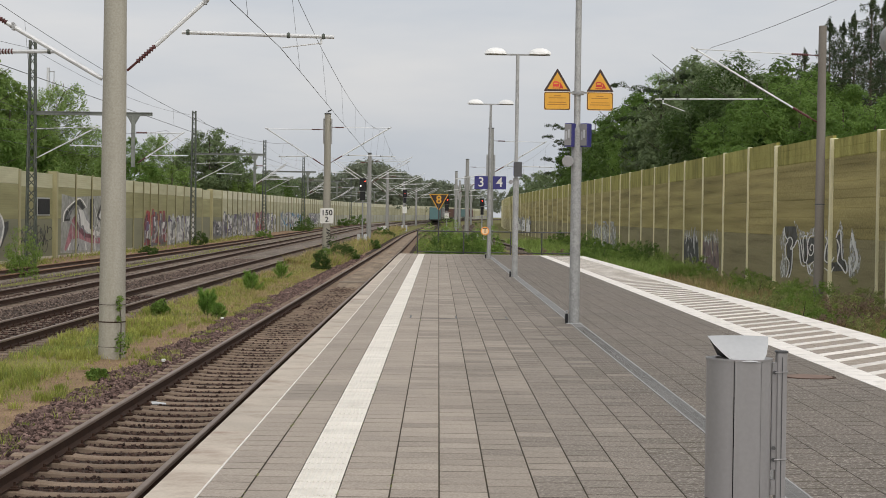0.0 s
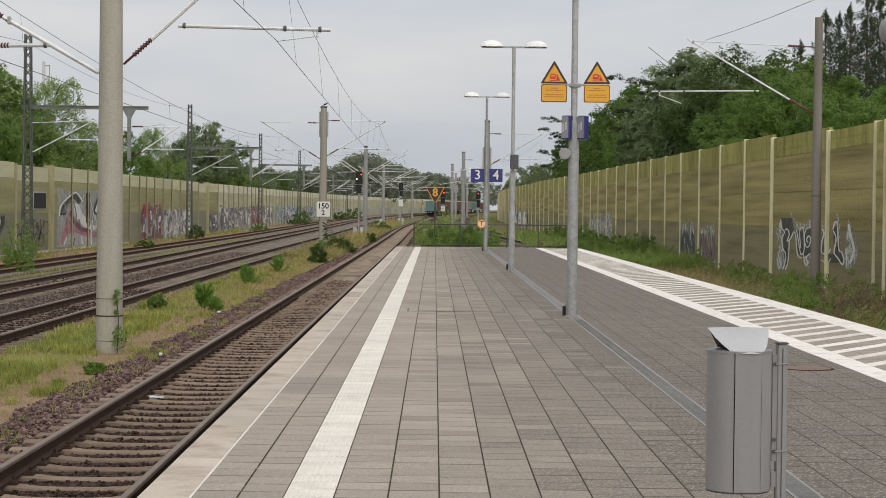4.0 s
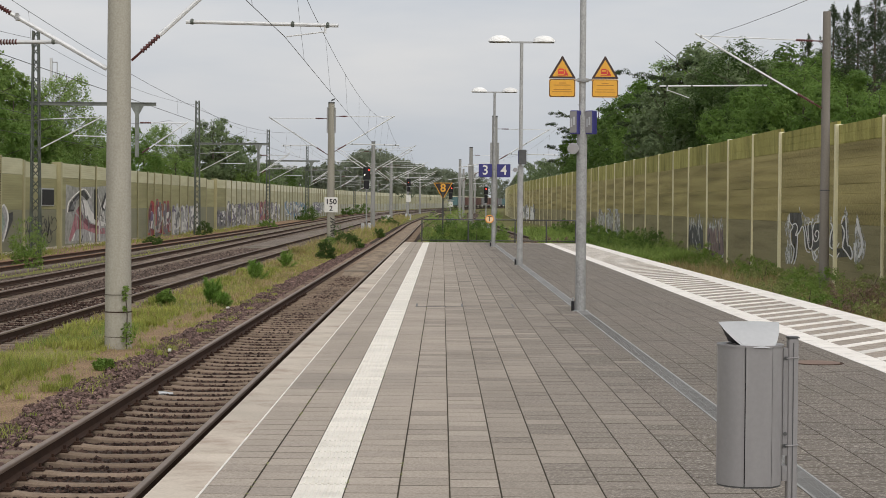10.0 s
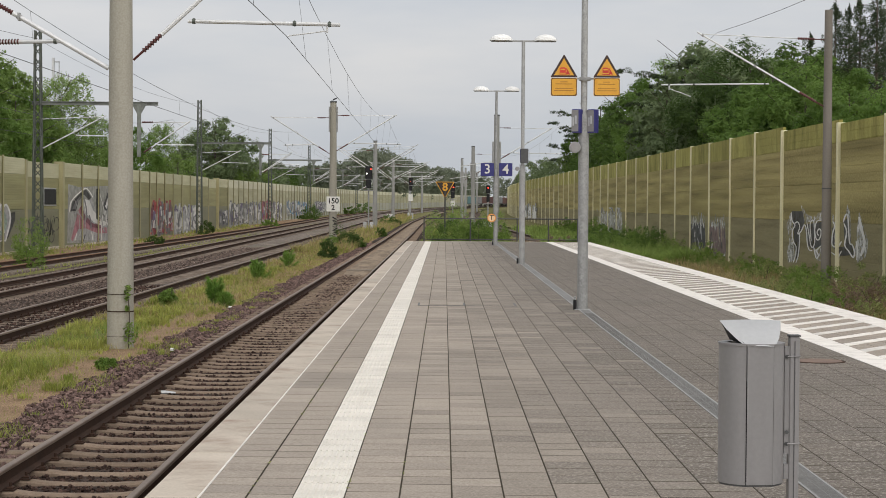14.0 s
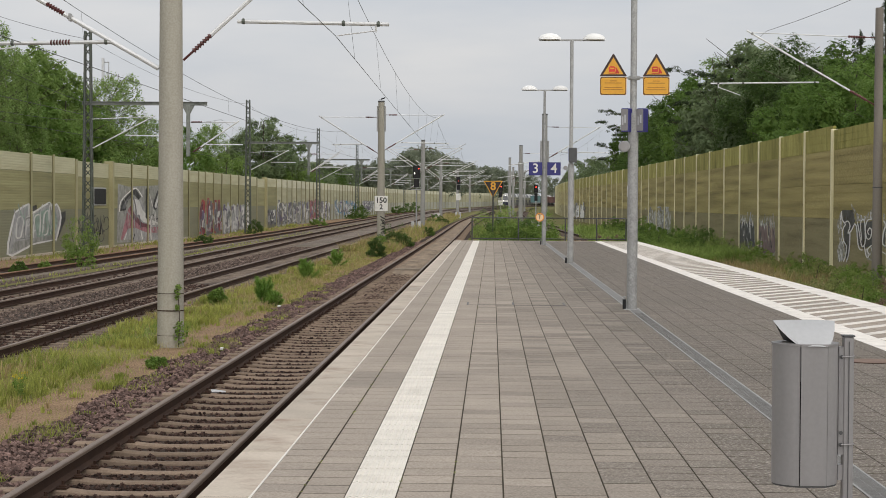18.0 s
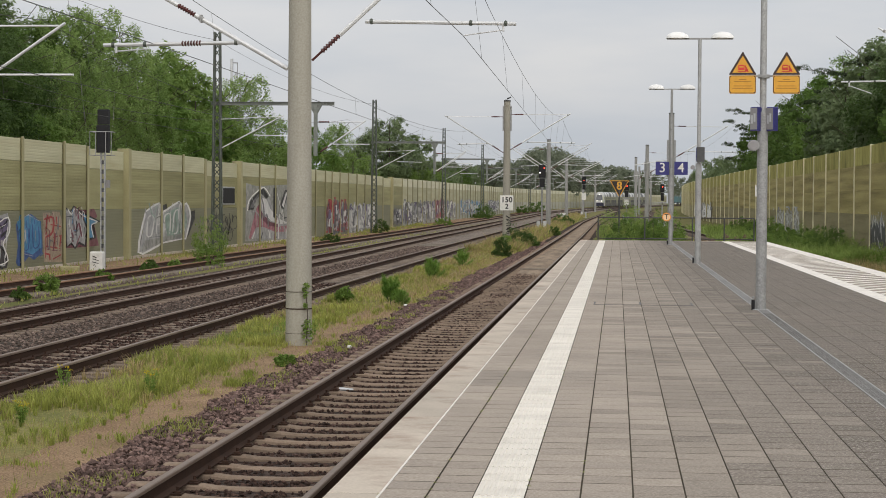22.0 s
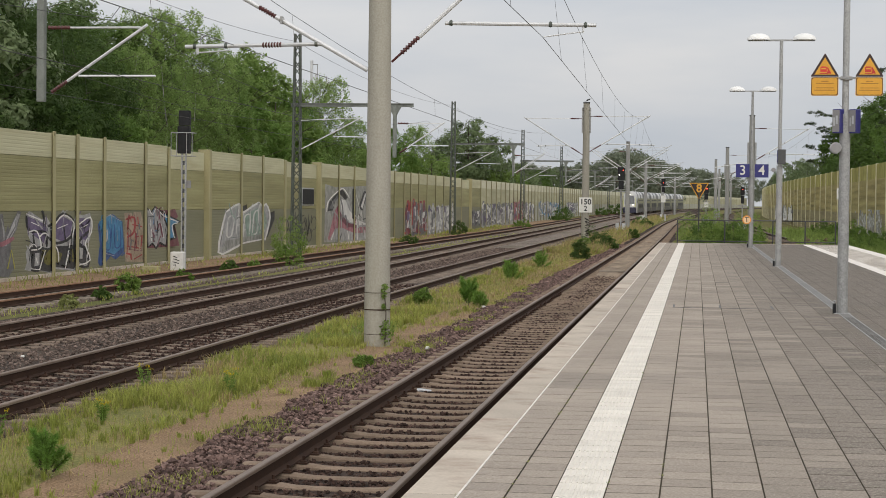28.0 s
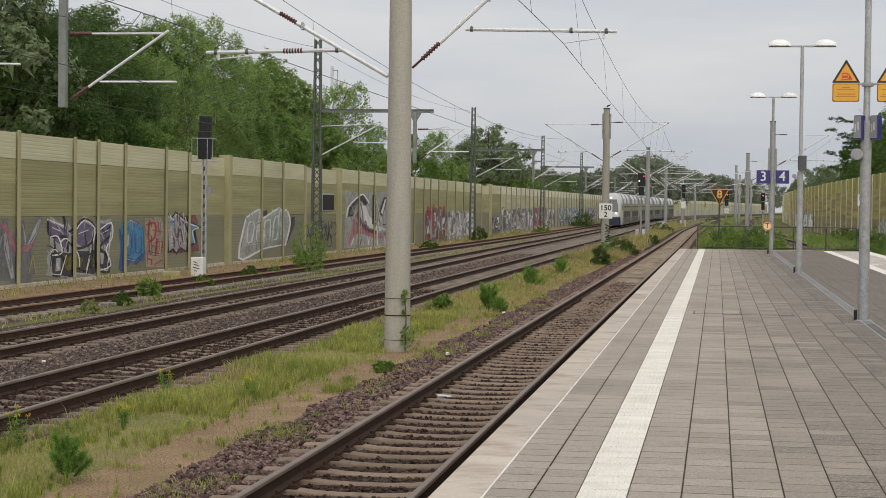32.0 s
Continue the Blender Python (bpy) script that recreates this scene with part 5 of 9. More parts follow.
build_manholes()


# ---- line-side things ----
def post_geo(h, r=0.05):
    g = Geo()
    g.tube([(0, 0, -0.3), (0, 0, h)], r, 10)
    return g


def build_boards():
    b = thing("speed_board", (0.03, 94, -0.98), "black triangular board with yellow rim and yellow numeral 8", "railway sign")
    part("post", post_geo(3.9, 0.04), DARKSTEEL, b)
    g = Geo()
    g.prism([(-0.50, 3.93), (0.50, 3.93), (0.0, 3.05)], -0.02, 0.02)
    rim = part("rim", g, YELLOW, b, "yellow triangle rim")
    g = Geo()
    g.prism([(-0.43, 3.893), (0.43, 3.893), (0.0, 3.128)], -0.032, -0.018)
    part("field", g, BROWNBLACK, rim, "dark brown field")
    words("8", 0.58, YELLOW, b, Matrix.Translation((0, -0.036, 3.64)) @ FRONT, "numeral", 0.003, "yellow numeral", 0.014)
    k = thing("kilometre_sign", (-7.05, 114.735, 1.27), "white kilometre board with black numerals on a concrete mast", "kilometre sign")
    g = Geo()
    g.box(-0.42, 0, 0, 0.42, 0.025, 0.95, 0.01)
    part("board", g, WHITE, k)
    words("150", 0.48, BLACK, k, Matrix.Translation((0, -0.004, 0.66)) @ FRONT, "numerals", 0.003, "", 0.01)
    words("2", 0.44, BLACK, k, Matrix.Translation((0, -0.004, 0.24)) @ FRONT, "numerals", 0.003, "", 0.01)
    t = thing("mast_graffiti", (-6.95, 114.74, -0.2), "black scrawled paint marks on the mast foot", "graffiti")
    for i in range(5):
        g = Geo()
        pts = [(0.2 * math.sin(j * 1.1 + i) * 0.8, 0.02, 0.1 + i * 0.24 + 0.1 * math.sin(j * 0.9 + i * 2)) for j in range(7)]
        g.tube(pts, 0.022, 4)
        part("paint_stroke", g, BLACK, t)
    w = thing("marker_plate", (7.55, 100, 2.2), "small white marker plate on a thin post", "marker plate")
    g = Geo()
    g.box(-0.14, 0, 0, 0.14, 0.02, 0.6, 0.005)
    part("plate", g, WHITE, w)
    g = Geo()
    g.tube([(0, 0.03, -3.3), (0, 0.03, 0.6)], 0.025, 8)
    part("post", g, ZINC, w)
    part("mark", Geo().box(-0.05, -0.004, 0.32, 0.05, 0.0, 0.5), BLACK, w)


BROWNBLACK = surface("dark_brown_enamel", (0.022, 0.012, 0.008), (0.035, 0.02, 0.014), 0.5, 5, 30, bump=0.0)
build_boards()
RED_LIGHT = glow("red_signal_lamp", (1.0, 0.05, 0.03), 4.5)
WHITE_LIGHT = glow("white_signal_lamp", (1.0, 0.95, 0.85), 4.0)


def light_signal(at, h, lamps, scale=1.0, label="railway light signal with a red lamp lit on a grey post", board=None):
    s = thing("railway_signal", at, label, "railway signal", "railway signals")
    part("post", post_geo(h, 0.08), ZINC, s, "", True)
    g = Geo()
    g.box(-0.34 * scale, -0.15, h - 0.1, 0.34 * scale, 0.15, h + 1.15 * scale, 0.06)
    hd = part("signal_head", g, BLACK, s, "black signal head")
    g = Geo()
    g.box(-0.26 * scale, -0.12, h - 1.0, 0.26 * scale, 0.12, h - 0.16, 0.04)
    part("lower_screen", g, BLACK, s, "black lower screen")
    for (x, z, r, mt) in lamps:
        g = Geo()
        g.tube([(x, -0.175, h + z), (x, -0.15, h + z)], r, 14)
        part("lamp", g, mt, hd, "lit signal lamp")
        g = Geo()
        g.tube([(x, -0.27, h + z + r * 0.9), (x, -0.15, h + z + r * 0.9)], r * 0.5, 8)
        part("visor", g, BLACK, hd)
    g = Geo()
    g.box(-0.5, -0.3, h - 1.25, 0.5, 0.5, h - 1.18)
    part("work_platform", g, ZINC, s)
    if board:
        part("white_board", Geo().box(-board[1] / 2, -0.16, h - board[0] - board[2], board[1] / 2, -0.1, h - board[0], 0.01), WHITE, s, "plain white board below the signal head")
    for x in (-0.35, 0.3):
        g = Geo()
        g.box(x - 0.16, -0.2, -0.2, x + 0.16, 0.15, 0.85, 0.02)
        part("cable_box", g, HOOD_PALE, s, "pale cable box")
    return s


def build_signals():
    z = lambda y: -1.0 + rise(y)
    light_signal((-7.45, 178, z(178)), 5.2, [(0.22, 0.85, 0.065, RED_LIGHT), (-0.2, 0.4, 0.055, WHITE_LIGHT)])
    light_signal((-5.6, 300, z(300)), 5.5, [(0, 0.5, 0.05, RED_LIGHT)], board=(1.6, 0.75, 1.1))
    light_signal((1.15, 250, z(250)), 4.3, [(0.1, 0.5, 0.085, RED_LIGHT)], board=(1.35, 0.6, 0.7))
    light_signal((4.7, 195, z(195)), 3.9, [(0, 0.5, 0.06, RED_LIGHT)], 0.66)
    # white cabinets beside the line
    for x, y, w, h, zz in ((-7.9, 262, 0.7, 0.9, 0),):
        c = thing("relay_cabinet", (x, y, z(y) + zz - 0.05), "pale grey line-side equipment cabinet", "equipment cabinet", "line-side cabinets")
        g = Geo()
        g.box(-w / 2, -0.3, 0 - zz, w / 2, 0.3, h, 0.02)
        part("body", g, HOOD_PALE, c)
        g = Geo()
        g.box(-w / 2 - 0.04, -0.34, h, w / 2 + 0.04, 0.34, h + 0.06, 0.01)
        part("roof", g, WHITE, c)
        for s in (-1, 1):
            g = Geo()
            g.box(s * w / 4 - w / 5, -0.315, 0.1, s * w / 4 + w / 5, -0.3, h - 0.1)
            part("door", g, WHITE, c)
    # the signal seen from behind, beside the siding
    y = 68.5
    s = thing("railway_signal", (-19.88, y, -0.95), "black signal head seen from behind on a slotted grey post", "railway signal", "railway signals")
    g = Geo()
    for dx in (-0.07, 0.07):
        g.box(dx - 0.025, -0.06, -0.2, dx + 0.025, 0.06, 4.6)
    part("post", g, ZINC, s)
    for i in range(11):
        g = Geo()
        g.box(-0.05, -0.05, 0.5 + i * 0.36, 0.05, 0.05, 0.66 + i * 0.36)
        part("spacer", g, DARKSTEEL, s)
    g = Geo()
    g.box(-0.24, -0.12, 4.55, 0.24, 0.14, 5.62, 0.02)
    part("main_screen", g, BLACK, s, "large black screen back")
    g = Geo()
    g.box(-0.2, -0.1, 5.64, 0.24, 0.14, 6.22, 0.02)
    part("top_screen", g, BLACK, s, "small black screen back")
    g = Geo()
    for zz in (4.45, 5.35):
        g.tube([(-0.42, -0.35, zz), (0.42, -0.35, zz), (0.42, 0.2, zz), (-0.42, 0.2, zz), (-0.42, -0.35, zz)], 0.018, 6)
    for xx in (-0.42, -0.2, 0.2, 0.42):
        g.tube([(xx, -0.35, 4.45), (xx, -0.35, 5.35)], 0.014, 6)
    part("work_cage", g, ZINC, s, "grey tubular work cage")
    g = Geo()
    g.box(0.12, -0.06, 3.2, 0.3, -0.03, 3.5, 0.005)
    part("number_plate", g, HOOD, s)
    bx = thing("equipment_box", (-19.72, 67.2, -0.95), "white box with black scribbles at the signal foot", "equipment box")
    g = Geo()
    g.box(-0.25, -0.2, 0, 0.25, 0.2, 0.76, 0.03)
    part("body", g, WHITE, bx)
    rnd = random.Random(9)
    for i in range(4):
        g = Geo()
        g.tube([(rnd.uniform(-0.15, 0.15), -0.205, 0.2 + 0.11 * i), (rnd.uniform(-0.15, 0.15), -0.205, 0.27 + 0.11 * i), (rnd.uniform(-0.15, 0.15), -0.205, 0.24 + 0.11 * i)], 0.012, 4)
        part("scribble", g, BLACK, bx)
    yb = thing("yellow_block", (-20.6, 66.6, -0.93), "low weathered yellow concrete block by the barrier", "block")
    part("block", Geo().box(-0.35, -0.12, 0, 0.35, 0.12, 0.2, 0.02), WALL_POST, yb)


build_signals()


def build_bird():
    b = thing("bird", (-6.98, 115, 8.28), "small dark bird perched on the mast top", "bird")
    g = Geo()
    g.tube([(-0.10, 0, 0.06), (-0.05, 0, 0.11), (0.03, 0, 0.13), (0.09, 0, 0.15)], 0.05, 8, 0.035)
    part("body", g, BLACK, b, "", True)
    part("head", Geo().tube([(0.07, 0, 0.16), (0.13, 0, 0.19)], 0.038, 8, 0.03), BLACK, b, "", True)
    part("beak", Geo().tube([(0.13, 0, 0.19), (0.18, 0, 0.18)], 0.012, 5, 0.003), DARKSTEEL, b)
    part("tail", Geo().box(-0.24, -0.025, 0.03, -0.08, 0.025, 0.05), BLACK, b)


build_bird()


def build_antenna():
    a = thing("radio_mast", (-33.9, 158, -0.6), "pale telecom mast with antenna panel above the trees", "radio mast")
    part("pole", Geo().tube([(0, 0, 0), (0, 0, 12.9)], 0.10, 12), HOOD_PALE, a, "", True)
    part("head_frame", Geo().box(-0.30, -0.04, 12.75, 0.30, 0.04, 12.83).box(-0.30, -0.04, 14.5, 0.30, 0.04, 14.58).box(0.24, -0.04, 12.75, 0.30, 0.04, 14.58), ZINC, a, "grey steel head frame")
    part("antenna_panel", Geo().box(-0.34, -0.15, 12.6, -0.12, 0.15, 14.9, 0.03), HOOD_PALE, a)
    part("antenna_panel", Geo().box(0.10, -0.12, 12.9, 0.28, 0.12, 13.7, 0.03), HOOD_PALE, a)


build_antenna()


def build_vent():
    v = part("wall_opening", Geo().box(LEFT_WALL - 0.3, 102.6, 1.62, LEFT_WALL - 0.13, 105.6, 2.5), BLACK, left_barrier, "square black louvre in the barrier")
    part("opening_frame", Geo().box(LEFT_WALL - 0.3, 102.45, 1.54, LEFT_WALL - 0.16, 105.75, 2.58), HOOD_PALE, v)


build_vent()


# ---- graffiti: thin coats of paint on the barriers ----
PAINT = {}


def paint(name, c):
    if name not in PAINT:
        mist = name == "mist"
        PAINT[name] = surface("paint_" + name, tuple(v * 0.8 for v in c), c, 0.55, 1.5, 25, bump=0.08, spread=0.06, stain=(tuple(0.5 * v + 0.05 for v in c), 0.4, 1.2))
        # thin and patchy sprayed coats let the panel show through
        n, l = PAINT[name].node_tree.nodes, PAINT[name].node_tree.links
        thin = n.new("ShaderNodeTexNoise")
        thin.inputs["Scale"].default_value, thin.inputs["Detail"].default_value, thin.inputs["Roughness"].default_value = 3.5 if mist else 2.2, 8, 0.75
        cover = n.new("ShaderNodeMapRange")
        cover.inputs[1].default_value, cover.inputs[2].default_value = (0.42, 0.6) if mist else (0.32, 0.62)
        cover.inputs[3].default_value, cover.inputs[4].default_value = (0.0, 1.0) if mist else (0.85, 1.0) if name in ("white", "bright_white") else (0.5, 1.0)
        l.new(n["Texture Coordinate"].outputs["Object"], thin.inputs["Vector"])
        l.new(thin.outputs["Fac"], cover.inputs[0])
        l.new(cover.outputs[0], n["Principled BSDF"].inputs["Alpha"])
    return PAINT[name]


COLOURS = {"white": (0.76, 0.75, 0.72), "silver": (0.50, 0.50, 0.50), "black": (0.025, 0.025, 0.028), "purple": (0.17, 0.13, 0.24), "blue": (0.10, 0.33, 0.58), "deep_blue": (0.06, 0.13, 0.36), "red": (0.42, 0.05, 0.05), "pink": (0.50, 0.20, 0.24), "mint": (0.36, 0.48, 0.40), "olive": (0.22, 0.20, 0.05), "cream": (0.48, 0.38, 0.28), "grey": (0.20, 0.20, 0.21), "maroon": (0.22, 0.06, 0.09), "yellow": (0.45, 0.42, 0.08), "charcoal": (0.05, 0.05, 0.055), "haze_grey": (0.40, 0.40, 0.37), "dark_grey": (0.06, 0.058, 0.056), "bright_white": (0.9, 0.89, 0.86), "mist": (0.78, 0.78, 0.75), "faded_pink": (0.24, 0.15, 0.15)}


def rounded(pts):
    """A sweep of the arm: a smooth curve through the points of a stroke."""
    if len(pts) < 4:
        return pts
    out = []
    for i in range(len(pts) - 1):
        a, b, c, d = pts[max(0, i - 1)], pts[i], pts[i + 1], pts[min(len(pts) - 1, i + 2)]
        for t in (0.0, 0.34, 0.67):
            out.append(0.5 * (2 * b + (c - a) * t + (2 * a - 5 * b + 4 * c - d) * t * t + (3 * b - a - 3 * c + d) * t ** 3))
    return out + [pts[-1]]


def piece(wall, face, y0, y1, z0, z1, items, x=None):
    """A painted piece from items in unit coordinates: ("fill", colour, outline) or ("line", colour, width, path). Strokes are drawn long along the wall,
    for those who pass by."""
    base = x if x is not None else (LEFT_WALL + 0.008 if face > 0 else RIGHT_WALL - 0.011)
    geos = {}
    step = min(0.00045, 0.06 / len(items))
    reach = max(1.0, 0.45 * (y0 + y1) / abs(base))
    for k, it in enumerate(items):
        g = geos.setdefault(it[1], Geo())
        xx = base + face * (0.001 + step * k)
        to = lambda u, v: (xx, (y0 + u * (y1 - y0)) if face > 0 else (y1 - u * (y1 - y0)), z0 + v * (z1 - z0))
        if it[0] == "fill":
            g.add([to(*p) for p in it[2]], [tuple(range(len(it[2])))])
            continue
        long = (y1 - y0) / reach
        pts = rounded([Vector((u * long, v * (z1 - z0))) for u, v in it[3]])
        left, right = [], []
        for j, p in enumerate(pts):
            d = (pts[min(j + 1, len(pts) - 1)] - pts[max(j - 1, 0)]).normalized()
            w = it[2] * (0.55 if j in (0, len(pts) - 1) else 1.0) / 2
            n = Vector((-d.y, d.x)) * w
            for side, q in ((left, p + n), (right, p - n)):
                side.append(to(q.x / long, q.y / (z1 - z0)))
        m = len(pts)
        g.add(left + right, [(j, j + 1, m + j + 1, m + j) for j in range(m - 1)])
    for colour, g in geos.items():
        part("graffiti_paint", g, paint(colour, COLOURS[colour]), wall, "sprayed " + colour.replace("_", " ") + " graffiti paint")


class Mural:
    """One painted piece on a barrier, built up coat by coat in unit coordinates."""

    def __init__(self, wall, y0, y1, z0, z1, face=1):
        self.place, self.coats = (wall, face, y0, y1, z0, z1), []

    def fill(self, colour, *outline):
        self.coats.append(("fill", colour, outline))

    def line(self, colour, width, *path):
        self.coats.append(("line", colour, width, path))

    def spray(self):
        piece(*self.place, self.coats)


def loop(cx, cy, rx, ry, a0, a1, n=9):
    """Points of an arc, for round strokes."""
    return [(cx + rx * math.cos(radians(a0 + (a1 - a0) * i / n)), cy + ry * math.sin(radians(a0 + (a1 - a0) * i / n))) for i in range(n + 1)]


def spray_cloud(rnd, n, low, high, spike):
    """A ragged outline with upward spikes, in unit coordinates."""
    out = [(0.02, low)]
    for i in range(n):
        u = (i + 0.5) / n
        out += [(u - 0.35 / n, high - spike * rnd.uniform(0.5, 1.0)), (u + rnd.uniform(-0.1, 0.1) / n, high + spike * rnd.uniform(-0.2, 0.6))]
    out += [(0.99, low + 0.1)]
    return out + [(1 - (i + 0.5) / n, low + rnd.uniform(-0.06, 0.06)) for i in range(n)]


def scribble(rnd, n, colours, wide, box=(0.05, 0.95, 0.08, 0.85)):
    """Short bent strokes and highlights that fill out a painted piece."""
    out = []
    for i in range(n):
        u, v = rnd.uniform(box[0], box[1]), rnd.uniform(box[2], box[3])
        a, ln = rnd.choice((70, 80, 95, 110, 20, 150)) + rnd.uniform(-15, 15), rnd.uniform(0.1, 0.3)
        bendy = rnd.uniform(-60, 60)
        p = [(u, v)]
        for k in range(3):
            t = radians(a + bendy * k / 2)
            p.append((min(0.99, max(0.01, p[-1][0] + 0.32 * ln * math.cos(t) / 3 * 2)), min(0.97, max(0.02, p[-1][1] + ln * math.sin(t) / 3 * 2))))
        out.append(("line", colours[i % len(colours)], wide * rnd.uniform(0.6, 1.5), p))
    return out


def letter_strokes(rnd, count, fills, outline, wid, lean=0.06, thin=0.05, edge=None):
    """Interlocking angular letters: each bar outlined and filled in turn, with thin inner lines and a pale outer edge."""
    items = []
    forms = [[(0, 0.06), (0.12, 0.92), (0.5, 0.3), (0.85, 0.95), (0.95, 0.08)], [(0.05, 0.95), (0.12, 0.12), (0.8, 0.1), (1.0, 0.35)], [(0.0, 0.05), (0.45, 0.98), (0.95, 0.02)], [(0.95, 0.85), (0.25, 0.92), (0.12, 0.5), (0.88, 0.5), (0.78, 0.1), (0.0, 0.12)], [(0.05, 0.98), (0.5, 0.5), (0.95, 1.0)], [(0.15, 0.0), (0.1, 0.9), (0.8, 0.75), (0.2, 0.45), (0.95, 0.0)]]
    for i in range(count):
        u0, w = (i + 0.02) / count, 0.96 / count
        form = forms[rnd.randrange(len(forms))]
        path = [(u0 + w * a + lean * (b - 0.5) + rnd.uniform(-0.15, 0.15) * w, b + rnd.uniform(-0.07, 0.07)) for a, b in form]
        segs = list(zip(path, path[1:]))
        rnd.shuffle(segs)
        for k, (p, q) in enumerate(segs):
            f = fills[(i + (k % 2)) % len(fills)]
            d = wid * rnd.uniform(0.75, 1.25)
            m = ((p[0] + q[0]) / 2 + rnd.uniform(-0.12, 0.12) * w, (p[1] + q[1]) / 2 + rnd.uniform(-0.05, 0.05))
            far = lambda a, b, t: (a[0] + (b[0] - a[0]) * t, a[1] + (b[1] - a[1]) * t)
            if edge:
                items.append(("line", edge, d + 0.16, [far(p, q, -0.12), m, far(p, q, 1.14)]))
            items.append(("line", outline, d + 0.09, [far(p, q, -0.07), m, far(p, q, 1.08)]))
            items.append(("line", f, d, [p, m, q]))
            items.append(("line", fills[(i + k + 1) % len(fills)], d * 0.3, [far(p, q, 0.1), (m[0] + 0.12 * w, m[1] + 0.03), far(p, q, 0.8)]))
            if k % 2 == 0:
                items.append(("line", outline, thin * 0.6, [far(p, q, 0.25), (m[0] - 0.08 * w, m[1]), far(p, q, 0.9)]))
    return items


def build_graffiti():
    L, R = left_barrier, right_barrier
    rnd = random.Random(99)
    # faded grey and pink tag
    piece(L, 1, 50.5, 57.6, -0.75, 1.3, [("fill", "grey", spray_cloud(rnd, 6, 0.0, 0.75, 0.2))] + letter_strokes(rnd, 4, ["silver", "grey"], "grey", 0.2) + [("line", "pink", 0.16, [(0.0, 0.8), (0.2, 0.95), (0.4, 0.7), (0.6, 0.9), (0.75, 0.5), (0.98, 0.6)]), ("line", "yellow", 0.1, [(0.9, 0.1), (0.95, 0.4), (0.99, 0.1)])])
    # purple and black letters edged in silver
    m = Mural(L, 58.4, 65.3, -0.85, 1.41)
    m.fill("silver", (0.02, 0.93), (0.07, 0.98), (0.24, 0.85), (0.31, 0.89), (0.37, 0.77), (0.5, 0.92), (0.55, 1), (0.61, 0.88), (0.72, 0.84), (0.75, 0.94), (0.85, 0.9), (0.97, 0.94), (1, 0.75), (0.97, 0.48), (0.89, 0.42), (0.98, 0.16), (0.94, 0.04), (0.81, 0.1), (0.73, 0), (0.62, 0.03), (0.43, 0.07), (0.37, 0), (0.27, 0.05), (0.09, 0.07), (0.01, 0.1), (0.04, 0.21), (0.02, 0.36), (0.09, 0.51), (0.04, 0.66))
    m.fill("charcoal", (0.06, 0.43), (0.21, 0.44), (0.32, 0.4), (0.43, 0.43), (0.61, 0.42), (0.81, 0.45), (0.91, 0.33), (0.91, 0.09), (0.79, 0.14), (0.71, 0.04), (0.43, 0.1), (0.36, 0.03), (0.11, 0.1), (0.07, 0.24))
    m.fill("purple", (0.05, 0.9), (0.3, 0.77), (0.32, 0.44), (0.12, 0.62), (0.06, 0.72))
    m.fill("purple", (0.42, 0.77), (0.55, 0.89), (0.69, 0.8), (0.66, 0.6), (0.54, 0.49), (0.43, 0.55))
    m.fill("purple", (0.75, 0.76), (0.8, 0.86), (0.96, 0.84), (0.97, 0.69), (0.91, 0.48), (0.79, 0.55))
    m.fill("olive", (0.24, 0.38), (0.43, 0.37), (0.54, 0.3), (0.5, 0.17), (0.32, 0.14), (0.23, 0.23))
    m.fill("olive", (0.65, 0.35), (0.75, 0.37), (0.71, 0.15), (0.64, 0.19))
    m.fill("silver", (0.15, 0.34), (0.21, 0.34), (0.21, 0.15), (0.14, 0.14))
    m.fill("silver", (0.78, 0.39), (0.86, 0.36), (0.85, 0.19), (0.79, 0.2))
    m.line("black", 0.1, (0.03, 0.91), (0.07, 0.68), (0.29, 0.65), (0.31, 0.42))
    m.line("black", 0.1, (0.12, 0.62), (0.14, 0.43), (0.09, 0.2))
    m.line("black", 0.1, (0.21, 0.62), (0.25, 0.44))
    m.line("black", 0.1, (0.09, 0.09), (0.23, 0.09), (0.25, 0.34), (0.12, 0.39))
    m.line("black", 0.1, (0.32, 0.73), (0.42, 0.8), (0.54, 0.93), (0.7, 0.82), (0.67, 0.56), (0.46, 0.47), (0.33, 0.57))
    m.line("black", 0.1, (0.37, 0.73), (0.38, 0.04))
    m.line("black", 0.1, (0.56, 0.72), (0.58, 0.52))
    m.line("black", 0.1, (0.75, 0.71), (0.72, 0.49), (0.75, 0.14), (0.94, 0.06), (0.91, 0.33), (0.79, 0.47), (0.97, 0.66))
    m.line("black", 0.1, (0.81, 0.79), (0.87, 0.69), (0.97, 0.83))
    m.line("black", 0.1, (0.43, 0.17), (0.6, 0.08), (0.62, 0.34))
    m.line("black", 0.1, (0.46, 0.33), (0.54, 0.38))
    m.line("bright_white", 0.05, (0.02, 0.94), (0.26, 0.82), (0.33, 0.71))
    m.line("bright_white", 0.05, (0.05, 0.66), (0.17, 0.67), (0.23, 0.42), (0.09, 0.39))
    m.line("bright_white", 0.05, (0.42, 0.75), (0.55, 0.91), (0.71, 0.78), (0.68, 0.53))
    m.line("bright_white", 0.05, (0.76, 0.73), (0.97, 0.87), (0.99, 0.62), (0.89, 0.44), (0.97, 0.16), (0.77, 0.09))
    m.line("bright_white", 0.05, (0.09, 0.11), (0.21, 0.08), (0.29, 0.38))
    m.line("bright_white", 0.05, (0.58, 0.06), (0.65, 0.35))
    m.line("bright_white", 0.05, (0.09, 0.81), (0.24, 0.73))
    m.line("bright_white", 0.05, (0.46, 0.7), (0.61, 0.76))
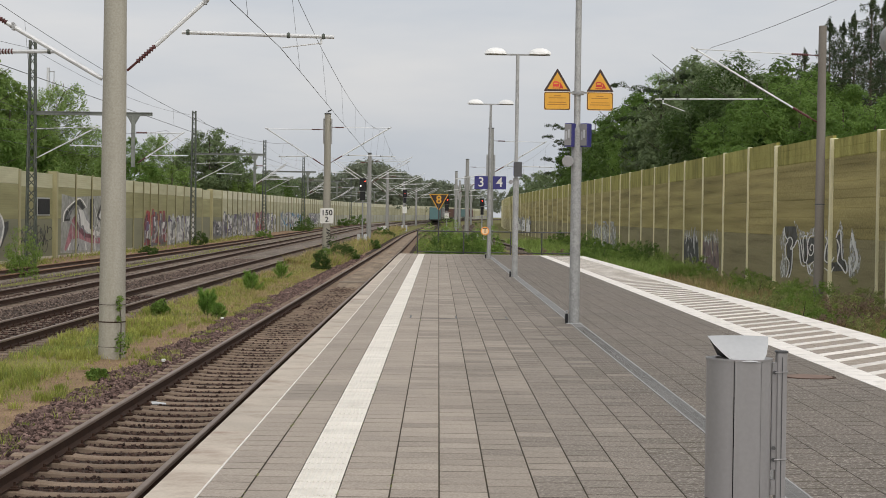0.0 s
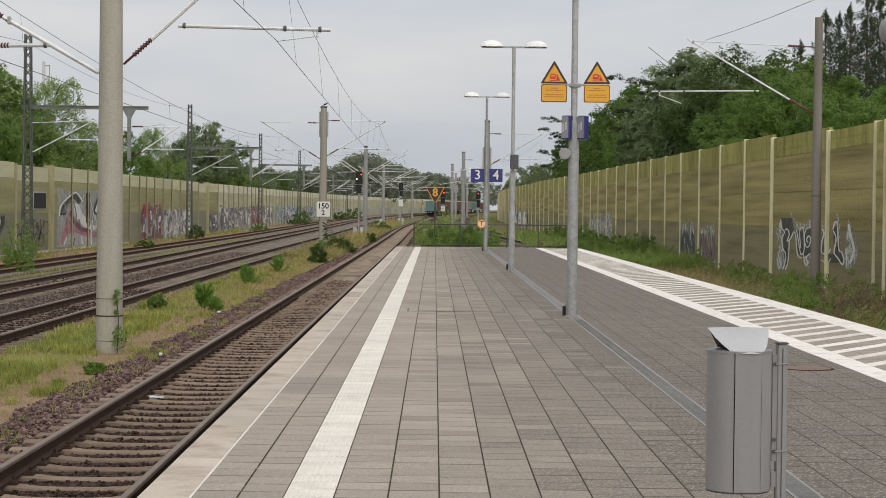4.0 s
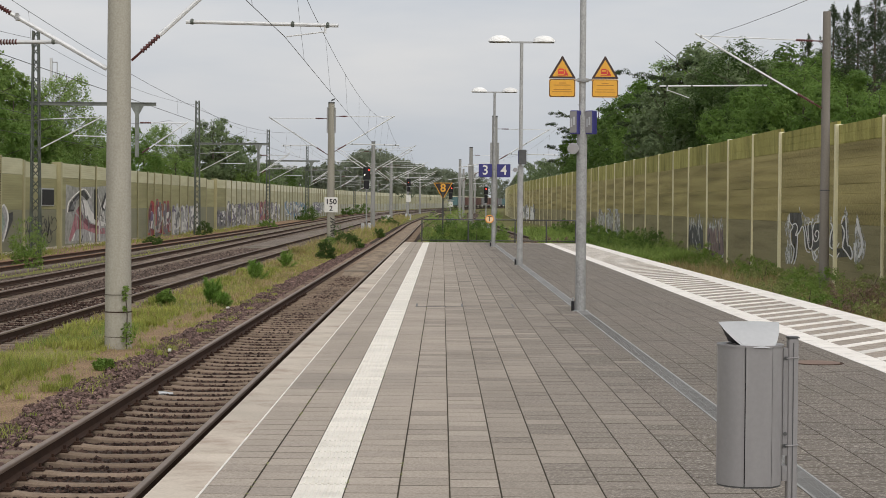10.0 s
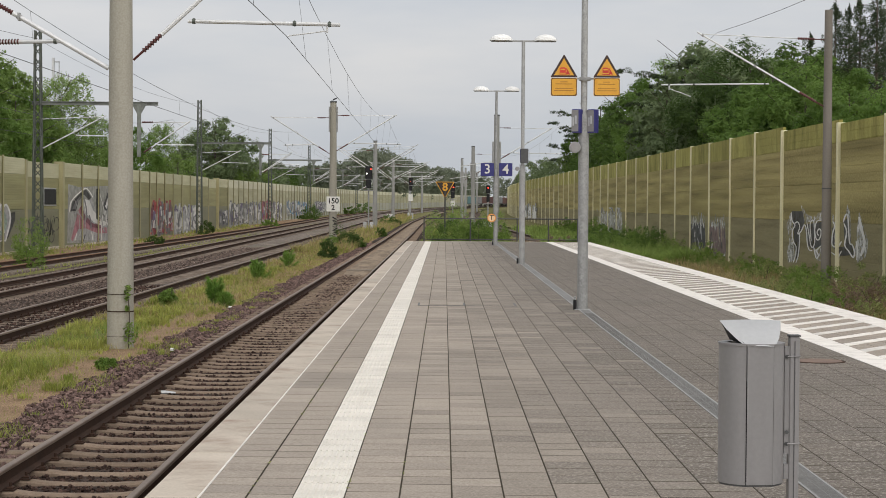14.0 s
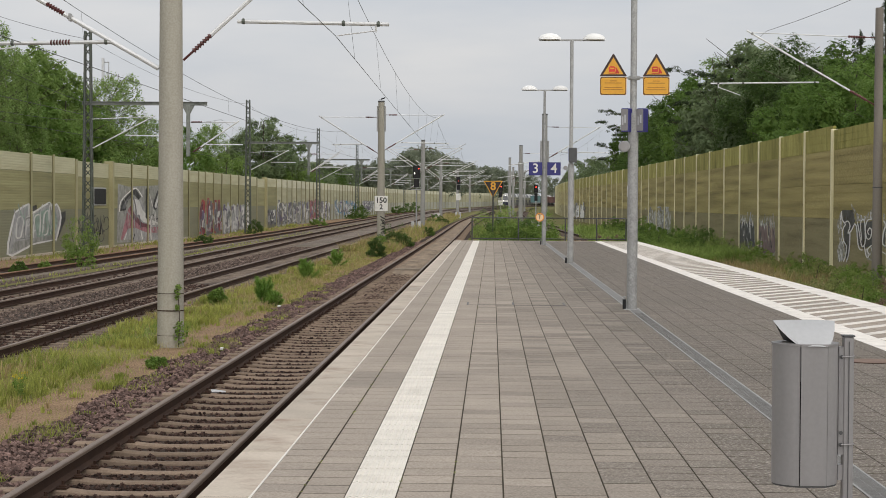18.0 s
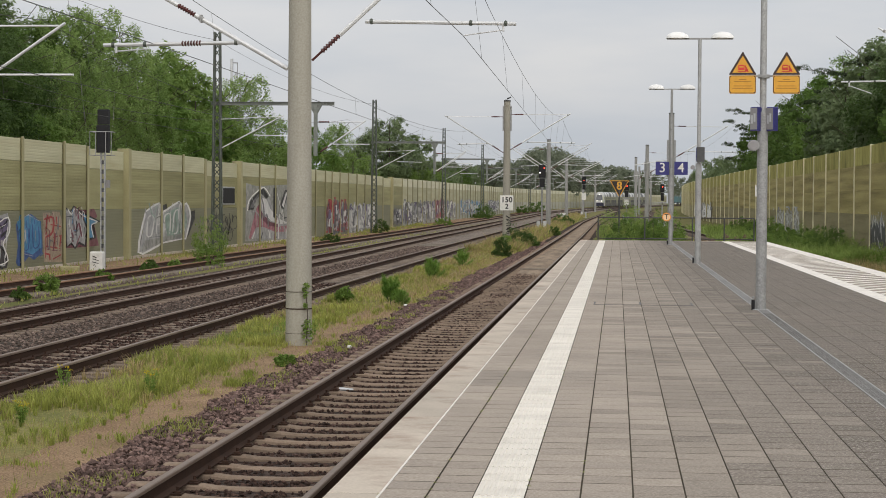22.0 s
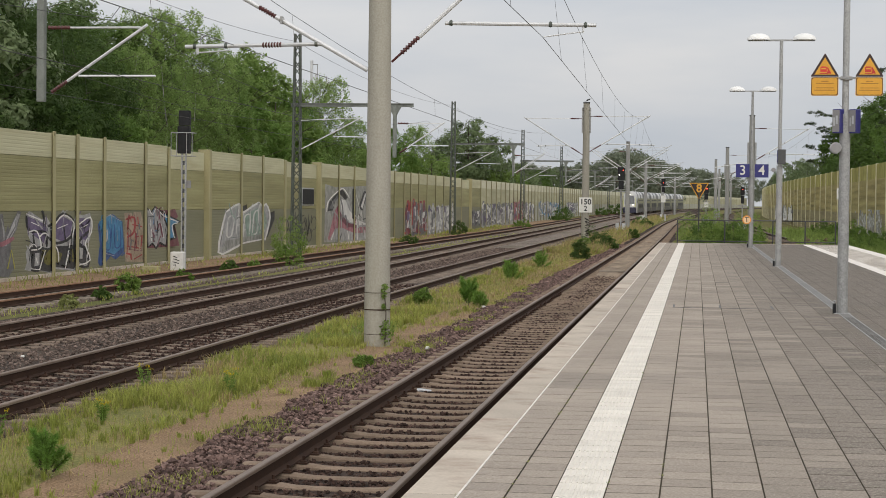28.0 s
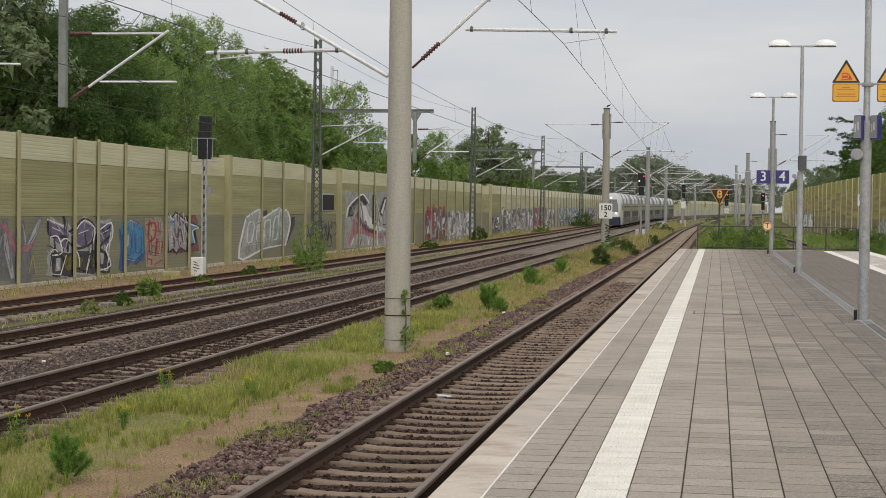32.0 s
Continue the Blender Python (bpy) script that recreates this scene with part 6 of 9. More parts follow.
    m.line("bright_white", 0.05, (0.81, 0.69), (0.93, 0.75))
    m.line("bright_white", 0.05, (0.16, 0.27), (0.18, 0.18))
    m.coats += scribble(rnd, 26, ["black", "silver", "purple", "bright_white", "charcoal"], 0.035)
    m.spray()
    # pale blue letters
    m = Mural(L, 66, 69.2, -0.74, 1.21)
    m.fill("deep_blue", (0, 0.07), (0.07, 0.41), (-0.01, 0.81), (0.26, 0.96), (0.55, 1), (0.92, 0.85), (0.99, 0.33), (0.97, 0.22), (0.66, 0.09), (0.47, 0.17), (0.2, 0), (0.07, -0))
    m.fill("blue", (0.03, 0.86), (0.45, 0.98), (0.9, 0.84), (0.95, 0.33), (0.61, 0.2), (0.16, 0.31), (0.1, 0.66))
    m.line("deep_blue", 0.05, (0.27, 0.75), (0.26, 0.36), (0.44, 0.32), (0.5, 0.72))
    m.line("deep_blue", 0.05, (0.6, 0.8), (0.64, 0.35), (0.85, 0.39), (0.83, 0.74))
    m.line("deep_blue", 0.05, (0.12, 0.71), (0.2, 0.38))
    m.line("deep_blue", 0.05, (0.36, 0.88), (0.38, 0.73))
    m.line("silver", 0.04, (0.08, 0.88), (0.45, 0.99), (0.86, 0.86))
    m.line("silver", 0.04, (0.18, 0.25), (0.61, 0.17))
    m.line("silver", 0.04, (0.34, 0.65), (0.37, 0.43))
    m.line("silver", 0.04, (0.7, 0.69), (0.73, 0.46))
    m.line("silver", 0.04, (0.15, 0.06), (0.28, 0.21))
    m.coats += scribble(rnd, 10, ["deep_blue", "blue", "silver"], 0.035)
    m.spray()
    # red and cream letters
    m = Mural(L, 69.2, 71.7, -0.76, 1.3)
    m.fill("cream", (-0.01, 0.98), (0.36, 0.98), (0.39, 0.88), (0.47, 1), (0.84, 0.99), (0.96, 0.85), (1, 0), (0.05, 0.04))
    m.line("red", 0.09, (0.05, 0.85), (0.51, 0.88), (0.48, 0.6), (0.13, 0.51))
    m.line("red", 0.09, (0.38, 0.75), (0.92, 0.7))
    m.line("red", 0.09, (0.52, 0.5), (0.92, 0.52), (0.86, 0.3))
    m.line("red", 0.09, (0.13, 0.34), (0.86, 0.27))
    m.line("red", 0.09, (0.04, 0.21), (0.33, 0.17), (0.36, 0.06))
    m.line("red", 0.09, (0.49, 0.07), (0.93, 0.15))
    m.line("red", 0.09, (0.68, 0.9), (0.71, 0.75))
    m.line("maroon", 0.04, (0.12, 0.71), (0.32, 0.63), (0.32, 0.39))
    m.line("maroon", 0.04, (0.59, 0.43), (0.97, 0.38))
    m.line("maroon", 0.04, (0.2, 0.27), (0.93, 0.22))
    m.line("maroon", 0.04, (0.47, 0.97), (0.58, 0.8))
    m.line("grey", 0.07, (0.18, 0.95), (0.21, 0.76))
    m.line("grey", 0.07, (0.65, 0.65), (0.69, 0.55))
    m.line("grey", 0.07, (0.32, 0.46), (0.65, 0.38))
    m.coats += scribble(rnd, 14, ["red", "cream", "maroon", "grey"], 0.05)
    m.spray()
    # silver letters with a blue arrow on a red cloud
    m = Mural(L, 72.1, 77.2, -0.3, 1.54)
    m.fill("maroon", (0.01, 0.75), (0.18, 0.92), (0.5, 0.89), (0.8, 0.92), (0.89, 0.74), (0.78, 0.62), (0.94, 0.05), (0.55, 0.04), (0.01, 0.05))
    m.fill("black", (-0.01, 0.98), (0.13, 0.88), (0.22, 1), (0.41, 0.88), (0.99, 0.62), (0.8, 0.54), (0.86, 0.23), (0.58, 0.16), (0.55, 0.04), (0.37, 0.12), (0.26, -0), (0.16, 0.12), (0.01, 0.04))
    m.fill("silver", (0.02, 0.92), (0.12, 0.83), (0.23, 0.96), (0.36, 0.84), (0.51, 0.63), (0.58, 0.45), (0.53, 0.09), (0.37, 0.18), (0.26, 0.06), (0.16, 0.17), (0.05, 0.09))
    m.fill("blue", (0.45, 0.82), (0.92, 0.62), (0.72, 0.56), (0.78, 0.26), (0.58, 0.21), (0.62, 0.48))
    m.line("white", 0.05, (0.06, 0.93), (0.16, 0.8), (0.27, 0.93), (0.48, 0.76), (0.9, 0.61), (0.72, 0.54), (0.79, 0.24))
    m.line("white", 0.05, (0.1, 0.69), (0.14, 0.21))
    m.line("white", 0.05, (0.41, 0.57), (0.48, 0.25))
    m.line("maroon", 0.08, (0.19, 0.69), (0.26, 0.4), (0.36, 0.6), (0.44, 0.28))
    m.line("maroon", 0.08, (0.3, 0.1), (0.39, 0.31))
    m.line("maroon", 0.08, (0.08, 0.58), (0.2, 0.32), (0.19, 0.18))
    m.line("maroon", 0.08, (0.34, 0.8), (0.37, 0.66))
    m.line("black", 0.045, (0.03, 0.75), (0.19, 0.76), (0.22, 0.58))
    m.line("black", 0.045, (0.26, 0.32), (0.34, 0.46))
    m.line("black", 0.045, (0.51, 0.51), (0.55, 0.27))
    m.coats += scribble(rnd, 14, ["maroon", "white", "black", "grey", "blue"], 0.035, (0.05, 0.6, 0.1, 0.8))
    m.spray()
    # big leaning silver block letters
    m = Mural(L, 83.2, 94.9, -0.78, 1.73)
    m.fill("charcoal", (0.67, 0.7), (1, 0.81), (1, 0.64), (0.87, 0.27), (0.77, 0.2))
    m.fill("charcoal", (0.4, 0.91), (0.48, 0.95), (0.49, 0.8), (0.4, 0.76))
    m.fill("grey", (0, 0.04), (0.05, 0.33), (0.09, 0.38), (0.07, 0.14))
    m.fill("silver", (0.13, 0.8), (0.35, 0.97), (0.37, 0.76), (0.49, 0.83), (0.7, 1), (0.74, 0.83), (0.83, 0.97), (0.91, 0.69), (0.91, 0.59), (0.83, 0.19), (0.67, 0.22), (0.49, 0.17), (0.38, 0.15), (0.28, 0.09), (0.04, -0), (0.02, 0.04), (0.05, 0.16), (0.08, 0.38))
    m.fill("mint", (0.44, 0.75), (0.69, 0.88), (0.81, 0.8), (0.85, 0.59), (0.79, 0.27), (0.49, 0.24))
    m.fill("haze_grey", (0.13, 0.25), (0.81, 0.35), (0.79, 0.25), (0.41, 0.18), (0.07, 0.05))
    m.line("bright_white", 0.1, (0.13, 0.8), (0.35, 0.96), (0.37, 0.76), (0.7, 0.99), (0.74, 0.83), (0.83, 0.96), (0.91, 0.68), (0.82, 0.21))
    m.line("bright_white", 0.1, (0.13, 0.8), (0.02, 0.04), (0.28, 0.1), (0.39, 0.17))
    m.line("bright_white", 0.09, (0.39, 0.17), (0.49, 0.19), (0.82, 0.23))
    m.line("white", 0.075, (0.17, 0.69), (0.15, 0.35), (0.23, 0.36), (0.26, 0.72), (0.17, 0.69))
    m.line("white", 0.075, (0.3, 0.36), (0.32, 0.71), (0.37, 0.73))
    m.line("white", 0.075, (0.31, 0.53), (0.37, 0.56))
    m.line("white", 0.075, (0.43, 0.3), (0.44, 0.68), (0.54, 0.73), (0.53, 0.35))
    m.line("white", 0.075, (0.58, 0.34), (0.61, 0.75), (0.69, 0.8), (0.67, 0.39), (0.58, 0.34))
    m.line("white", 0.075, (0.72, 0.36), (0.76, 0.8), (0.8, 0.38))
    m.line("grey", 0.04, (0.19, 0.3), (0.38, 0.31))
    m.line("grey", 0.04, (0.28, 0.66), (0.28, 0.31))
    m.line("grey", 0.04, (0.4, 0.66), (0.4, 0.28))
    m.line("grey", 0.04, (0.56, 0.7), (0.55, 0.32))
    m.line("grey", 0.04, (0.71, 0.75), (0.7, 0.33))
    m.coats += scribble(rnd, 22, ["white", "silver", "haze_grey", "mint"], 0.05, (0.2, 0.85, 0.25, 0.7))
    m.spray()
    # thin black scrawl
    piece(L, 1, 98.0, 106.0, -0.7, 1.0, [("line", "black", 0.045, [(0.05 + 0.19 * i + rnd.uniform(-0.05, 0.05) + 0.05 * math.cos(j * 2.1), 0.12 + 0.2 * j + rnd.uniform(-0.12, 0.12) if j % 2 else rnd.uniform(0.1, 0.9)) for j in range(6)]) for i in range(5)]
          + [("line", "black", 0.04, loop(0.14 + 0.17 * i, 0.3 + 0.4 * (i % 2), 0.09, 0.22, 50 * i, 50 * i + 290)) for i in range(6)] + scribble(rnd, 20, ["black"], 0.035), LEFT_WALL - 0.192)
    # large white and black letters with a pink band
    m = Mural(L, 108, 129.8, -1.05, 2.89)
    m.fill("haze_grey", (0.01, 0.99), (0.15, 0.95), (0.66, 1), (0.99, 0.98), (1, 0), (0, 0.09))
    m.fill("silver", (0.08, 0.13), (0.14, 0.42), (0.22, 0.69), (0.34, 0.76), (0.47, 0.41), (0.76, 0.32), (1, 0.33), (1, 0.02))
    m.fill("pink", (0.15, 0.59), (0.2, 0.67), (0.22, 0.52), (0.34, 0.36), (0.51, 0.29), (1, 0.3), (1, 0.16), (0.44, 0.2), (0.25, 0.3), (0.15, 0.29), (0.07, 0.11), (0.05, 0.14))
    m.fill("maroon", (0.17, 0.63), (0.2, 0.66), (0.24, 0.52), (0.36, 0.37), (0.51, 0.32), (0.51, 0.27), (0.34, 0.31), (0.21, 0.45))
    m.fill("black", (0.04, 0.57), (0.07, 0.72), (0.18, 0.86), (0.26, 0.92), (0.34, 0.79), (0.3, 0.75), (0.23, 0.83), (0.15, 0.74), (0.12, 0.58))
    m.fill("grey", (0.07, 0.61), (0.1, 0.7), (0.18, 0.82), (0.22, 0.81), (0.14, 0.72), (0.11, 0.6))
    m.fill("white", (0.22, 0.77), (0.31, 0.74), (0.36, 0.59), (0.49, 0.42), (0.67, 0.33), (0.51, 0.32), (0.37, 0.39), (0.25, 0.55))
    m.fill("black", (0.41, 0.93), (0.47, 0.94), (0.47, 0.39), (0.41, 0.45))
    m.fill("black", (0.51, 0.62), (0.6, 0.91), (0.67, 0.89), (0.58, 0.57))
    m.fill("white", (0.55, 0.64), (0.62, 0.87), (0.64, 0.86), (0.58, 0.6))
    m.fill("black", (0.76, 0.58), (0.87, 0.92), (0.96, 0.89), (0.84, 0.54))
    m.fill("white", (0.8, 0.58), (0.89, 0.86), (0.92, 0.84), (0.84, 0.58))
    m.line("black", 0.1, (0.25, 0.22), (0.22, 0.09))
    m.line("black", 0.1, (0.44, 0.27), (0.46, 0.09))
    m.line("black", 0.1, (0.52, 0.51), (0.58, 0.42), (0.67, 0.44))
    m.line("black", 0.1, (0.76, 0.25), (0.8, 0.06))
    m.line("white", 0.12, (0.13, 0.23), (0.1, 0.12))
    m.line("white", 0.12, (0.34, 0.24), (0.36, 0.1))
    m.line("white", 0.12, (0.62, 0.24), (0.63, 0.08))
    m.line("white", 0.12, (0.88, 0.24), (0.89, 0.07))
    m.line("bright_white", 0.07, (0.03, 0.56), (0.05, 0.72), (0.17, 0.87), (0.27, 0.93), (0.36, 0.79))
    m.coats += scribble(rnd, 22, ["white", "silver", "haze_grey", "pink", "grey"], 0.06, (0.1, 0.95, 0.05, 0.45))
    m.spray()
    # lettering farther along, letters growing indistinct
    for y0, y1, z0, z1, n, fills, outline, cloud in ((139, 150, -0.8, 1.9, 6, ["maroon", "grey", "silver"], "red", "grey"), (150.5, 166, -0.8, 1.5, 8, ["white", "silver"], "silver", "silver"), (181, 189, -0.7, 0.9, 5, ["black", "grey"], "grey", None), (189, 212, -0.7, 1.6, 9, ["silver", "white", "grey"], "grey", "silver"), (212, 222, -0.6, 1.7, 4, ["white", "silver"], "grey", "silver"), (222, 234, -0.5, 1.8, 5, ["red", "pink"], "maroon", "pink"), (234, 250, -0.5, 1.6, 5, ["silver", "white"], "grey", "silver"), (258, 300, -0.4, 1.7, 12, ["blue", "silver", "white"], "silver", "silver"), (310, 360, -0.3, 1.6, 12, ["silver", "white"], "grey", "silver")):
        items = [("fill", cloud, spray_cloud(rnd, n + 2, 0.0, 0.85, 0.25))] if cloud else []
        tangle = scribble(rnd, 9 * n, fills + ["white", outline, "grey", "silver", "purple"], 0.13, (0.02, 0.98, 0.05, 0.8))
        piece(L, 1, y0, y1, z0 + rise(y0), z1 + rise(y0), items + letter_strokes(rnd, n, fills, outline, 0.2, 0.02, 0.08) + tangle, LEFT_WALL + 0.012 + bend((y0 + y1) / 2) if y0 > 280 else None)
    # grey letters outlined in white, in a flare of pale spray, on the mossy barrier
    m = Mural(R, 57.2, 72.2, -0.75, 2.1, -1)
    m.fill("mist", (0.022, 0.628), (0.072, 0.8), (0.125, 0.673), (0.09, 0.412), (0.132, 0.13), (0.042, 0.119), (0.064, 0.409))
    m.fill("mist", (0.209, 0.917), (0.26, 0.68), (0.469, 0.711), (0.469, 0.858), (0.375, 0.755), (0.294, 0.781))
    m.fill("mist", (0.585, 0.814), (0.631, 0.724), (0.663, 0.521), (0.655, 0.424), (0.594, 0.422))
    m.fill("mist", (0.858, 0.833), (0.895, 0.694), (0.946, 0.507), (0.934, 0.335), (0.847, 0.239), (0.818, 0.383), (0.834, 0.581))
    m.fill("mist", (0.858, 0.833), (0.878, 0.65), (0.915, 0.503), (0.864, 0.303), (0.841, 0.43))
    m.fill("mist", (0.742, 0.919), (0.772, 0.819), (0.783, 0.489), (0.758, 0.575), (0.728, 0.818))
    m.fill("mist", (0.026, 0.326), (0.116, 0.415), (0.144, 0.162), (0.047, 0.107))
    m.fill("mist", (0.391, 0.336), (0.479, 0.384), (0.481, 0.194), (0.415, 0.207))
    m.fill("dark_grey", (0.09, 0.826), (0.234, 0.829), (0.26, 0.68), (0.201, 0.526), (0.202, 0.273), (0.156, 0.164), (0.132, 0.34), (0.119, 0.57))
    m.fill("dark_grey", (0.26, 0.65), (0.469, 0.697), (0.472, 0.402), (0.369, 0.333), (0.299, 0.386))
    m.fill("dark_grey", (0.584, 0.629), (0.616, 0.649), (0.607, 0.4), (0.586, 0.397))
    m.fill("dark_grey", (0.59, 0.403), (0.694, 0.411), (0.808, 0.452), (0.813, 0.328), (0.676, 0.3))
    m.fill("dark_grey", (0.706, 0.705), (0.757, 0.786), (0.785, 0.445), (0.72, 0.403))
    m.line("bright_white", 0.05, (0.085, 0.813), (0.097, 0.697), (0.138, 0.635), (0.104, 0.556), (0.116, 0.415), (0.157, 0.343), (0.146, 0.214), (0.119, 0.127))
    m.line("bright_white", 0.05, (0.138, 0.661), (0.175, 0.681), (0.2, 0.614), (0.174, 0.518), (0.218, 0.557), (0.26, 0.65), (0.285, 0.582), (0.299, 0.41), (0.323, 0.327), (0.362, 0.32))
    m.line("bright_white", 0.05, (0.201, 0.551), (0.198, 0.374), (0.183, 0.22), (0.154, 0.126))
    m.line("bright_white", 0.045, (0.291, 0.682), (0.318, 0.536), (0.343, 0.386), (0.368, 0.365), (0.39, 0.445), (0.378, 0.682), (0.353, 0.71), (0.331, 0.647), (0.347, 0.441))
    m.line("bright_white", 0.045, (0.46, 0.715), (0.412, 0.701), (0.388, 0.59), (0.41, 0.472), (0.447, 0.483), (0.464, 0.573), (0.439, 0.609), (0.416, 0.556), (0.436, 0.522))
    m.line("bright_white", 0.045, (0.38, 0.371), (0.392, 0.295), (0.413, 0.226), (0.437, 0.271), (0.414, 0.327), (0.464, 0.394))
    m.line("bright_white", 0.05, (0.591, 0.71), (0.614, 0.654), (0.593, 0.56), (0.59, 0.416), (0.655, 0.415), (0.688, 0.478))
    m.line("bright_white", 0.05, (0.71, 0.694), (0.74, 0.595), (0.721, 0.437), (0.762, 0.371), (0.806, 0.3), (0.82, 0.361), (0.798, 0.446), (0.772, 0.465), (0.761, 0.597), (0.75, 0.774), (0.728, 0.796), (0.704, 0.705))
    m.line("bright_white", 0.06, (0.583, 0.328), (0.656, 0.279), (0.689, 0.361))
    m.line("bright_white", 0.08, (0.859, 0.778), (0.887, 0.629), (0.915, 0.482), (0.881, 0.327))
    m.line("bright_white", 0.06, (0.835, 0.494), (0.849, 0.387), (0.843, 0.278))
    m.spray()
    for y0, y1, col, line in ((87.2, 92.9, "faded_pink", "cream"), (94.0, 100.0, "charcoal", "silver")):
        piece(R, -1, y0, y1, -0.75, 1.45, [("fill", "mist", spray_cloud(rnd, 7, 0.0, 0.85, 0.16)), ("fill", col, spray_cloud(rnd, 6, 0.05, 0.7, 0.12))] + scribble(rnd, 16, [line, "mist", "charcoal"], 0.04, (0.06, 0.94, 0.1, 0.75)))
    for k in range(4):
        y0, y1 = 247 + 12.4 * k, 258.8 + 12.4 * k
        piece(R, -1, y0, y1, -0.2, 2.0, [("fill", "bright_white", spray_cloud(rnd, 4, 0.0, 0.85, 0.14))] + scribble(rnd, 8, ["silver", "haze_grey", "grey"], 0.12), RIGHT_WALL - 1.2 * smooth01(150, 300, y1) - 0.05)
    piece(R, -1, 137, 166, -0.5, 1.6, [("fill", "mist", spray_cloud(rnd, 9, 0.0, 0.85, 0.2))] + scribble(rnd, 30, ["haze_grey", "mist", "grey", "silver"], 0.09))


build_graffiti()


# ---- plants ----
LEAF_DARK = leafy("oak_leaves", (0.045, 0.088, 0.02), (0.105, 0.165, 0.044), 0.14)
LEAF_MID = leafy("maple_leaves", (0.068, 0.128, 0.026), (0.15, 0.235, 0.056), 0.16)
LEAF_BIRCH = leafy("birch_leaves", (0.175, 0.27, 0.075), (0.32, 0.44, 0.14), 0.14)
LEAF_PINE = leafy("pine_needles", (0.032, 0.052, 0.025), (0.085, 0.115, 0.05), 0.2)
# leaves of the wood farther off: distance haze put into a paler, greyer green
LEAF_FARWOOD = leafy("hazed_wood_leaves", (0.149, 0.178, 0.123), (0.248, 0.277, 0.193), 0.10)
LEAF_HAZED = leafy("hazed_tree_leaves", (0.144, 0.202, 0.096), (0.264, 0.33, 0.166), 0.10)
LEAF_YOUNG = leafy("young_tree_leaves", (0.135, 0.225, 0.05), (0.26, 0.36, 0.10), 0.14)
LEAF_BUSH = leafy("bush_leaves", (0.125, 0.215, 0.035), (0.25, 0.36, 0.09))
LEAF_THICKET = leafy("thicket_leaves", (0.17, 0.26, 0.05), (0.33, 0.43, 0.125))
LEAF_SEED = leafy("seedling_needles", (0.13, 0.265, 0.045), (0.27, 0.41, 0.095))
LEAF_BRAMBLE = leafy("bramble_leaves", (0.19, 0.235, 0.075), (0.40, 0.42, 0.17))
GRASS = leafy("grass_blades", (0.212, 0.262, 0.052), (0.47, 0.475, 0.135), 0.3)
STRAW = leafy("dry_grass", (0.34, 0.26, 0.12), (0.50, 0.405, 0.21), 0.35)
YELLOWBLOOM = leafy("yellow_flowers", (0.55, 0.42, 0.02), (0.7, 0.55, 0.04), 0.2)


LEAF_LIGHT = leafy("light_green_leaves", (0.105, 0.195, 0.037), (0.21, 0.325, 0.078), 0.14)


def leaf_mesh(name, centres, radii, per, size, material, seed, flat=1.0, droop=0.0, outs=None, slim=1.0):
    """Leaves in clumps: pointed blades scattered round each centre, facing out of their clump and out of the
    bough that it sits on (outs)."""
    r = np.random.RandomState(seed)
    c = np.repeat(np.asarray(centres, float), per, axis=0)
    rad = np.repeat(np.asarray(radii, float), per)
    n = len(c)
    d = r.normal(size=(n, 3))
    d /= np.linalg.norm(d, axis=1)[:, None]
    nrm = d * 0.7 + r.normal(size=(n, 3)) * 0.42
    if outs is not None:
        nrm += np.repeat(np.asarray(outs, float), per, axis=0) * 0.9
    nrm[:, 2] += 0.45
    nrm /= np.linalg.norm(nrm, axis=1)[:, None]
    d *= (rad * r.uniform(0.25, 1.0, n) ** 0.6)[:, None]
    d[:, 2] *= flat
    p = c + d
    p[:, 2] -= droop * r.uniform(0, 1, n)
    u = r.normal(size=(n, 3))
    u[:, 2] -= droop * 2
    u -= nrm * (u * nrm).sum(1)[:, None]
    u /= np.linalg.norm(u, axis=1)[:, None]
    w = np.cross(u, nrm)
    w /= np.linalg.norm(w, axis=1)[:, None]
    w *= slim
    s = size * r.uniform(0.6, 1.35, n)[:, None]
    bendv = np.cross(u, w) * s * 0.18
    v = np.stack([p - u * s * 0.8 + w * s * 0.35, p - u * s * 0.5 - w * s * 0.55 + bendv, p + u * s], 1).reshape(-1, 3)
    f = np.arange(3 * n).reshape(-1, 3)
    return arrays_mesh(name, v, f, material)


def limbs(h, spread, seed, bark, trunk_r, start=0.3, n=9, up=0.5, lean=0.0):
    """Tapered trunk with limbs; returns the mesh parts and the limb ends."""
    r = random.Random(seed)
    g = Geo()
    tr = [(lean * math.sin(i * 0.9 + seed) * 0.12 * h * i / 6, lean * math.cos(i * 1.3 + seed) * 0.10 * h * i / 6, h * 0.94 * i / 6 - (0.4 if i == 0 else 0)) for i in range(7)]
    g.tube(tr, trunk_r, 8, trunk_r * 0.12)
    ends = []
    lg = Geo()
    for k in range(n):
        t = start + (0.95 - start) * (k + 0.5) / n
        a = k * 2.4 + seed
        j = min(5, int(t * 6))
        base = Vector(tr[j]).lerp(Vector(tr[j + 1]), t * 6 - j)
        ln = spread * (1.05 - 0.75 * abs(t - 0.45)) * r.uniform(0.75, 1.1)
        mid = base + Vector((math.cos(a) * ln * 0.5, math.sin(a) * ln * 0.5, ln * up * 0.35))
        end = base + Vector((math.cos(a + 0.2) * ln, math.sin(a + 0.2) * ln, ln * up * r.uniform(0.6, 1.2)))
        lg.tube([base, mid, end], trunk_r * 0.34 * (1.1 - t), 6, 0.015)
        ends += [end, mid]
    return g, lg, ends


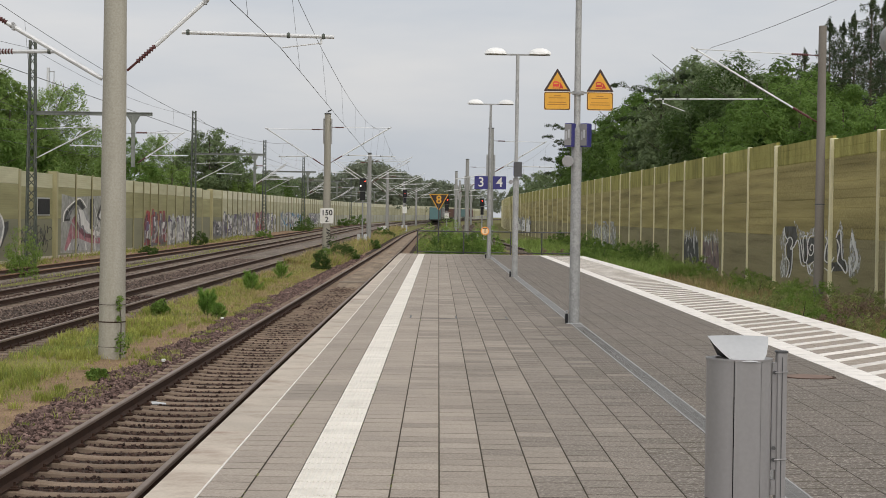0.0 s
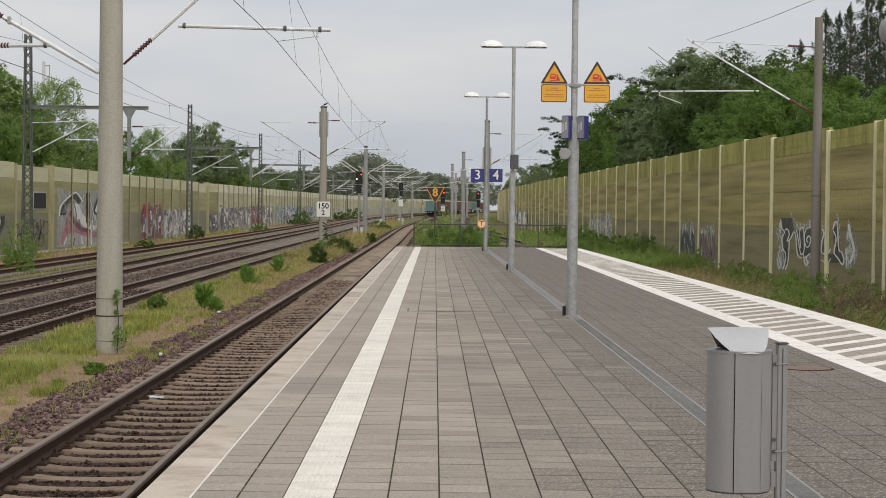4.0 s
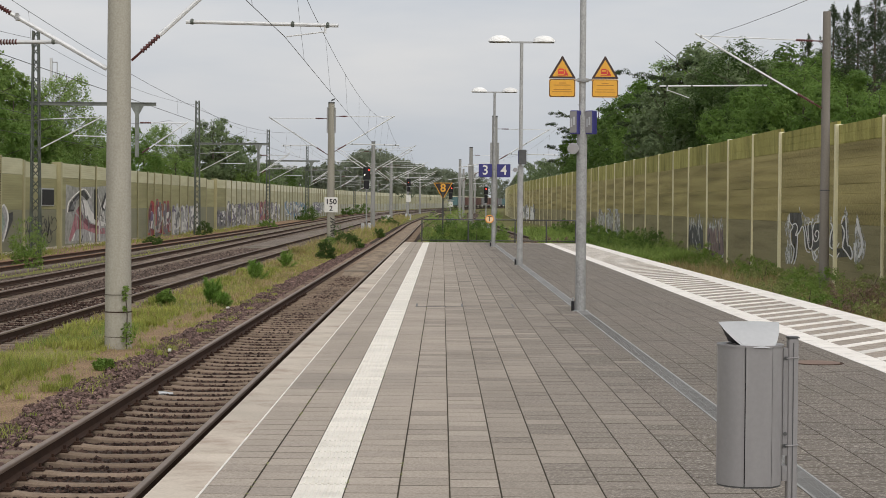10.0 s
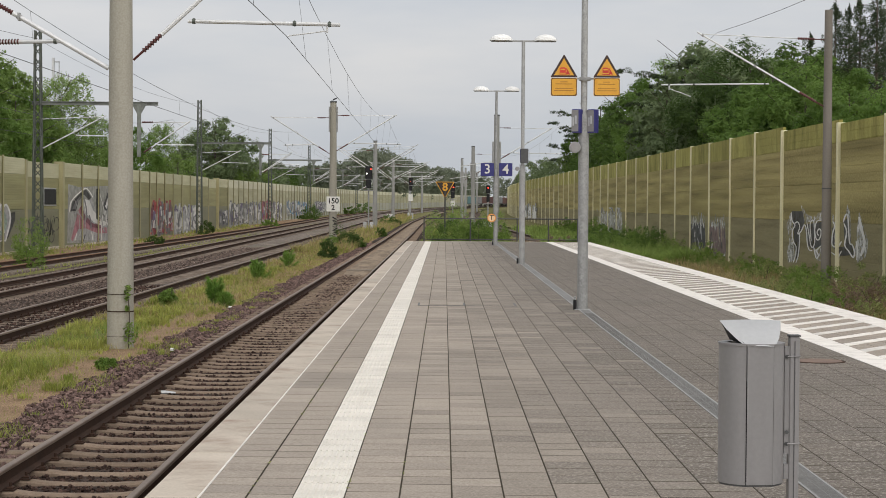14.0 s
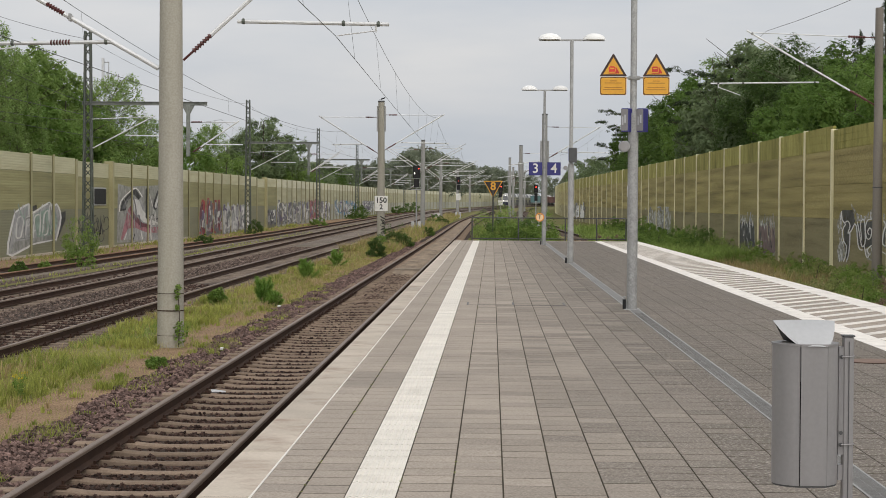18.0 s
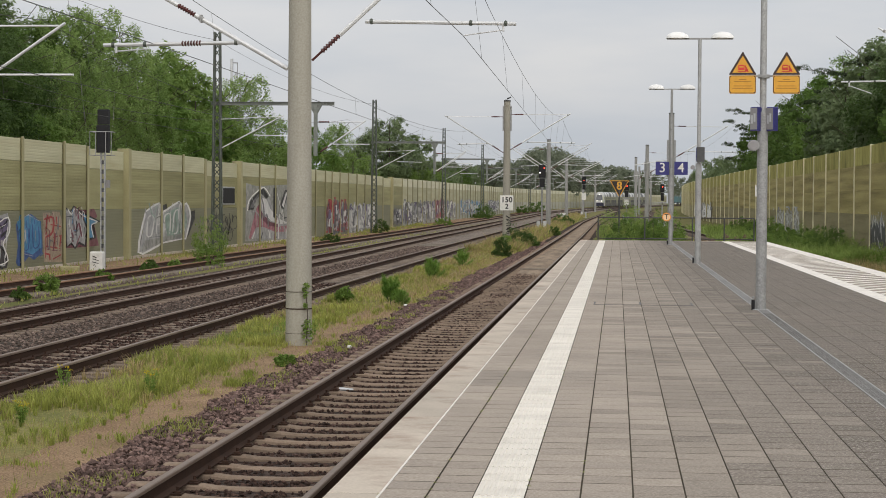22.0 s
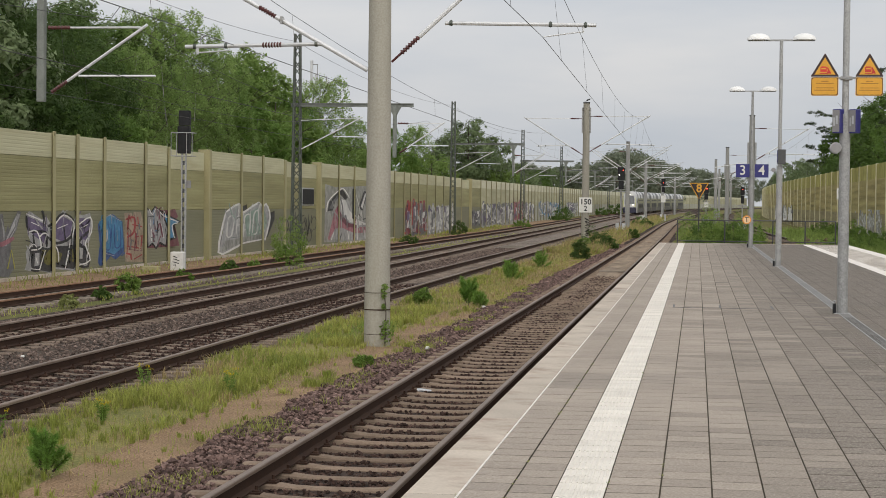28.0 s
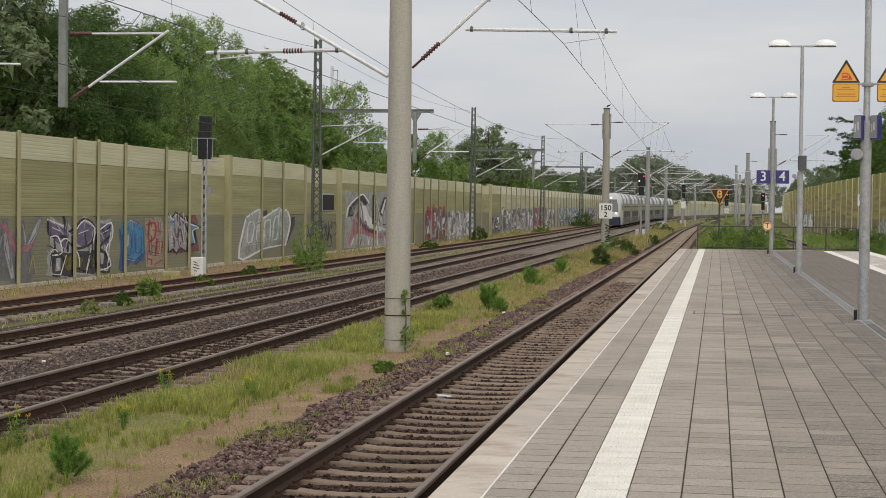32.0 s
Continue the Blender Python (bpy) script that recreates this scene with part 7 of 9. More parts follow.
def broadleaf(name, label, h, spread, seed, leaf, boughs=26, clumps=30, per=30, size=0.082, low=0.16, group="trees behind the barriers", inner=3600):
    """A crown of rounded boughs set round the trunk, each a dome of leafy clumps, with shade between them."""
    t = thing(name, (0, 0, 0), label, "tree", group)
    g, lg, ends = limbs(h, spread, seed, BARK, 0.018 * h + 0.03, low + 0.06, 10)
    tr = part("trunk", g, BARK, t, "", True)
    part("branchwork", lg, BARK, tr, "", True)
    r = random.Random(seed)
    cs, rs, outs, core, core_r = [], [], [], [], []
    mid = Vector((0, 0, h * (0.5 + low * 0.35)))
    tall = h * 0.5 * (1 - low * 0.6)
    for k in range(boughs):
        # even spread of directions, with jitter
        q = 1 - 2 * (k + 0.5) / boughs
        a = k * 2.39996 + r.uniform(-0.3, 0.3)
        flat = math.sqrt(1 - q * q)
        d = Vector((flat * math.cos(a), flat * math.sin(a), q))
        reach = r.uniform(0.5, 0.8) if q > -0.5 else r.uniform(0.35, 0.6)
        taper = 1.0 if q < 0.3 else 1.0 - 0.25 * (q - 0.3)
        c = mid + Vector((d.x * spread * reach * taper, d.y * spread * reach * taper, d.z * tall * reach))
        rr = spread * r.uniform(0.24, 0.38)
        core += [c, c + d * rr * 0.3]
        core_r += [rr * 0.7, rr * 0.5]
        for i in range(clumps):
            o = (Vector((r.gauss(0, 1), r.gauss(0, 1), r.gauss(0.35, 1))).normalized() + d * 0.75).normalized()
            p = c + o * rr * r.uniform(0.72, 1.05)
            p.z = max(low * h * 0.7, p.z)
            cs.append(p)
            rs.append(rr * r.uniform(0.16, 0.32))
            outs.append(o)
    part("crown", leaf_mesh("crown", cs, rs, per, size, leaf, seed, 0.85, 0.0, outs), leaf, t)
    per_core = max(6, inner // len(core))
    part("inner_crown", leaf_mesh("inner_crown", core, core_r, per_core, size * 2.2, leaf, seed + 50), leaf, t)
    return t


def birch(h, seed, label="slender light green birch with a pale trunk", twigs=135, per=30):
    """Steep limbs that bow over into long hanging twigs of fine leaves."""
    t = thing("birch_tree", (0, 0, 0), label, "tree", "trees behind the barriers")
    r = random.Random(seed)
    g, lg, ends = limbs(h, h * 0.2, seed, BIRCHBARK, 0.011 * h, 0.2, 14, 0.9, 0.25)
    tr = part("trunk", g, BIRCHBARK, t, "white flecked trunk", True)
    cs, rs = [], []
    for k in range(twigs):
        f = (k + r.random()) / twigs
        z = h * (0.14 + 0.84 * f)
        wide = h * 0.19 * math.sin(math.pi * min(1.0, 0.12 + 0.88 * (1.03 - z / h))) ** 0.75 + 0.08
        a = k * 2.39996 + r.uniform(-0.4, 0.4)
        q = wide * r.uniform(0.35, 1.0)
        tip = Vector((q * math.cos(a), q * math.sin(a), z))
        hang = r.uniform(0.5, 1.5) * (0.5 + 0.5 * (1 - f))
        lg.tube([(0.15 * tip.x, 0.15 * tip.y, z - 0.5), tip, tip + Vector((0.1 * math.cos(a), 0.1 * math.sin(a), -hang))], 0.012, 4, 0.004, caps=False)
        for i in range(7):
            u = i / 6
            if u < 0.4:
                p = Vector((0.3 * tip.x, 0.3 * tip.y, z - 0.3)).lerp(tip, u / 0.4)
            else:
                p = tip + Vector((0.15 * math.cos(a) * u, 0.15 * math.sin(a) * u, -hang * (u - 0.4) / 0.6))
            cs.append(p + Vector((r.gauss(0, 0.07), r.gauss(0, 0.07), 0)))
            rs.append(r.uniform(0.14, 0.27))
    part("branchwork", lg, BARK, tr, "", True)
    part("crown", leaf_mesh("crown", cs, rs, per, 0.06, LEAF_BIRCH, seed, 1.2, 0.12), LEAF_BIRCH, t)
    return t


def conifer(name, h, seed, label, pine=False):
    t = thing(name, (0, 0, 0), label, "tree", "trees behind the barriers")
    r = random.Random(seed)
    if pine:
        g, lg, ends = limbs(h, h * 0.3, seed, BARK, 0.014 * h, 0.5, 12, 0.2, 0.3)
        cs, rs = [], []
        for e in ends:
            for k in range(9):
                q = r.uniform(0, 1) ** 0.5 * 0.95
                a = r.uniform(0, 6.28)
                cs.append((e.x + q * math.cos(a), e.y + q * math.sin(a), e.z + 0.22 - 0.2 * q + r.gauss(0, 0.07)))
                rs.append(r.uniform(0.2, 0.42))
        slim, size, per, flat = 0.5, 0.12, 44, 0.45
    else:
        g, lg, ends = limbs(h, 0.4, seed, BARK, 0.014 * h, 0.1, 3)
        cs, rs = [], []
        for k in range(170):
            z = h * (0.08 + 0.91 * ((k + r.random()) / 170) ** 1.1)
            a = k * 2.39996 + r.uniform(-0.5, 0.5)
            ln = (h * 0.30 * (1.0 - z / h) ** 0.75 + 0.12) * r.uniform(0.35, 1.15)
            if z > 0.72 * h and r.random() < 0.3:
                continue
            root, out = Vector((0, 0, z)), Vector((math.cos(a), math.sin(a), 0))
            # boughs sag, then sweep up at their tips
            bough = [root, root + out * ln * 0.45 - Vector((0, 0, 0.10 * ln)), root + out * ln * 0.8 - Vector((0, 0, 0.2 * ln)), root + out * ln - Vector((0, 0, 0.08 * ln))]
            lg.tube(bough, 0.02, 4, 0.006, caps=False)
            for i in range(7):
                u = 0.15 + 0.85 * i / 6
                j = min(2, int(u * 3))
                cs.append(bough[j].lerp(bough[j + 1], u * 3 - j) + Vector((r.gauss(0, 0.05), r.gauss(0, 0.05), -0.08 * r.random())))
                rs.append((0.19 - 0.11 * u) * r.uniform(0.7, 1.3) + 0.08 * (1 - z / h))
        for i in range(8):
            cs.append(Vector((0, 0, h * (0.93 + 0.01 * i))))
            rs.append(0.10 - 0.008 * i)
        slim, size, per, flat = 0.4, 0.12, 13, 0.8
    tr = part("trunk", g, BARK, t, "", True)
    part("branchwork", lg, BARK, tr, "", True)
    part("crown", leaf_mesh("crown", cs, rs, per, size, LEAF_PINE, seed, flat, 0.12 if pine else 0.38, slim=slim), LEAF_PINE, t)
    return t


def plant(kinds, spots, seed):
    """First spot of each kind takes the built tree, the others take copies of it."""
    r = random.Random(seed)
    used = {}
    for k, x, y, s in spots:
        z = ground_z(x, y) - 0.05
        if k not in used:
            ob = used[k] = kinds[k]()
            ob.matrix_basis = pose(x, y, z, 0, 0, r.uniform(0, 360))
        else:
            ob = copy_thing(used[k], pose(x, y, z, 0, 0, r.uniform(0, 360)))
        ob.scale = (s * r.uniform(0.92, 1.08), s * r.uniform(0.92, 1.08), s)


TREES = {
    "a": lambda: broadleaf("broadleaf_tree", "dark green broadleaf tree with a dense uneven crown", 11, 4.2, 1, LEAF_DARK),
    "b": lambda: broadleaf("broadleaf_tree", "bright green maple with a rounded leafy crown", 10, 3.6, 2, LEAF_LIGHT, 24),
    "c": lambda: broadleaf("broadleaf_tree", "tall mid green tree with a broad lumpy crown", 13, 4.6, 3, LEAF_MID, 28),
    "d": lambda: broadleaf("broadleaf_tree", "tall dark oak with gaps in its crown", 13, 4.8, 4, LEAF_DARK, 26),
    "e": lambda: birch(11, 5),
    "f": lambda: birch(8.5, 6, "young light green birch with feathery branches", 100),
    "g": lambda: conifer("pine_tree", 14, 7, "dark Scots pine with flat needle clumps", True),
    "h": lambda: conifer("spruce_tree", 15, 8, "dark spruce with drooping branches"),
    "A": lambda: broadleaf("broadleaf_tree", "broadleaf tree farther back in the wood, greyed for haze", 11, 4.2, 11, LEAF_HAZED, 24, 20, 20, 0.15, inner=1600),
    "B": lambda: broadleaf("broadleaf_tree", "light green ash with an airy crown behind the barrier", 10, 3.6, 12, LEAF_YOUNG, 24, 22, 22, 0.12, inner=1600),
    "C": lambda: broadleaf("broadleaf_tree", "mid green broadleaf tree farther back in the wood", 13, 4.6, 13, LEAF_MID, 24, 20, 20, 0.155, inner=1600),
    "D": lambda: broadleaf("broadleaf_tree", "tall tree farther back in the wood, greyed for haze", 13, 4.8, 14, LEAF_HAZED, 24, 20, 20, 0.155, inner=1600),
    "i": lambda: broadleaf("young_tree", "small bright green tree behind the barrier", 6.5, 2.5, 9, LEAF_YOUNG, 20, 22, 28, 0.075, 0.08, inner=1800),
}


SKYLINE = [(-0.2, 0.022), (-0.065, 0.022), (-0.0525, 0.0235), (-0.046, 0.0295), (-0.040, 0.031), (-0.033, 0.0295), (-0.0216, 0.0235), (-0.006, 0.0205), (0.009, 0.018), (0.026, 0.016), (0.2, 0.0145)]


def skyline(bearing):
    """How steeply the tops of the distant wood stand over the platform, by bearing."""
    return float(np.interp(bearing, [p[0] for p in SKYLINE], [p[1] for p in SKYLINE]))


def build_trees():
    r = random.Random(77)
    # trees behind the pale barrier, then the wood behind the mossy one
    plant(TREES, [
        ("D", -28.3, 66, 0.9), ("d", -27.8, 68, 0.88), ("d", -27.6, 71, 0.88), ("a", -26.8, 67, 0.79), ("a", -28.3, 76, 0.99), ("D", -33.3, 92, 1.02), ("c", -29.5, 83, 0.87),
        ("A", -33.3, 98, 1.19), ("C", -30.2, 92, 0.91), ("b", -26.8, 78, 0.77), ("b", -26.5, 70, 0.78), ("e", -28.6, 92, 1.16), ("e", -27.9, 94, 1.18), ("e", -27.4, 97, 1.12),
        ("e", -27, 84, 0.91), ("e", -25.9, 86, 0.87), ("e", -27, 100, 1.03), ("f", -26.6, 93, 1.02), ("B", -30.1, 116, 1.28), ("B", -29.5, 119, 1.2), ("B", -29.1, 122, 1.08),
        ("b", -27, 102, 0.96), ("f", -26.5, 96, 0.98), ("i", -27.1, 108, 1.38), ("i", -27, 114, 1.44), ("i", -26.2, 80, 0.99), ("b", -26.6, 118, 0.91), ("f", -25.6, 122, 1.34),
        ("i", -26.7, 123, 1.23), ("f", -25.8, 134, 1.08), ("i", -26.2, 132, 1.18), ("b", -26.5, 152, 0.89), ("f", -25.3, 162, 1.19), ("i", -26.5, 180, 1.24), ("i", -26.4, 160, 1.19),
        ("D", -29.9, 236, 1.05), ("A", -32.2, 238, 1.09), ("A", -28, 240, 1.06), ("A", -27.8, 262, 0.8), ("D", -27.3, 281, 0.66), ("i", -26.2, 237, 1.14), ("i", -26.3, 256, 1.16),
        ("C", -27.4, 310, 0.64), ("A", -26.7, 338, 0.8), ("g", 16.9, 230, 1.09), ("C", 19.4, 226, 1.18), ("C", 19.6, 196, 1.14), ("C", 19.7, 174, 1.13), ("g", 17.6, 147, 1.09),
        ("b", 20.6, 156, 1.61), ("A", 20.8, 145, 1.43), ("A", 20.1, 128, 1.23), ("a", 20.5, 122, 1.23), ("C", 22.6, 124, 1.06), ("A", 23.3, 120, 1.17), ("b", 19.5, 108, 1.14),
        ("b", 20.1, 101, 1.11), ("a", 19.4, 128, 1.12), ("A", 18.9, 142, 1.05), ("C", 18.6, 172, 0.9), ("A", 18.8, 204, 1.1), ("b", 20.5, 92, 0.96), ("b", 20.7, 86, 0.86),
        ("C", 22.3, 106, 0.91), ("h", 22.7, 113, 0.89), ("h", 23.4, 109, 0.99), ("h", 24.2, 106, 0.99), ("h", 24, 101, 1.02), ("h", 24.1, 97, 0.91), ("h", 24.3, 94, 0.98),
        ("h", 25.8, 116, 1.03), ("h", 27.4, 112, 1.09), ("D", 17.7, 348, 0.83), ("A", 16.9, 288, 0.88), ("D", 16.8, 255, 0.71), ("A", 17.2, 237, 0.83), ("C", 17.1, 213, 0.71)], 4)
    # distant woods on both sides of the bending line
    cs, rs = [], []
    for i in range(230):
        y = 430 + 420 * r.random()
        side = r.random()
        if side < 0.45:
            x = bend(y) - 25 - 40 * r.random() ** 1.6
        elif side < 0.72:
            x = bend(y) + 15 + 60 * r.random() ** 1.5
        else:
            y = r.uniform(880, 1000)
            x = bend(y) + r.uniform(-75, 60)
            if abs(x - bend(y) + 8) < 12:
                continue
        top = 2.3 - rise(600) + y * skyline(x / y) * r.uniform(0.82, 1.0)
        wide = min(5.0, top * r.uniform(0.24, 0.34))
        for k in range(16):
            q = 0.3 + 0.7 * (k + r.random()) / 16
            w = wide * math.sqrt(max(0.05, 1 - ((q - 0.5) / 0.52) ** 2))
            a = k * 2.4
            cs.append((x + w * math.cos(a) * r.uniform(0.2, 1), y + w * math.sin(a) * 0.6, top * q + rise(600) - 0.5))
            rs.append(wide * r.uniform(0.28, 0.5))
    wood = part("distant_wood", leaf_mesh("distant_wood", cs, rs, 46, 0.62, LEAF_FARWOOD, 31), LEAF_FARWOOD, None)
    tagged(wood, "distant wood along the bending line, greyed for haze", "wood", kind="stuff")


build_trees()


def bush(name, label, centre, size, seed, leaf, clumps=40, per=40, leafsize=0.07, category="bush", group=""):
    """A low bush with stems and a ragged leafy body."""
    t = thing(name, centre, label, category, group)
    r = random.Random(seed)
    st = Geo()
    for a in (r.uniform(0, 6.28),):
        st.tube([(0, 0, -0.1), (size[0] * 0.25 * math.cos(a), size[1] * 0.25 * math.sin(a), size[2] * 0.5), (size[0] * 0.4 * math.cos(a), size[1] * 0.4 * math.sin(a), size[2] * 0.9)], 0.018, 5, 0.005)
    part("stem", st, BARK, t)
    cs, rs = [], []
    for k in range(clumps):
        a, q = r.uniform(0, 6.28), math.sqrt(r.random())
        z = size[2] * r.random() ** 0.8 * (1.1 - 0.7 * q * q)
        cs.append((size[0] / 2 * q * math.cos(a), size[1] / 2 * q * math.sin(a), z))
        rs.append(min(size) * r.uniform(0.09, 0.2))
    part("foliage", leaf_mesh("foliage", cs, rs, per, leafsize, leaf, seed, 0.9), leaf, t)
    return t


def young_pine(at, h, seed):
    """A knee-high pine seedling: upright shoots set with long needles."""
    t = thing("pine_seedling", at, "small bright green pine seedling growing beside the track", "seedling", "pine seedlings")
    r = random.Random(seed)
    g = Geo()
    shoots = [((0, 0, -0.05), (0, 0, h))]
    for k in range(18):
        a, z = k * 2.4 + r.uniform(-0.4, 0.4), h * (0.04 + 0.034 * k)
        q = r.uniform(0.3, 0.58) * h * (1.15 - z / h)
        shoots.append(((q * 0.3 * math.cos(a), q * 0.3 * math.sin(a), z), (q * math.cos(a), q * math.sin(a), min(h * 1.02, z + r.uniform(0.24, 0.42) * h))))
    for a, b in shoots:
        g.tube([a, b], 0.012, 5, 0.004)
    part("stem", g, BARK, t)
    rs = np.random.RandomState(seed)
    vs, fs = [], []
    for a, b in shoots:
        a, b = np.array(a), np.array(b)
        n = 300
        u = rs.uniform(0.1, 1.0, n)
        p = a + (b - a) * u[:, None]
        d = rs.normal(size=(n, 3)) + (b - a) / np.linalg.norm(b - a) * 1.1
        d /= np.linalg.norm(d, axis=1)[:, None]
        ln = h * 0.19 * rs.uniform(0.7, 1.2, n)[:, None]
        w = np.cross(d, rs.normal(size=(n, 3)))
        w /= np.linalg.norm(w, axis=1)[:, None]
        k = sum(len(q) for q in vs)
        vs.append(np.stack([p - w * 0.004, p + w * 0.004, p + d * ln], 1).reshape(-1, 3))
        fs.append(np.arange(3 * n).reshape(-1, 3) + k)
    part("needles", arrays_mesh("needles", np.concatenate(vs), np.concatenate(fs), LEAF_SEED), LEAF_SEED, t)


def weed(at, h, seed, bloom=True):
    """A tall weed with leaves up its stems and yellow flower heads."""
    t = thing("ragwort", at, "tall weed with small yellow flower heads", "wild flower", "yellow weeds")
    r = random.Random(seed)
    g = Geo()
    tops = []
    for k in range(4):
        a = k * 1.7 + seed
        e = Vector((0.22 * h * math.cos(a), 0.22 * h * math.sin(a), h * r.uniform(0.75, 1.0)))
        g.tube([(0, 0, -0.04), e * 0.5, e], 0.008, 5, 0.004)
        tops.append(e)
    part("stalk", g, LEAF_BUSH, t)
    cs = [e * f for e in tops for f in (0.3, 0.5, 0.7, 0.85)]
    part("leaves", leaf_mesh("leaves", cs, [0.08 * h + 0.02] * len(cs), 12, 0.024, LEAF_BUSH, seed), LEAF_BUSH, t)
    if bloom:
        part("flower_heads", leaf_mesh("flower_heads", [e + Vector((0, 0, 0.02)) for e in tops], [0.055] * len(tops), 18, 0.013, YELLOWBLOOM, seed, 0.4), YELLOWBLOOM, t)


def build_low_plants():
    g = lambda x, y: -1.0 + rise(y)
    # seedlings and weeds in the grass strip
    for i, (x, y, h) in enumerate(((-6.51, 17.40, 0.43), (-6.15, 48.6, 0.72), (-5.72, 47.6, 0.42), (-6.6, 64, 0.75), (-6.7, 78, 0.7))):
        young_pine((x, y, -0.97), h, 20 + i)
    for i, (x, y, h) in enumerate(((-7.0, 15.2, 0.62), (-7.75, 19.2, 0.5), (-7.85, 25, 0.45), (-6.57, 24.9, 0.4), (-7.3, 21.5, 0.3))):
        weed((x, y, -0.98), h, 40 + i)
    # bushes along the line
    data = [(-6.6, 108, 2.0, 1.4, 0.8, LEAF_BUSH), (-5.9, 91.5, 0.95, 1.0, 0.95, LEAF_DARK), (-7.5, 49, 0.45, 0.45, 0.5, LEAF_BUSH), (-5.65, 30.3, 0.35, 0.5, 0.2, LEAF_BUSH), (-6.1, 111.2, 1.9, 1.8, 1.5, LEAF_DARK), (-5.5, 113, 1.2, 1.4, 0.8, LEAF_MID), (-5.3, 150, 1.1, 1.3, 0.75, LEAF_MID), (-6.5, 215, 2.6, 3, 1.2, LEAF_MID),
            (-17.2, 75, 1.4, 1.2, 1.05, LEAF_BUSH), (-20.1, 87.5, 1.9, 1.8, 1.9, LEAF_BUSH), (-16.9, 52.3, 0.8, 0.7, 0.62, LEAF_BUSH), (-16.6, 49, 0.6, 0.5, 0.3, LEAF_MID), (-16.1, 45, 0.55, 0.5, 0.3, LEAF_BRAMBLE), (-17.4, 60, 0.75, 0.6, 0.4, LEAF_BUSH), (-17.9, 68, 0.7, 0.6, 0.45, LEAF_MID), (-17.7, 71, 0.7, 0.6, 0.4, LEAF_BUSH),
            (-18.7, 117, 1.2, 1.1, 0.55, LEAF_DARK), (-19.6, 149, 1.3, 1.2, 1.25, LEAF_DARK), (-20.4, 128, 1.3, 1.2, 0.4, LEAF_MID), (-20.6, 270, 3, 3, 1.0, LEAF_MID), (-19.1, 258, 2.8, 2.8, 2.3, LEAF_MID), (-16.8, 375, 4.0, 4.0, 2.4, LEAF_MID), (-18.4, 350, 2.4, 2.4, 1.6, LEAF_MID), (-18.7, 195, 2.4, 2.4, 0.9, LEAF_BUSH)]
    for i, (x, y, w, d, h, lf) in enumerate(data):
        bush("bush", "low green bush growing beside the rails" if h < 1.5 else "tall green bush beside the siding", (x, y, g(x, y)), (w, d, h), 60 + i, lf, 56, 50, 0.03 + 0.0002 * y, "bush", "line-side bushes")
    # thicket behind the railing
    r = random.Random(8)
    for i in range(16):
        x, y = -0.3 + 2.9 * (i % 8) / 7 + r.uniform(-0.2, 0.2), 90.5 + 4.5 * (i // 8) + r.uniform(-1, 1)
        bush("bush", "leafy bright green thicket behind the railing", (x, y, -1.0), (1.6, 1.8, 2.25 + r.uniform(-0.4, 0.5)), 90 + i, (LEAF_THICKET, LEAF_MID, LEAF_THICKET, LEAF_BUSH)[i % 4], 56, 54, 0.045, "bush", "thicket at the platform end")
    for i in range(9):
        x, y = 6.6 + 0.7 * i + r.uniform(-0.3, 0.3), 96 + 3.5 * i
        bush("bush", "rank green weeds beyond the platform", (min(x, 12.4), y, -1.0), (2.0, 2.6, 0.8 + 0.3 * r.random()), 120 + i, LEAF_MID if i % 2 else LEAF_BUSH, 50, 54, 0.05, "bush", "weeds beyond the platform")
    for i in range(4):
        bush("deadwood_heap", "heap of brown dead branches beyond the platform", (3.6 + 1.1 * i, 97 + 2 * i, -1.0), (1.6, 1.6, 1.0), 140 + i, DEADLEAF, 26, 30, 0.07, "brush heap", "dead brush")
    # brambles before the mossy barrier
    for i in range(26):
        y = 40 + i * 3.4
        x = 12.4 + r.uniform(-0.7, 0.5) + (0.5 if y > 70 else 0)
        lf = (LEAF_BRAMBLE, LEAF_BUSH, LEAF_THICKET, LEAF_BRAMBLE)[i % 4]
        h = r.uniform(0.6, 1.05) if y < 100 else r.uniform(0.6, 1.6)
        bush("bramble", "tangled dull green brambles before the mossy barrier", (x, y, -1.02), (2.0, 2.8, h), 160 + i, lf, 56, 46, 0.038, "bramble", "brambles along the barrier")
    for i in range(15):
        x, y = 9.2 + 3.3 * r.random(), 38 + 22 * r.random()
        bush("bramble", "dark green and brown brambles close beside the platform", (x, y, -1.02), (1.8, 1.9, r.uniform(0.55, 0.95)), 260 + i, (LEAF_BRAMBLE, LEAF_THICKET, LEAF_BRAMBLE, LEAF_BUSH, DEADLEAF)[i % 5], 60, 50, 0.03, "bramble", "brambles along the barrier")
    for i in range(10):
        y = 104 + i * 9 + r.uniform(-2, 2)
        bush("bush", "dense green weeds along the mossy barrier foot", (12.2 + r.uniform(-0.6, 0.3), y, -1.0 + rise(y)), (2.4, 5.5, r.uniform(0.9, 1.7)), 200 + i, (LEAF_MID, LEAF_BUSH)[i % 2], 60, 52, 0.06, "bush", "weeds along the barrier")
    # ivy on the nearest mast
    iv = thing("ivy", (-6.02, 34.55, -0.95), "green ivy climbing the foot of the concrete mast", "ivy")
    st = Geo()
    st.tube([(0, 0, -0.05), (0.02, -0.02, 0.6), (-0.02, -0.03, 1.1)], 0.012, 5)
    part("stem", st, BARK, iv)
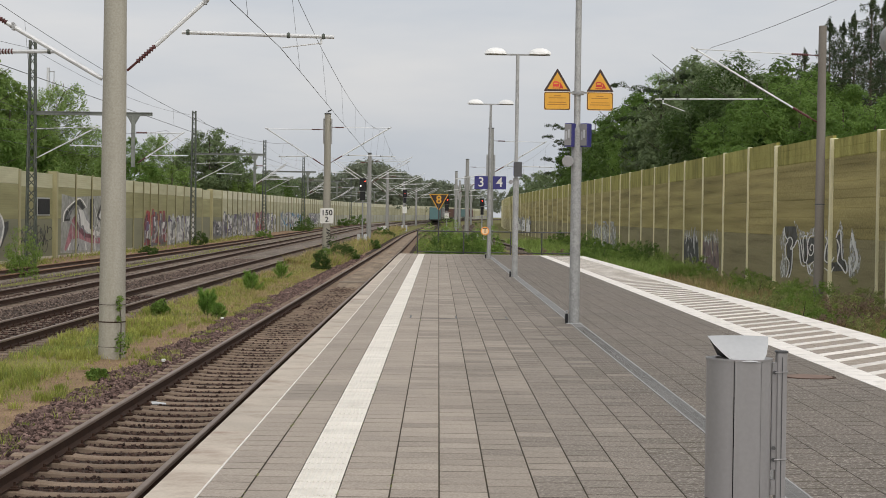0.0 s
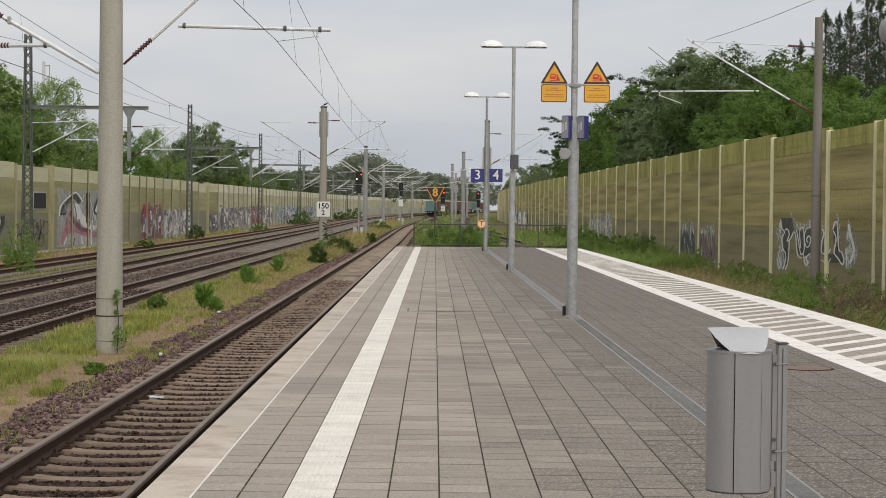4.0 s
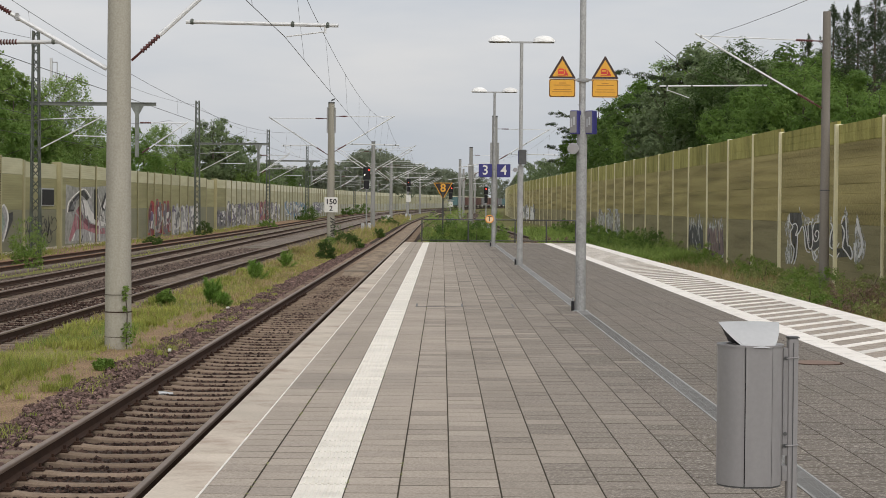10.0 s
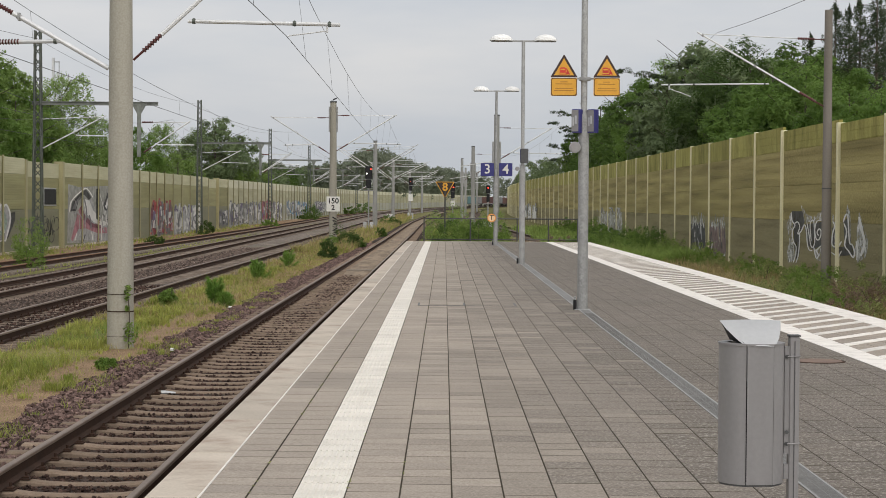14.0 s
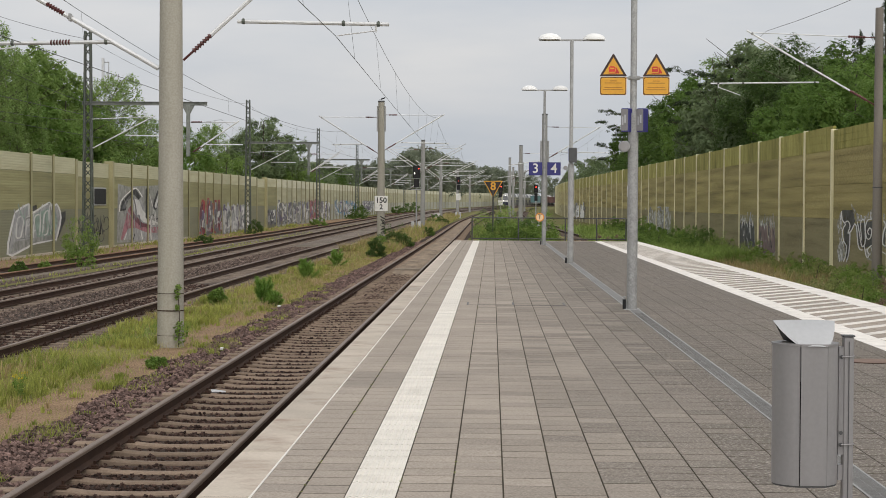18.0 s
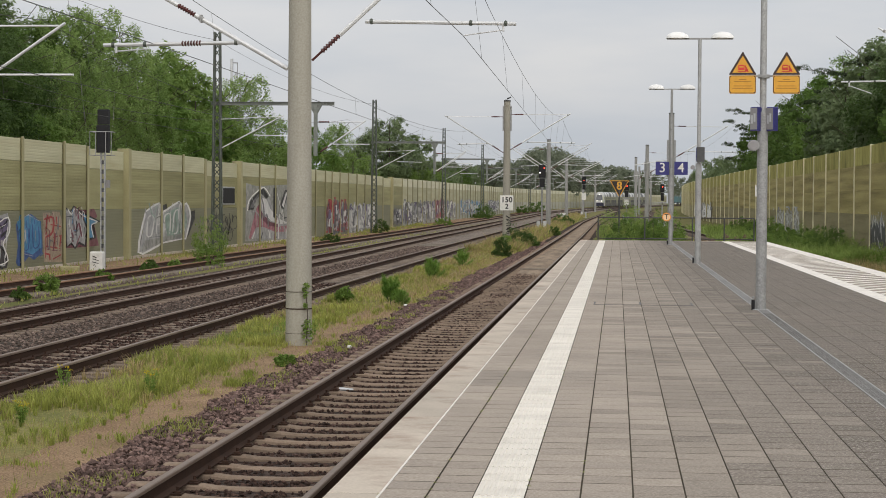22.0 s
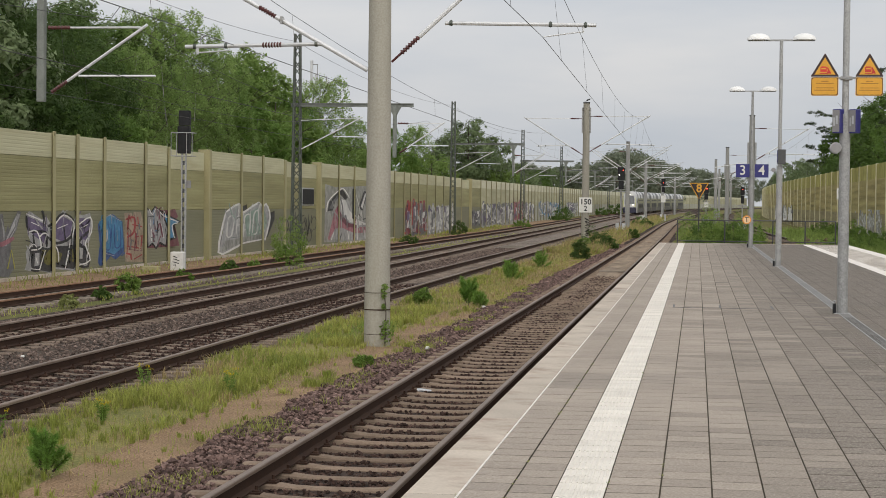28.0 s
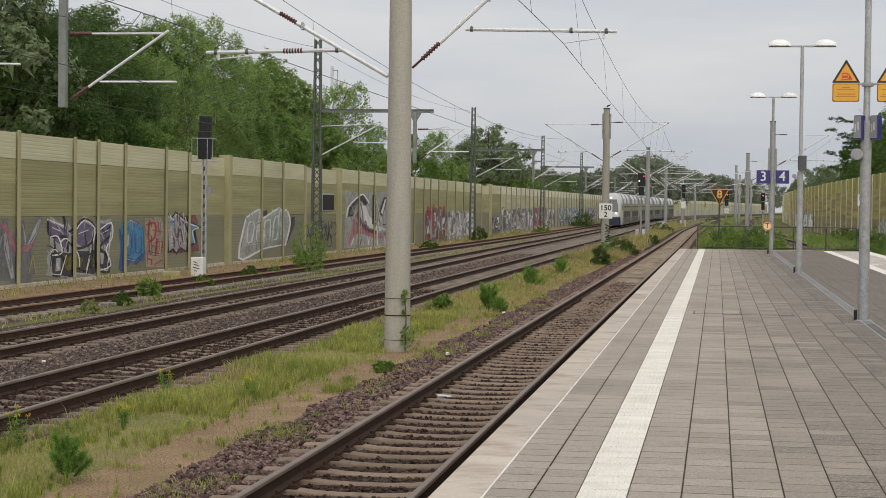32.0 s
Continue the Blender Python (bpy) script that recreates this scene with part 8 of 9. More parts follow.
    part("leaves", leaf_mesh("leaves", [(0.02, -0.03, 0.15), (0.05, -0.02, 0.28), (0.03, -0.03, 0.38), (-0.03, -0.03, 0.95), (0.0, -0.03, 1.08), (-0.02, -0.04, 0.72)], [0.14, 0.15, 0.12, 0.08, 0.09, 0.04], 40, 0.045, LEAF_BUSH, 5, 1.2), LEAF_BUSH, iv)


DEADLEAF = leafy("dead_twigs", (0.18, 0.12, 0.085), (0.34, 0.25, 0.18))
build_low_plants()


def blades(name, n, area, hgt, width, material, seed, keep, label, z=-0.99):
    """Grass as single tapered blades where keep(x, y) allows it."""
    r = np.random.RandomState(seed)
    x = r.uniform(area[0], area[1], n)
    # nearer ground gets more blades
    y = area[2] + (area[3] - area[2]) * r.uniform(0, 1, n) ** 1.8
    ok = np.array([keep(a, b) > q for a, b, q in zip(x, y, r.uniform(0, 1, n))])
    x, y = x[ok], y[ok]
    n = len(x)
    a = r.uniform(0, 6.283, n)
    h = hgt * r.uniform(0.4, 1.25, n) * np.array([0.55 + 0.9 * max(0, 0.5 + noise.noise((p * 0.9, q * 0.5, 4))) for p, q in zip(x, y)])
    wd = width * (1 + y / 45.0)
    lean = r.normal(0, 0.55, (n, 2)) * h[:, None]
    zz = np.array([z + rise(q) for q in y])
    p = np.stack([x, y, zz], 1)
    s = np.stack([np.cos(a) * wd, np.sin(a) * wd, np.zeros(n)], 1)
    mid = p + np.stack([lean[:, 0] * 0.35, lean[:, 1] * 0.35, h * 0.6], 1)
    top = p + np.stack([lean[:, 0], lean[:, 1], h], 1)
    v = np.stack([p - s, p + s, mid + s * 0.7, mid - s * 0.7, top], 1).reshape(-1, 3)
    i = np.arange(n) * 5
    f = np.concatenate([np.stack([i, i + 1, i + 2], 1), np.stack([i, i + 2, i + 3], 1), np.stack([i + 3, i + 2, i + 4], 1)])
    ob = part(name, arrays_mesh(name, v, f, material), material, None)
    tagged(ob, label, "grass", kind="stuff")


def tufts(name, n, area, hgt, material, seed, keep, label, z=-0.99, per=15, wide=0.004, foot_r=0.035):
    """Tussocks: blades that fan out of one foot, taller in lush patches."""
    r = np.random.RandomState(seed)
    x = r.uniform(area[0], area[1], n)
    y = area[2] + (area[3] - area[2]) * r.uniform(0, 1, n) ** 1.7
    lush = np.array([keep(a, b) for a, b in zip(x, y)])
    ok = lush > r.uniform(0, 1, n)
    x, y, lush = x[ok], y[ok], lush[ok]
    n = len(x) * per
    tall = np.repeat(hgt * r.uniform(0.55, 1.25, len(x)) * (0.55 + 0.6 * np.clip(lush, 0, 1)), per)
    foot = np.repeat(np.stack([x, y, np.array([z + rise(q) for q in y])], 1), per, axis=0)
    a = r.uniform(0, 6.283, n)
    out = np.stack([np.cos(a), np.sin(a), np.zeros(n)], 1)
    foot = foot + out * r.uniform(0, foot_r, n)[:, None]
    h = tall * r.uniform(0.5, 1.1, n)
    lean = out * (h * r.uniform(0.1, 0.75, n))[:, None] + r.normal(0, 0.12, (n, 3)) * h[:, None] * (1, 1, 0)
    side = np.stack([-np.sin(a), np.cos(a), np.zeros(n)], 1) * (wide * (1 + foot[:, 1] / 40.0))[:, None]
    up = np.zeros((n, 3))
    up[:, 2] = h
    mid = foot + lean * 0.3 + up * 0.62
    top = foot + lean + up * 0.95
    v = np.stack([foot - side, foot + side, mid + side * 0.75, mid - side * 0.75, top], 1).reshape(-1, 3)
    i = np.arange(n) * 5
    f = np.concatenate([np.stack([i, i + 1, i + 2], 1), np.stack([i, i + 2, i + 3], 1), np.stack([i + 3, i + 2, i + 4], 1)])
    tagged(part(name, arrays_mesh(name, v, f, material), material, None), label, "grass", kind="stuff")


def build_grass():
    def mid(x, y):
        """Grass by the main tracks, a bare sandy trail by the platform track."""
        bare = smooth01(-6.5, -6.1, x + 0.35 * noise.noise((y * 0.25, 0, 0)))
        m = 0.40 + 1.5 * noise.noise((x * 0.9, y * 0.45, 2)) + 1.1 * noise.noise((x * 3.1, y * 1.6, 8))
        if y > 40:
            bare *= 0.35
        return max(0.04, (1 - 0.93 * bare) * (0.2 + 1.3 * m))

    blades("grass", 62000, (-8.1, -5.5, 11, 120), 0.085, 0.0026, GRASS, 1, mid, "patchy green grass between the tracks")
    tufts("grass_tufts", 7000, (-8.15, -5.6, 11, 75), 0.2, GRASS, 31, lambda x, y: (1 - 0.9 * smooth01(-6.65, -6.25, x + 0.3 * noise.noise((y * 0.3, 0, 0)))) * (0.45 + 1.5 * noise.noise((x * 0.8, y * 0.35, 5))), "lush yellowish green grass tussocks between the tracks")
    tufts("grass_tufts", 420, (-6.5, -5.0, 11, 62), 0.13, GRASS, 32, lambda x, y: 2.2 * noise.noise((x * 1.1, y * 0.4, 15)) - 0.2, "fresh green tussocks at the ballast edge", -0.985, 60, 0.0035, 0.16)
    tufts("dry_grass_tufts", 1500, (-8.2, -5.9, 24, 110), 0.28, STRAW, 33, lambda x, y: 0.15 + 1.2 * noise.noise((x * 0.6, y * 0.2, 25)), "tall straw coloured grass tussocks", -0.985, 10, 0.003)
    blades("dry_grass", 40000, (-8.3, -5.6, 11, 170), 0.15, 0.0024, STRAW, 2, lambda x, y: (0.25 if x < -6.2 or y > 40 else 0.02) + 0.4 * noise.noise((x * 0.8, y * 0.2, 7)) + (0.35 if y > 45 else 0), "tall dry yellow grass among the tracks")
    blades("grass", 14000, (-5.95, -4.85, 11, 60), 0.085, 0.0035, GRASS, 3, lambda x, y: 1.2 * max(0, noise.noise((x * 1.2, y * 0.5, 5)) - 0.02) * 4, "small green tufts at the ballast edge")
    blades("grass", 6000, (-8.1, -5.9, -8, 11), 0.11, 0.003, GRASS, 18, mid, "thin grass beside the track")
    blades("grass", 9000, (-8.0, -6.5, 30, 42), 0.15, 0.0024, LEAF_THICKET, 17, lambda x, y: 0.2 + 1.4 * noise.noise((x * 0.8, y * 0.35, 21)), "fresh green grass patch by the concrete mast")
    blades("grass", 20000, (-22.2, -19.4, 30, 200), 0.22, 0.006, GRASS, 4, lambda x, y: 0.1 + 1.2 * max(0, noise.noise((x * 0.5, y * 0.2, 9))), "sparse grass along the barrier foot", -0.93)
    blades("grass", 6000, (-16.7, -15.4, 28, 160), 0.12, 0.006, GRASS, 6, lambda x, y: 0.08 + 1.2 * max(0, noise.noise((x * 0.5, y * 0.25, 12))), "weedy grass between siding and main track", -0.96)
    blades("dry_grass", 9000, (-8.4, -5.3, 100, 330), 0.5, 0.006, STRAW, 12, lambda x, y: 0.7, "tall ochre grass along the far tracks")
    blades("grass", 9000, (-8.4, -5.3, 100, 330), 0.4, 0.006, GRASS, 13, lambda x, y: 0.7, "rank grass along the far tracks")
    blades("dry_grass", 22000, (8.6, 13.4, 38, 110), 0.3, 0.006, STRAW, 5, lambda x, y: 0.3 + 0.5 * noise.noise((x * 0.4, y * 0.2, 3)), "dry pale grass before the mossy barrier")
    tufts("dry_grass_tufts", 1500, (8.0, 12.9, 37, 84), 0.42, STRAW, 34, lambda x, y: 0.45 + 0.9 * noise.noise((x * 0.5, y * 0.25, 41)), "pale dry grass tussocks before the mossy barrier", -1.02, 12, 0.003, 0.06)
    tufts("grass_tufts", 700, (8.0, 12.9, 37, 90), 0.4, GRASS, 35, lambda x, y: 0.2 + 1.2 * noise.noise((x * 0.5, y * 0.25, 47)), "green grass tussocks before the mossy barrier", -1.02, 14, 0.004, 0.06)
    blades("grass", 26000, (7.0, 13.4, 88, 190), 0.45, 0.008, LEAF_THICKET, 7, lambda x, y: 0.8, "rank grass beyond the platform")
    blades("grass", 9000, (-1.0, 5.0, 88, 180), 0.4, 0.008, GRASS, 8, lambda x, y: 0.9, "rank grass between the converging tracks")


build_grass()


# ---- loose ballast stones ----
def stones(n, area, size, seed, keep, label, z=-0.985, material=None):
    material = material or STONE
    r = np.random.RandomState(seed)
    x = r.uniform(area[0], area[1], n)
    y = area[2] + (area[3] - area[2]) * r.uniform(0, 1, n) ** 1.7
    ok = np.array([keep(a, b) for a, b in zip(x, y)])
    x, y = x[ok], y[ok]
    n = len(x)
    base = np.array([(1, 0, 0), (-1, 0, 0), (0, 1, 0), (0, -1, 0), (0, 0, 1), (0, 0, -1)], float)
    tri = np.array([(4, 0, 2), (4, 2, 1), (4, 1, 3), (4, 3, 0), (5, 2, 0), (5, 1, 2), (5, 3, 1), (5, 0, 3)])
    s = size * r.uniform(0.55, 1.3, (n, 1, 1)) * r.uniform(0.65, 1.15, (n, 6, 1)) * (1 + y / 90.0)[:, None, None]
    q = r.normal(size=(n, 4))
    q /= np.linalg.norm(q, axis=1)[:, None]
    w, a, b, c = q.T
    m = np.stack([np.stack([1 - 2 * (b * b + c * c), 2 * (a * b - c * w), 2 * (a * c + b * w)], 1), np.stack([2 * (a * b + c * w), 1 - 2 * (a * a + c * c), 2 * (b * c - a * w)], 1), np.stack([2 * (a * c - b * w), 2 * (b * c + a * w), 1 - 2 * (a * a + b * b)], 1)], 1)
    v = np.einsum("nij,nkj->nki", m, base[None] * s)
    v[:, :, 2] *= 0.8
    v += np.stack([x, y, z + r.uniform(-0.015, 0.03, n) + np.array([rise(t) for t in y])], 1)[:, None, :]
    f = (tri[None] + (np.arange(n) * 6)[:, None, None]).reshape(-1, 3)
    me = arrays_mesh("ballast_stones", v.reshape(-1, 3), f, material)
    me.shade_flat()
    ob = part("ballast_stones", me, material, None)
    tagged(ob, label, "ballast", kind="stuff")


def build_stones():
    def crib(y, off=-10.21, gap=0.667):
        return 0.14 < ((y - off) % gap) < gap - 0.14

    stones(27000, (-5.85, -4.25, 11, 75), 0.034, 1, lambda x, y: x > -5.55 + 0.3 * noise.noise((y * 0.5, 0, 0)) and (x < -4.85 or crib(y)), "loose reddish brown ballast stones beside the rail", -0.99)
    stones(22000, (-4.15, -2.82, 11, 70), 0.024, 2, lambda x, y: crib(y), "loose ballast stones between the sleepers", -1.006, GRIMESTONE)
    stones(4000, (-6.5, -5.4, 12, 60), 0.007, 9, lambda x, y: noise.noise((x * 2, y * 0.7, 3)) > -0.1, "small pebbles on the sandy trail", -1.0, PEBBLE)
    stones(3500, (-5.5, -4.3, -9, 11), 0.034, 21, lambda x, y: x < -4.85 or crib(y), "loose reddish brown ballast stones along the track", -0.99)
    stones(2600, (-4.15, -2.82, -9, 11), 0.026, 22, lambda x, y: crib(y), "loose ballast stones among the sleepers", -1.006, GRIMESTONE)
    stones(5000, (-5.5, -4.4, 72, 125), 0.026, 23, lambda x, y: True, "loose ballast stones along the track farther out", -0.99)
    stones(2500, (-2.65, -1.95, 11, 40), 0.034, 6, lambda x, y: True, "loose ballast stones under the platform edge", -0.955)
    stones(12000, (-12.3, -10.3, 19, 110), 0.028, 3, lambda x, y: True, "loose brown ballast stones between the main tracks", -0.975, GREYSTONE)
    stones(9000, (-10.0, -8.6, 19, 60), 0.034, 4, lambda x, y: crib(y, -10), "loose ballast stones between main track sleepers", -0.985, GRIMESTONE)
    stones(6000, (-15.3, -14.2, 26, 100), 0.036, 5, lambda x, y: True, "loose ballast stones beside the second main track", -0.975, GREYSTONE)
    stones(4000, (-13.95, -12.6, 26, 70), 0.036, 7, lambda x, y: crib(y, -10), "loose ballast stones between second track sleepers", -0.985, GRIMESTONE)


build_stones()


def build_moss():
    """Moss and tiny weeds in the paving joints."""
    r = random.Random(12)
    cs, rs = [], []
    for x, n in ((-1.2, 130), (-0.603, 60), (-0.264, 40), (-1.5, 20)):
        for i in range(n):
            y = 10.5 + 45 * r.random() ** 1.6
            if noise.noise((x * 3, y * 0.8, 0)) > -0.1:
                cs.append((x + r.uniform(-0.004, 0.004), y, 0.0))
                rs.append(r.uniform(0.008, 0.022))
    ob = part("joint_moss", leaf_mesh("joint_moss", cs, rs, 16, 0.006, LEAF_BRAMBLE, 3, 0.5), LEAF_BRAMBLE, None)
    tagged(ob, "small tufts of moss and weeds in the paving joints", "moss", kind="stuff")


build_moss()


def build_litter():
    for x, y, s, name in ((-5.06, 33.7, 0.04, "white_stone"), (-5.6, 47.4, 0.05, "white_stone"), (-11.6, 30, 0.03, "white_stone")):
        t = thing(name, (x, y, -0.945), "small pale stone lying on the ballast", "stone", "pale stones")
        g = Geo()
        g.box(-s, -s * 0.8, -s * 0.6, s, s * 0.8, s * 0.7, s * 0.35)
        part("stone", g, WHITE, t)
    b = thing("crushed_bottle", (-4.0, 26.25, -1.0), "crushed pale plastic bottle between the rails", "litter")
    part("bottle", Geo().tube([(-0.1, 0, 0.03), (-0.04, 0.01, 0.035), (0.06, 0.0, 0.03), (0.11, 0.01, 0.03)], 0.035, 8, 0.015), HOOD_PALE, b, "", True)
    for x0, y in ((-3.45, 73.3),):
        pl = thing("crossing_plank", (x0, y, -0.93), "weathered pale timber plank lying between the rails", "plank")
        part("plank", Geo().box(-0.5, -0.16, 0, 0.55, 0.16, 0.06, 0.01), SLEEPER_PALE, pl)


build_litter()


# ---- trains ----
SILVER = surface("train_roof_silver", (0.17, 0.175, 0.18), (0.25, 0.255, 0.26), 0.6, 1, 20, metal=0.3, bump=0.02)
TRAINWHITE = surface("train_white", (0.50, 0.50, 0.48), (0.60, 0.60, 0.58), 0.35, 1, 20, bump=0.0, stain=((0.45, 0.43, 0.38), 0.3, 1))
TRAINYELLOW = surface("train_dull_yellow", (0.24, 0.235, 0.15), (0.33, 0.325, 0.22), 0.65, 1, 20, bump=0.0)
TRAINGREY = surface("train_dirty_grey", (0.085, 0.085, 0.078), (0.15, 0.148, 0.135), 0.7, 1, 20, bump=0.0)
TRAINLIME = surface("train_lime_stripe", (0.58, 0.60, 0.22), (0.68, 0.70, 0.30), 0.5, 1, 20, bump=0.0)
TRAINBLUE = surface("train_dark_blue", (0.014, 0.014, 0.035), (0.022, 0.022, 0.05), 0.4, 1, 20, bump=0.0)
GLASS = surface("dark_train_glass", (0.02, 0.022, 0.024), (0.035, 0.037, 0.04), 0.45, 1, 20, bump=0.0, gloss_var=0.04)
GLASS.node_tree.nodes["Principled BSDF"].inputs["Specular IOR Level"].default_value = 0.12
WINDSCREEN = surface("grey_windscreen", (0.085, 0.09, 0.095), (0.13, 0.135, 0.14), 0.25, 0.6, 8, bump=0.0)
HEADLIGHT = glow("headlight", (1.0, 0.96, 0.86), 3.0)
UNDERFRAME = surface("underframe", (0.025, 0.023, 0.022), (0.06, 0.055, 0.05), 0.8, 2, 20, bump=0.1)


def wheel_set(parent, y):
    g = Geo()
    for s in (-1, 1):
        g.tube([(s * 0.70, y, 0.46), (s * 0.83, y, 0.46)], 0.46, 18)
    g.tube([(-0.7, y, 0.46), (0.7, y, 0.46)], 0.08, 8)
    part("wheel_set", g, UNDERFRAME, parent, "", True)


SECTION = [(-1.39, 0.35), (-1.42, 1.2), (-1.42, 3.2), (-1.34, 3.85), (-1.0, 4.4), (-0.5, 4.6), (0.5, 4.6), (1.0, 4.4), (1.34, 3.85), (1.42, 3.2), (1.42, 1.2), (1.39, 0.35)]


def coach_shell(parent, y0, y1):
    g = Geo()
    n = len(SECTION)
    ys = [y0, y1]
    for y in ys:
        g.v += [(p[0], y, p[1]) for p in SECTION]
    low, side, roof = Geo(), Geo(), Geo()
    groups = {0: low, 10: low, 1: side, 9: side, 2: roof, 3: roof, 4: roof, 5: roof, 6: roof, 7: roof, 8: roof}
    for gg in (low, side, roof):
        gg.v = list(g.v)
    for i in range(n - 1):
        groups[i].f.append((i, i + 1, n + i + 1, n + i))
    low.f += [tuple(range(n)), tuple(range(n, 2 * n))]
    part("lower_side", low, TRAINGREY, parent, "dirty grey lower side")
    part("side", side, TRAINYELLOW, parent, "dull yellow side")
    part("roof", roof, SILVER, parent, "silver roof")
    ln = y1 - y0
    for s in (-1, 1):
        for lvl, (z0, z1) in enumerate(((1.25, 2.15), (2.65, 3.18))):
            for k in range(3):
                a = y0 + ln * (0.14 + 0.26 * k)
                b = a + ln * 0.235
                w = Geo()
                xx = 1.428 * s
                w.add([(xx, a, z0), (xx, b, z0), (xx * (0.985 if lvl else 1), b, z1), (xx * (0.985 if lvl else 1), a, z1), (xx * 0.98, a, z0), (xx * 0.98, b, z0)], [(0, 1, 2, 3), (4, 5, 1, 0)])
                part("window_band", w, GLASS, parent, "dark window band")
        for a in (0.06, 0.90):
            d = Geo()
            d.box(1.41 * s if s > 0 else -1.435, y0 + ln * a, 0.6, 1.435 if s > 0 else -1.41, y0 + ln * a + 1.3, 2.75)
            part("door", d, TRAINYELLOW, parent, "dull yellow sliding doors")
    for k in range(2):
        w = Geo()
        a = y0 + ln * (0.12 + 0.42 * k)
        w.add([(p[0] * 1.004, yy, p[1] * 1.003) for yy in (a, a + ln * 0.27) for p in SECTION[2:10]], [(i, i + 1, i + 9, i + 8) for i in range(7)])
        part("roof_band", w, TRAINWHITE, parent, "white roof band")
    for y in (y0 + 2.6, y0 + 5.1, y1 - 5.1, y1 - 2.6):
        wheel_set(parent, y)
    b = Geo()
    b.box(-1.1, y0 + 1.2, 0.28, 1.1, y1 - 1.2, 0.6)
    part("underframe", b, UNDERFRAME, parent)


def build_cab_coach():
    """The driving coach, its front at y = 0 and its body behind (towards +y)."""
    t = thing("passenger_train_cab_coach", (0, 0, 0), "white double-deck driving coach with dark windscreen and lit headlights", "train")
    coach_shell(t, 3.2, 26.8)
    # rounded nose
    g = Geo()
    n = len(SECTION)
    steps = [(3.2, 1.0, 0.0), (2.4, 1.0, 0.02), (1.6, 0.99, 0.07), (0.9, 0.97, 0.10), (0.3, 0.93, 0.15), (0.0, 0.87, 0.21)]
    for y, wx, dz in steps:
        for p in SECTION:
            z = p[1]
            top = 4.6 - dz * 1.5
            lift = 0.35 + (z - 0.35) * (top - 0.35) / 4.25
            lean = 0.30 * max(0, z - 1.6)
            tuck = 1 - 0.22 * max(0.0, (z - 2.6) / 2) * (1 - y / 3.2)
            g.v.append((p[0] * wx * tuck, y + (lean if y < 3.0 else 0) * (1 - y / 3.2), lift))
    for k in range(len(steps) - 1):
        g.f += [(k * n + i, k * n + i + 1, (k + 1) * n + i + 1, (k + 1) * n + i) for i in range(n - 1)]
    g.f.append(tuple(range((len(steps) - 1) * n, len(steps) * n)))
    part("nose", g, TRAINWHITE, t, "rounded white nose", True)
    w = Geo()
    for k, (z, half) in enumerate(((2.1, 0.96), (2.9, 0.93), (3.72, 0.74))):
        y = -0.04 + 0.30 * max(0, z - 1.6)
        w.v += [(-half, y, z), (half, y, z)]
    w.f = [(0, 1, 3, 2), (2, 3, 5, 4)]
    part("windscreen", w, WINDSCREEN, t, "dark windscreen")
    w = Geo()
    w.box(-1.3, -0.08, 0.3, 1.3, 1.9, 1.42, 0.14)
    part("front_apron", w, TRAINBLUE, t, "dark blue front apron")
    for x, z in ((-0.66, 1.9), (0.66, 1.9), (0.0, 3.92)):
        h = Geo()
        yy = -0.05 + 0.30 * max(0, z - 1.6)
        h.tube([(x, yy, z), (x, yy + 0.2, z)], 0.09, 12)
        part("headlight", h, HEADLIGHT, t, "lit white headlight")
    for s in (-1, 1):
        e = Geo()
        e.tube([(s * 1.10, 0.42, 3.3), (s * 1.17, 0.28, 2.7), (s * 1.2, 0.12, 2.1), (s * 1.16, 0.0, 1.6), (s * 0.9, -0.03, 1.48)], 0.055, 6)
        part("edge_stripe", e, TRAINLIME, t, "lime yellow stripe round the cab front", True)
        q = Geo()
        q.add([(s * 1.425, 2.9, 2.3), (s * 1.425, 1.3, 2.3), (s * 1.40, 1.7, 3.1), (s * 1.40, 2.9, 3.1)], [(0, 1, 2, 3)])
        part("cab_window", q, GLASS, t, "dark cab side window")
    return t


def build_coach():
    t = thing("passenger_train_coach", (0, 0, 0), "double-deck coach with silver roof and dull yellow sides", "train", "coaches of the passenger train")
    coach_shell(t, 0.25, 26.55)
    return t


BOX_COLOURS = {"teal": (0.10, 0.20, 0.21), "rust": (0.12, 0.045, 0.035), "grey": (0.22, 0.22, 0.23), "brown": (0.12, 0.05, 0.035), "maroon": (0.10, 0.035, 0.04)}


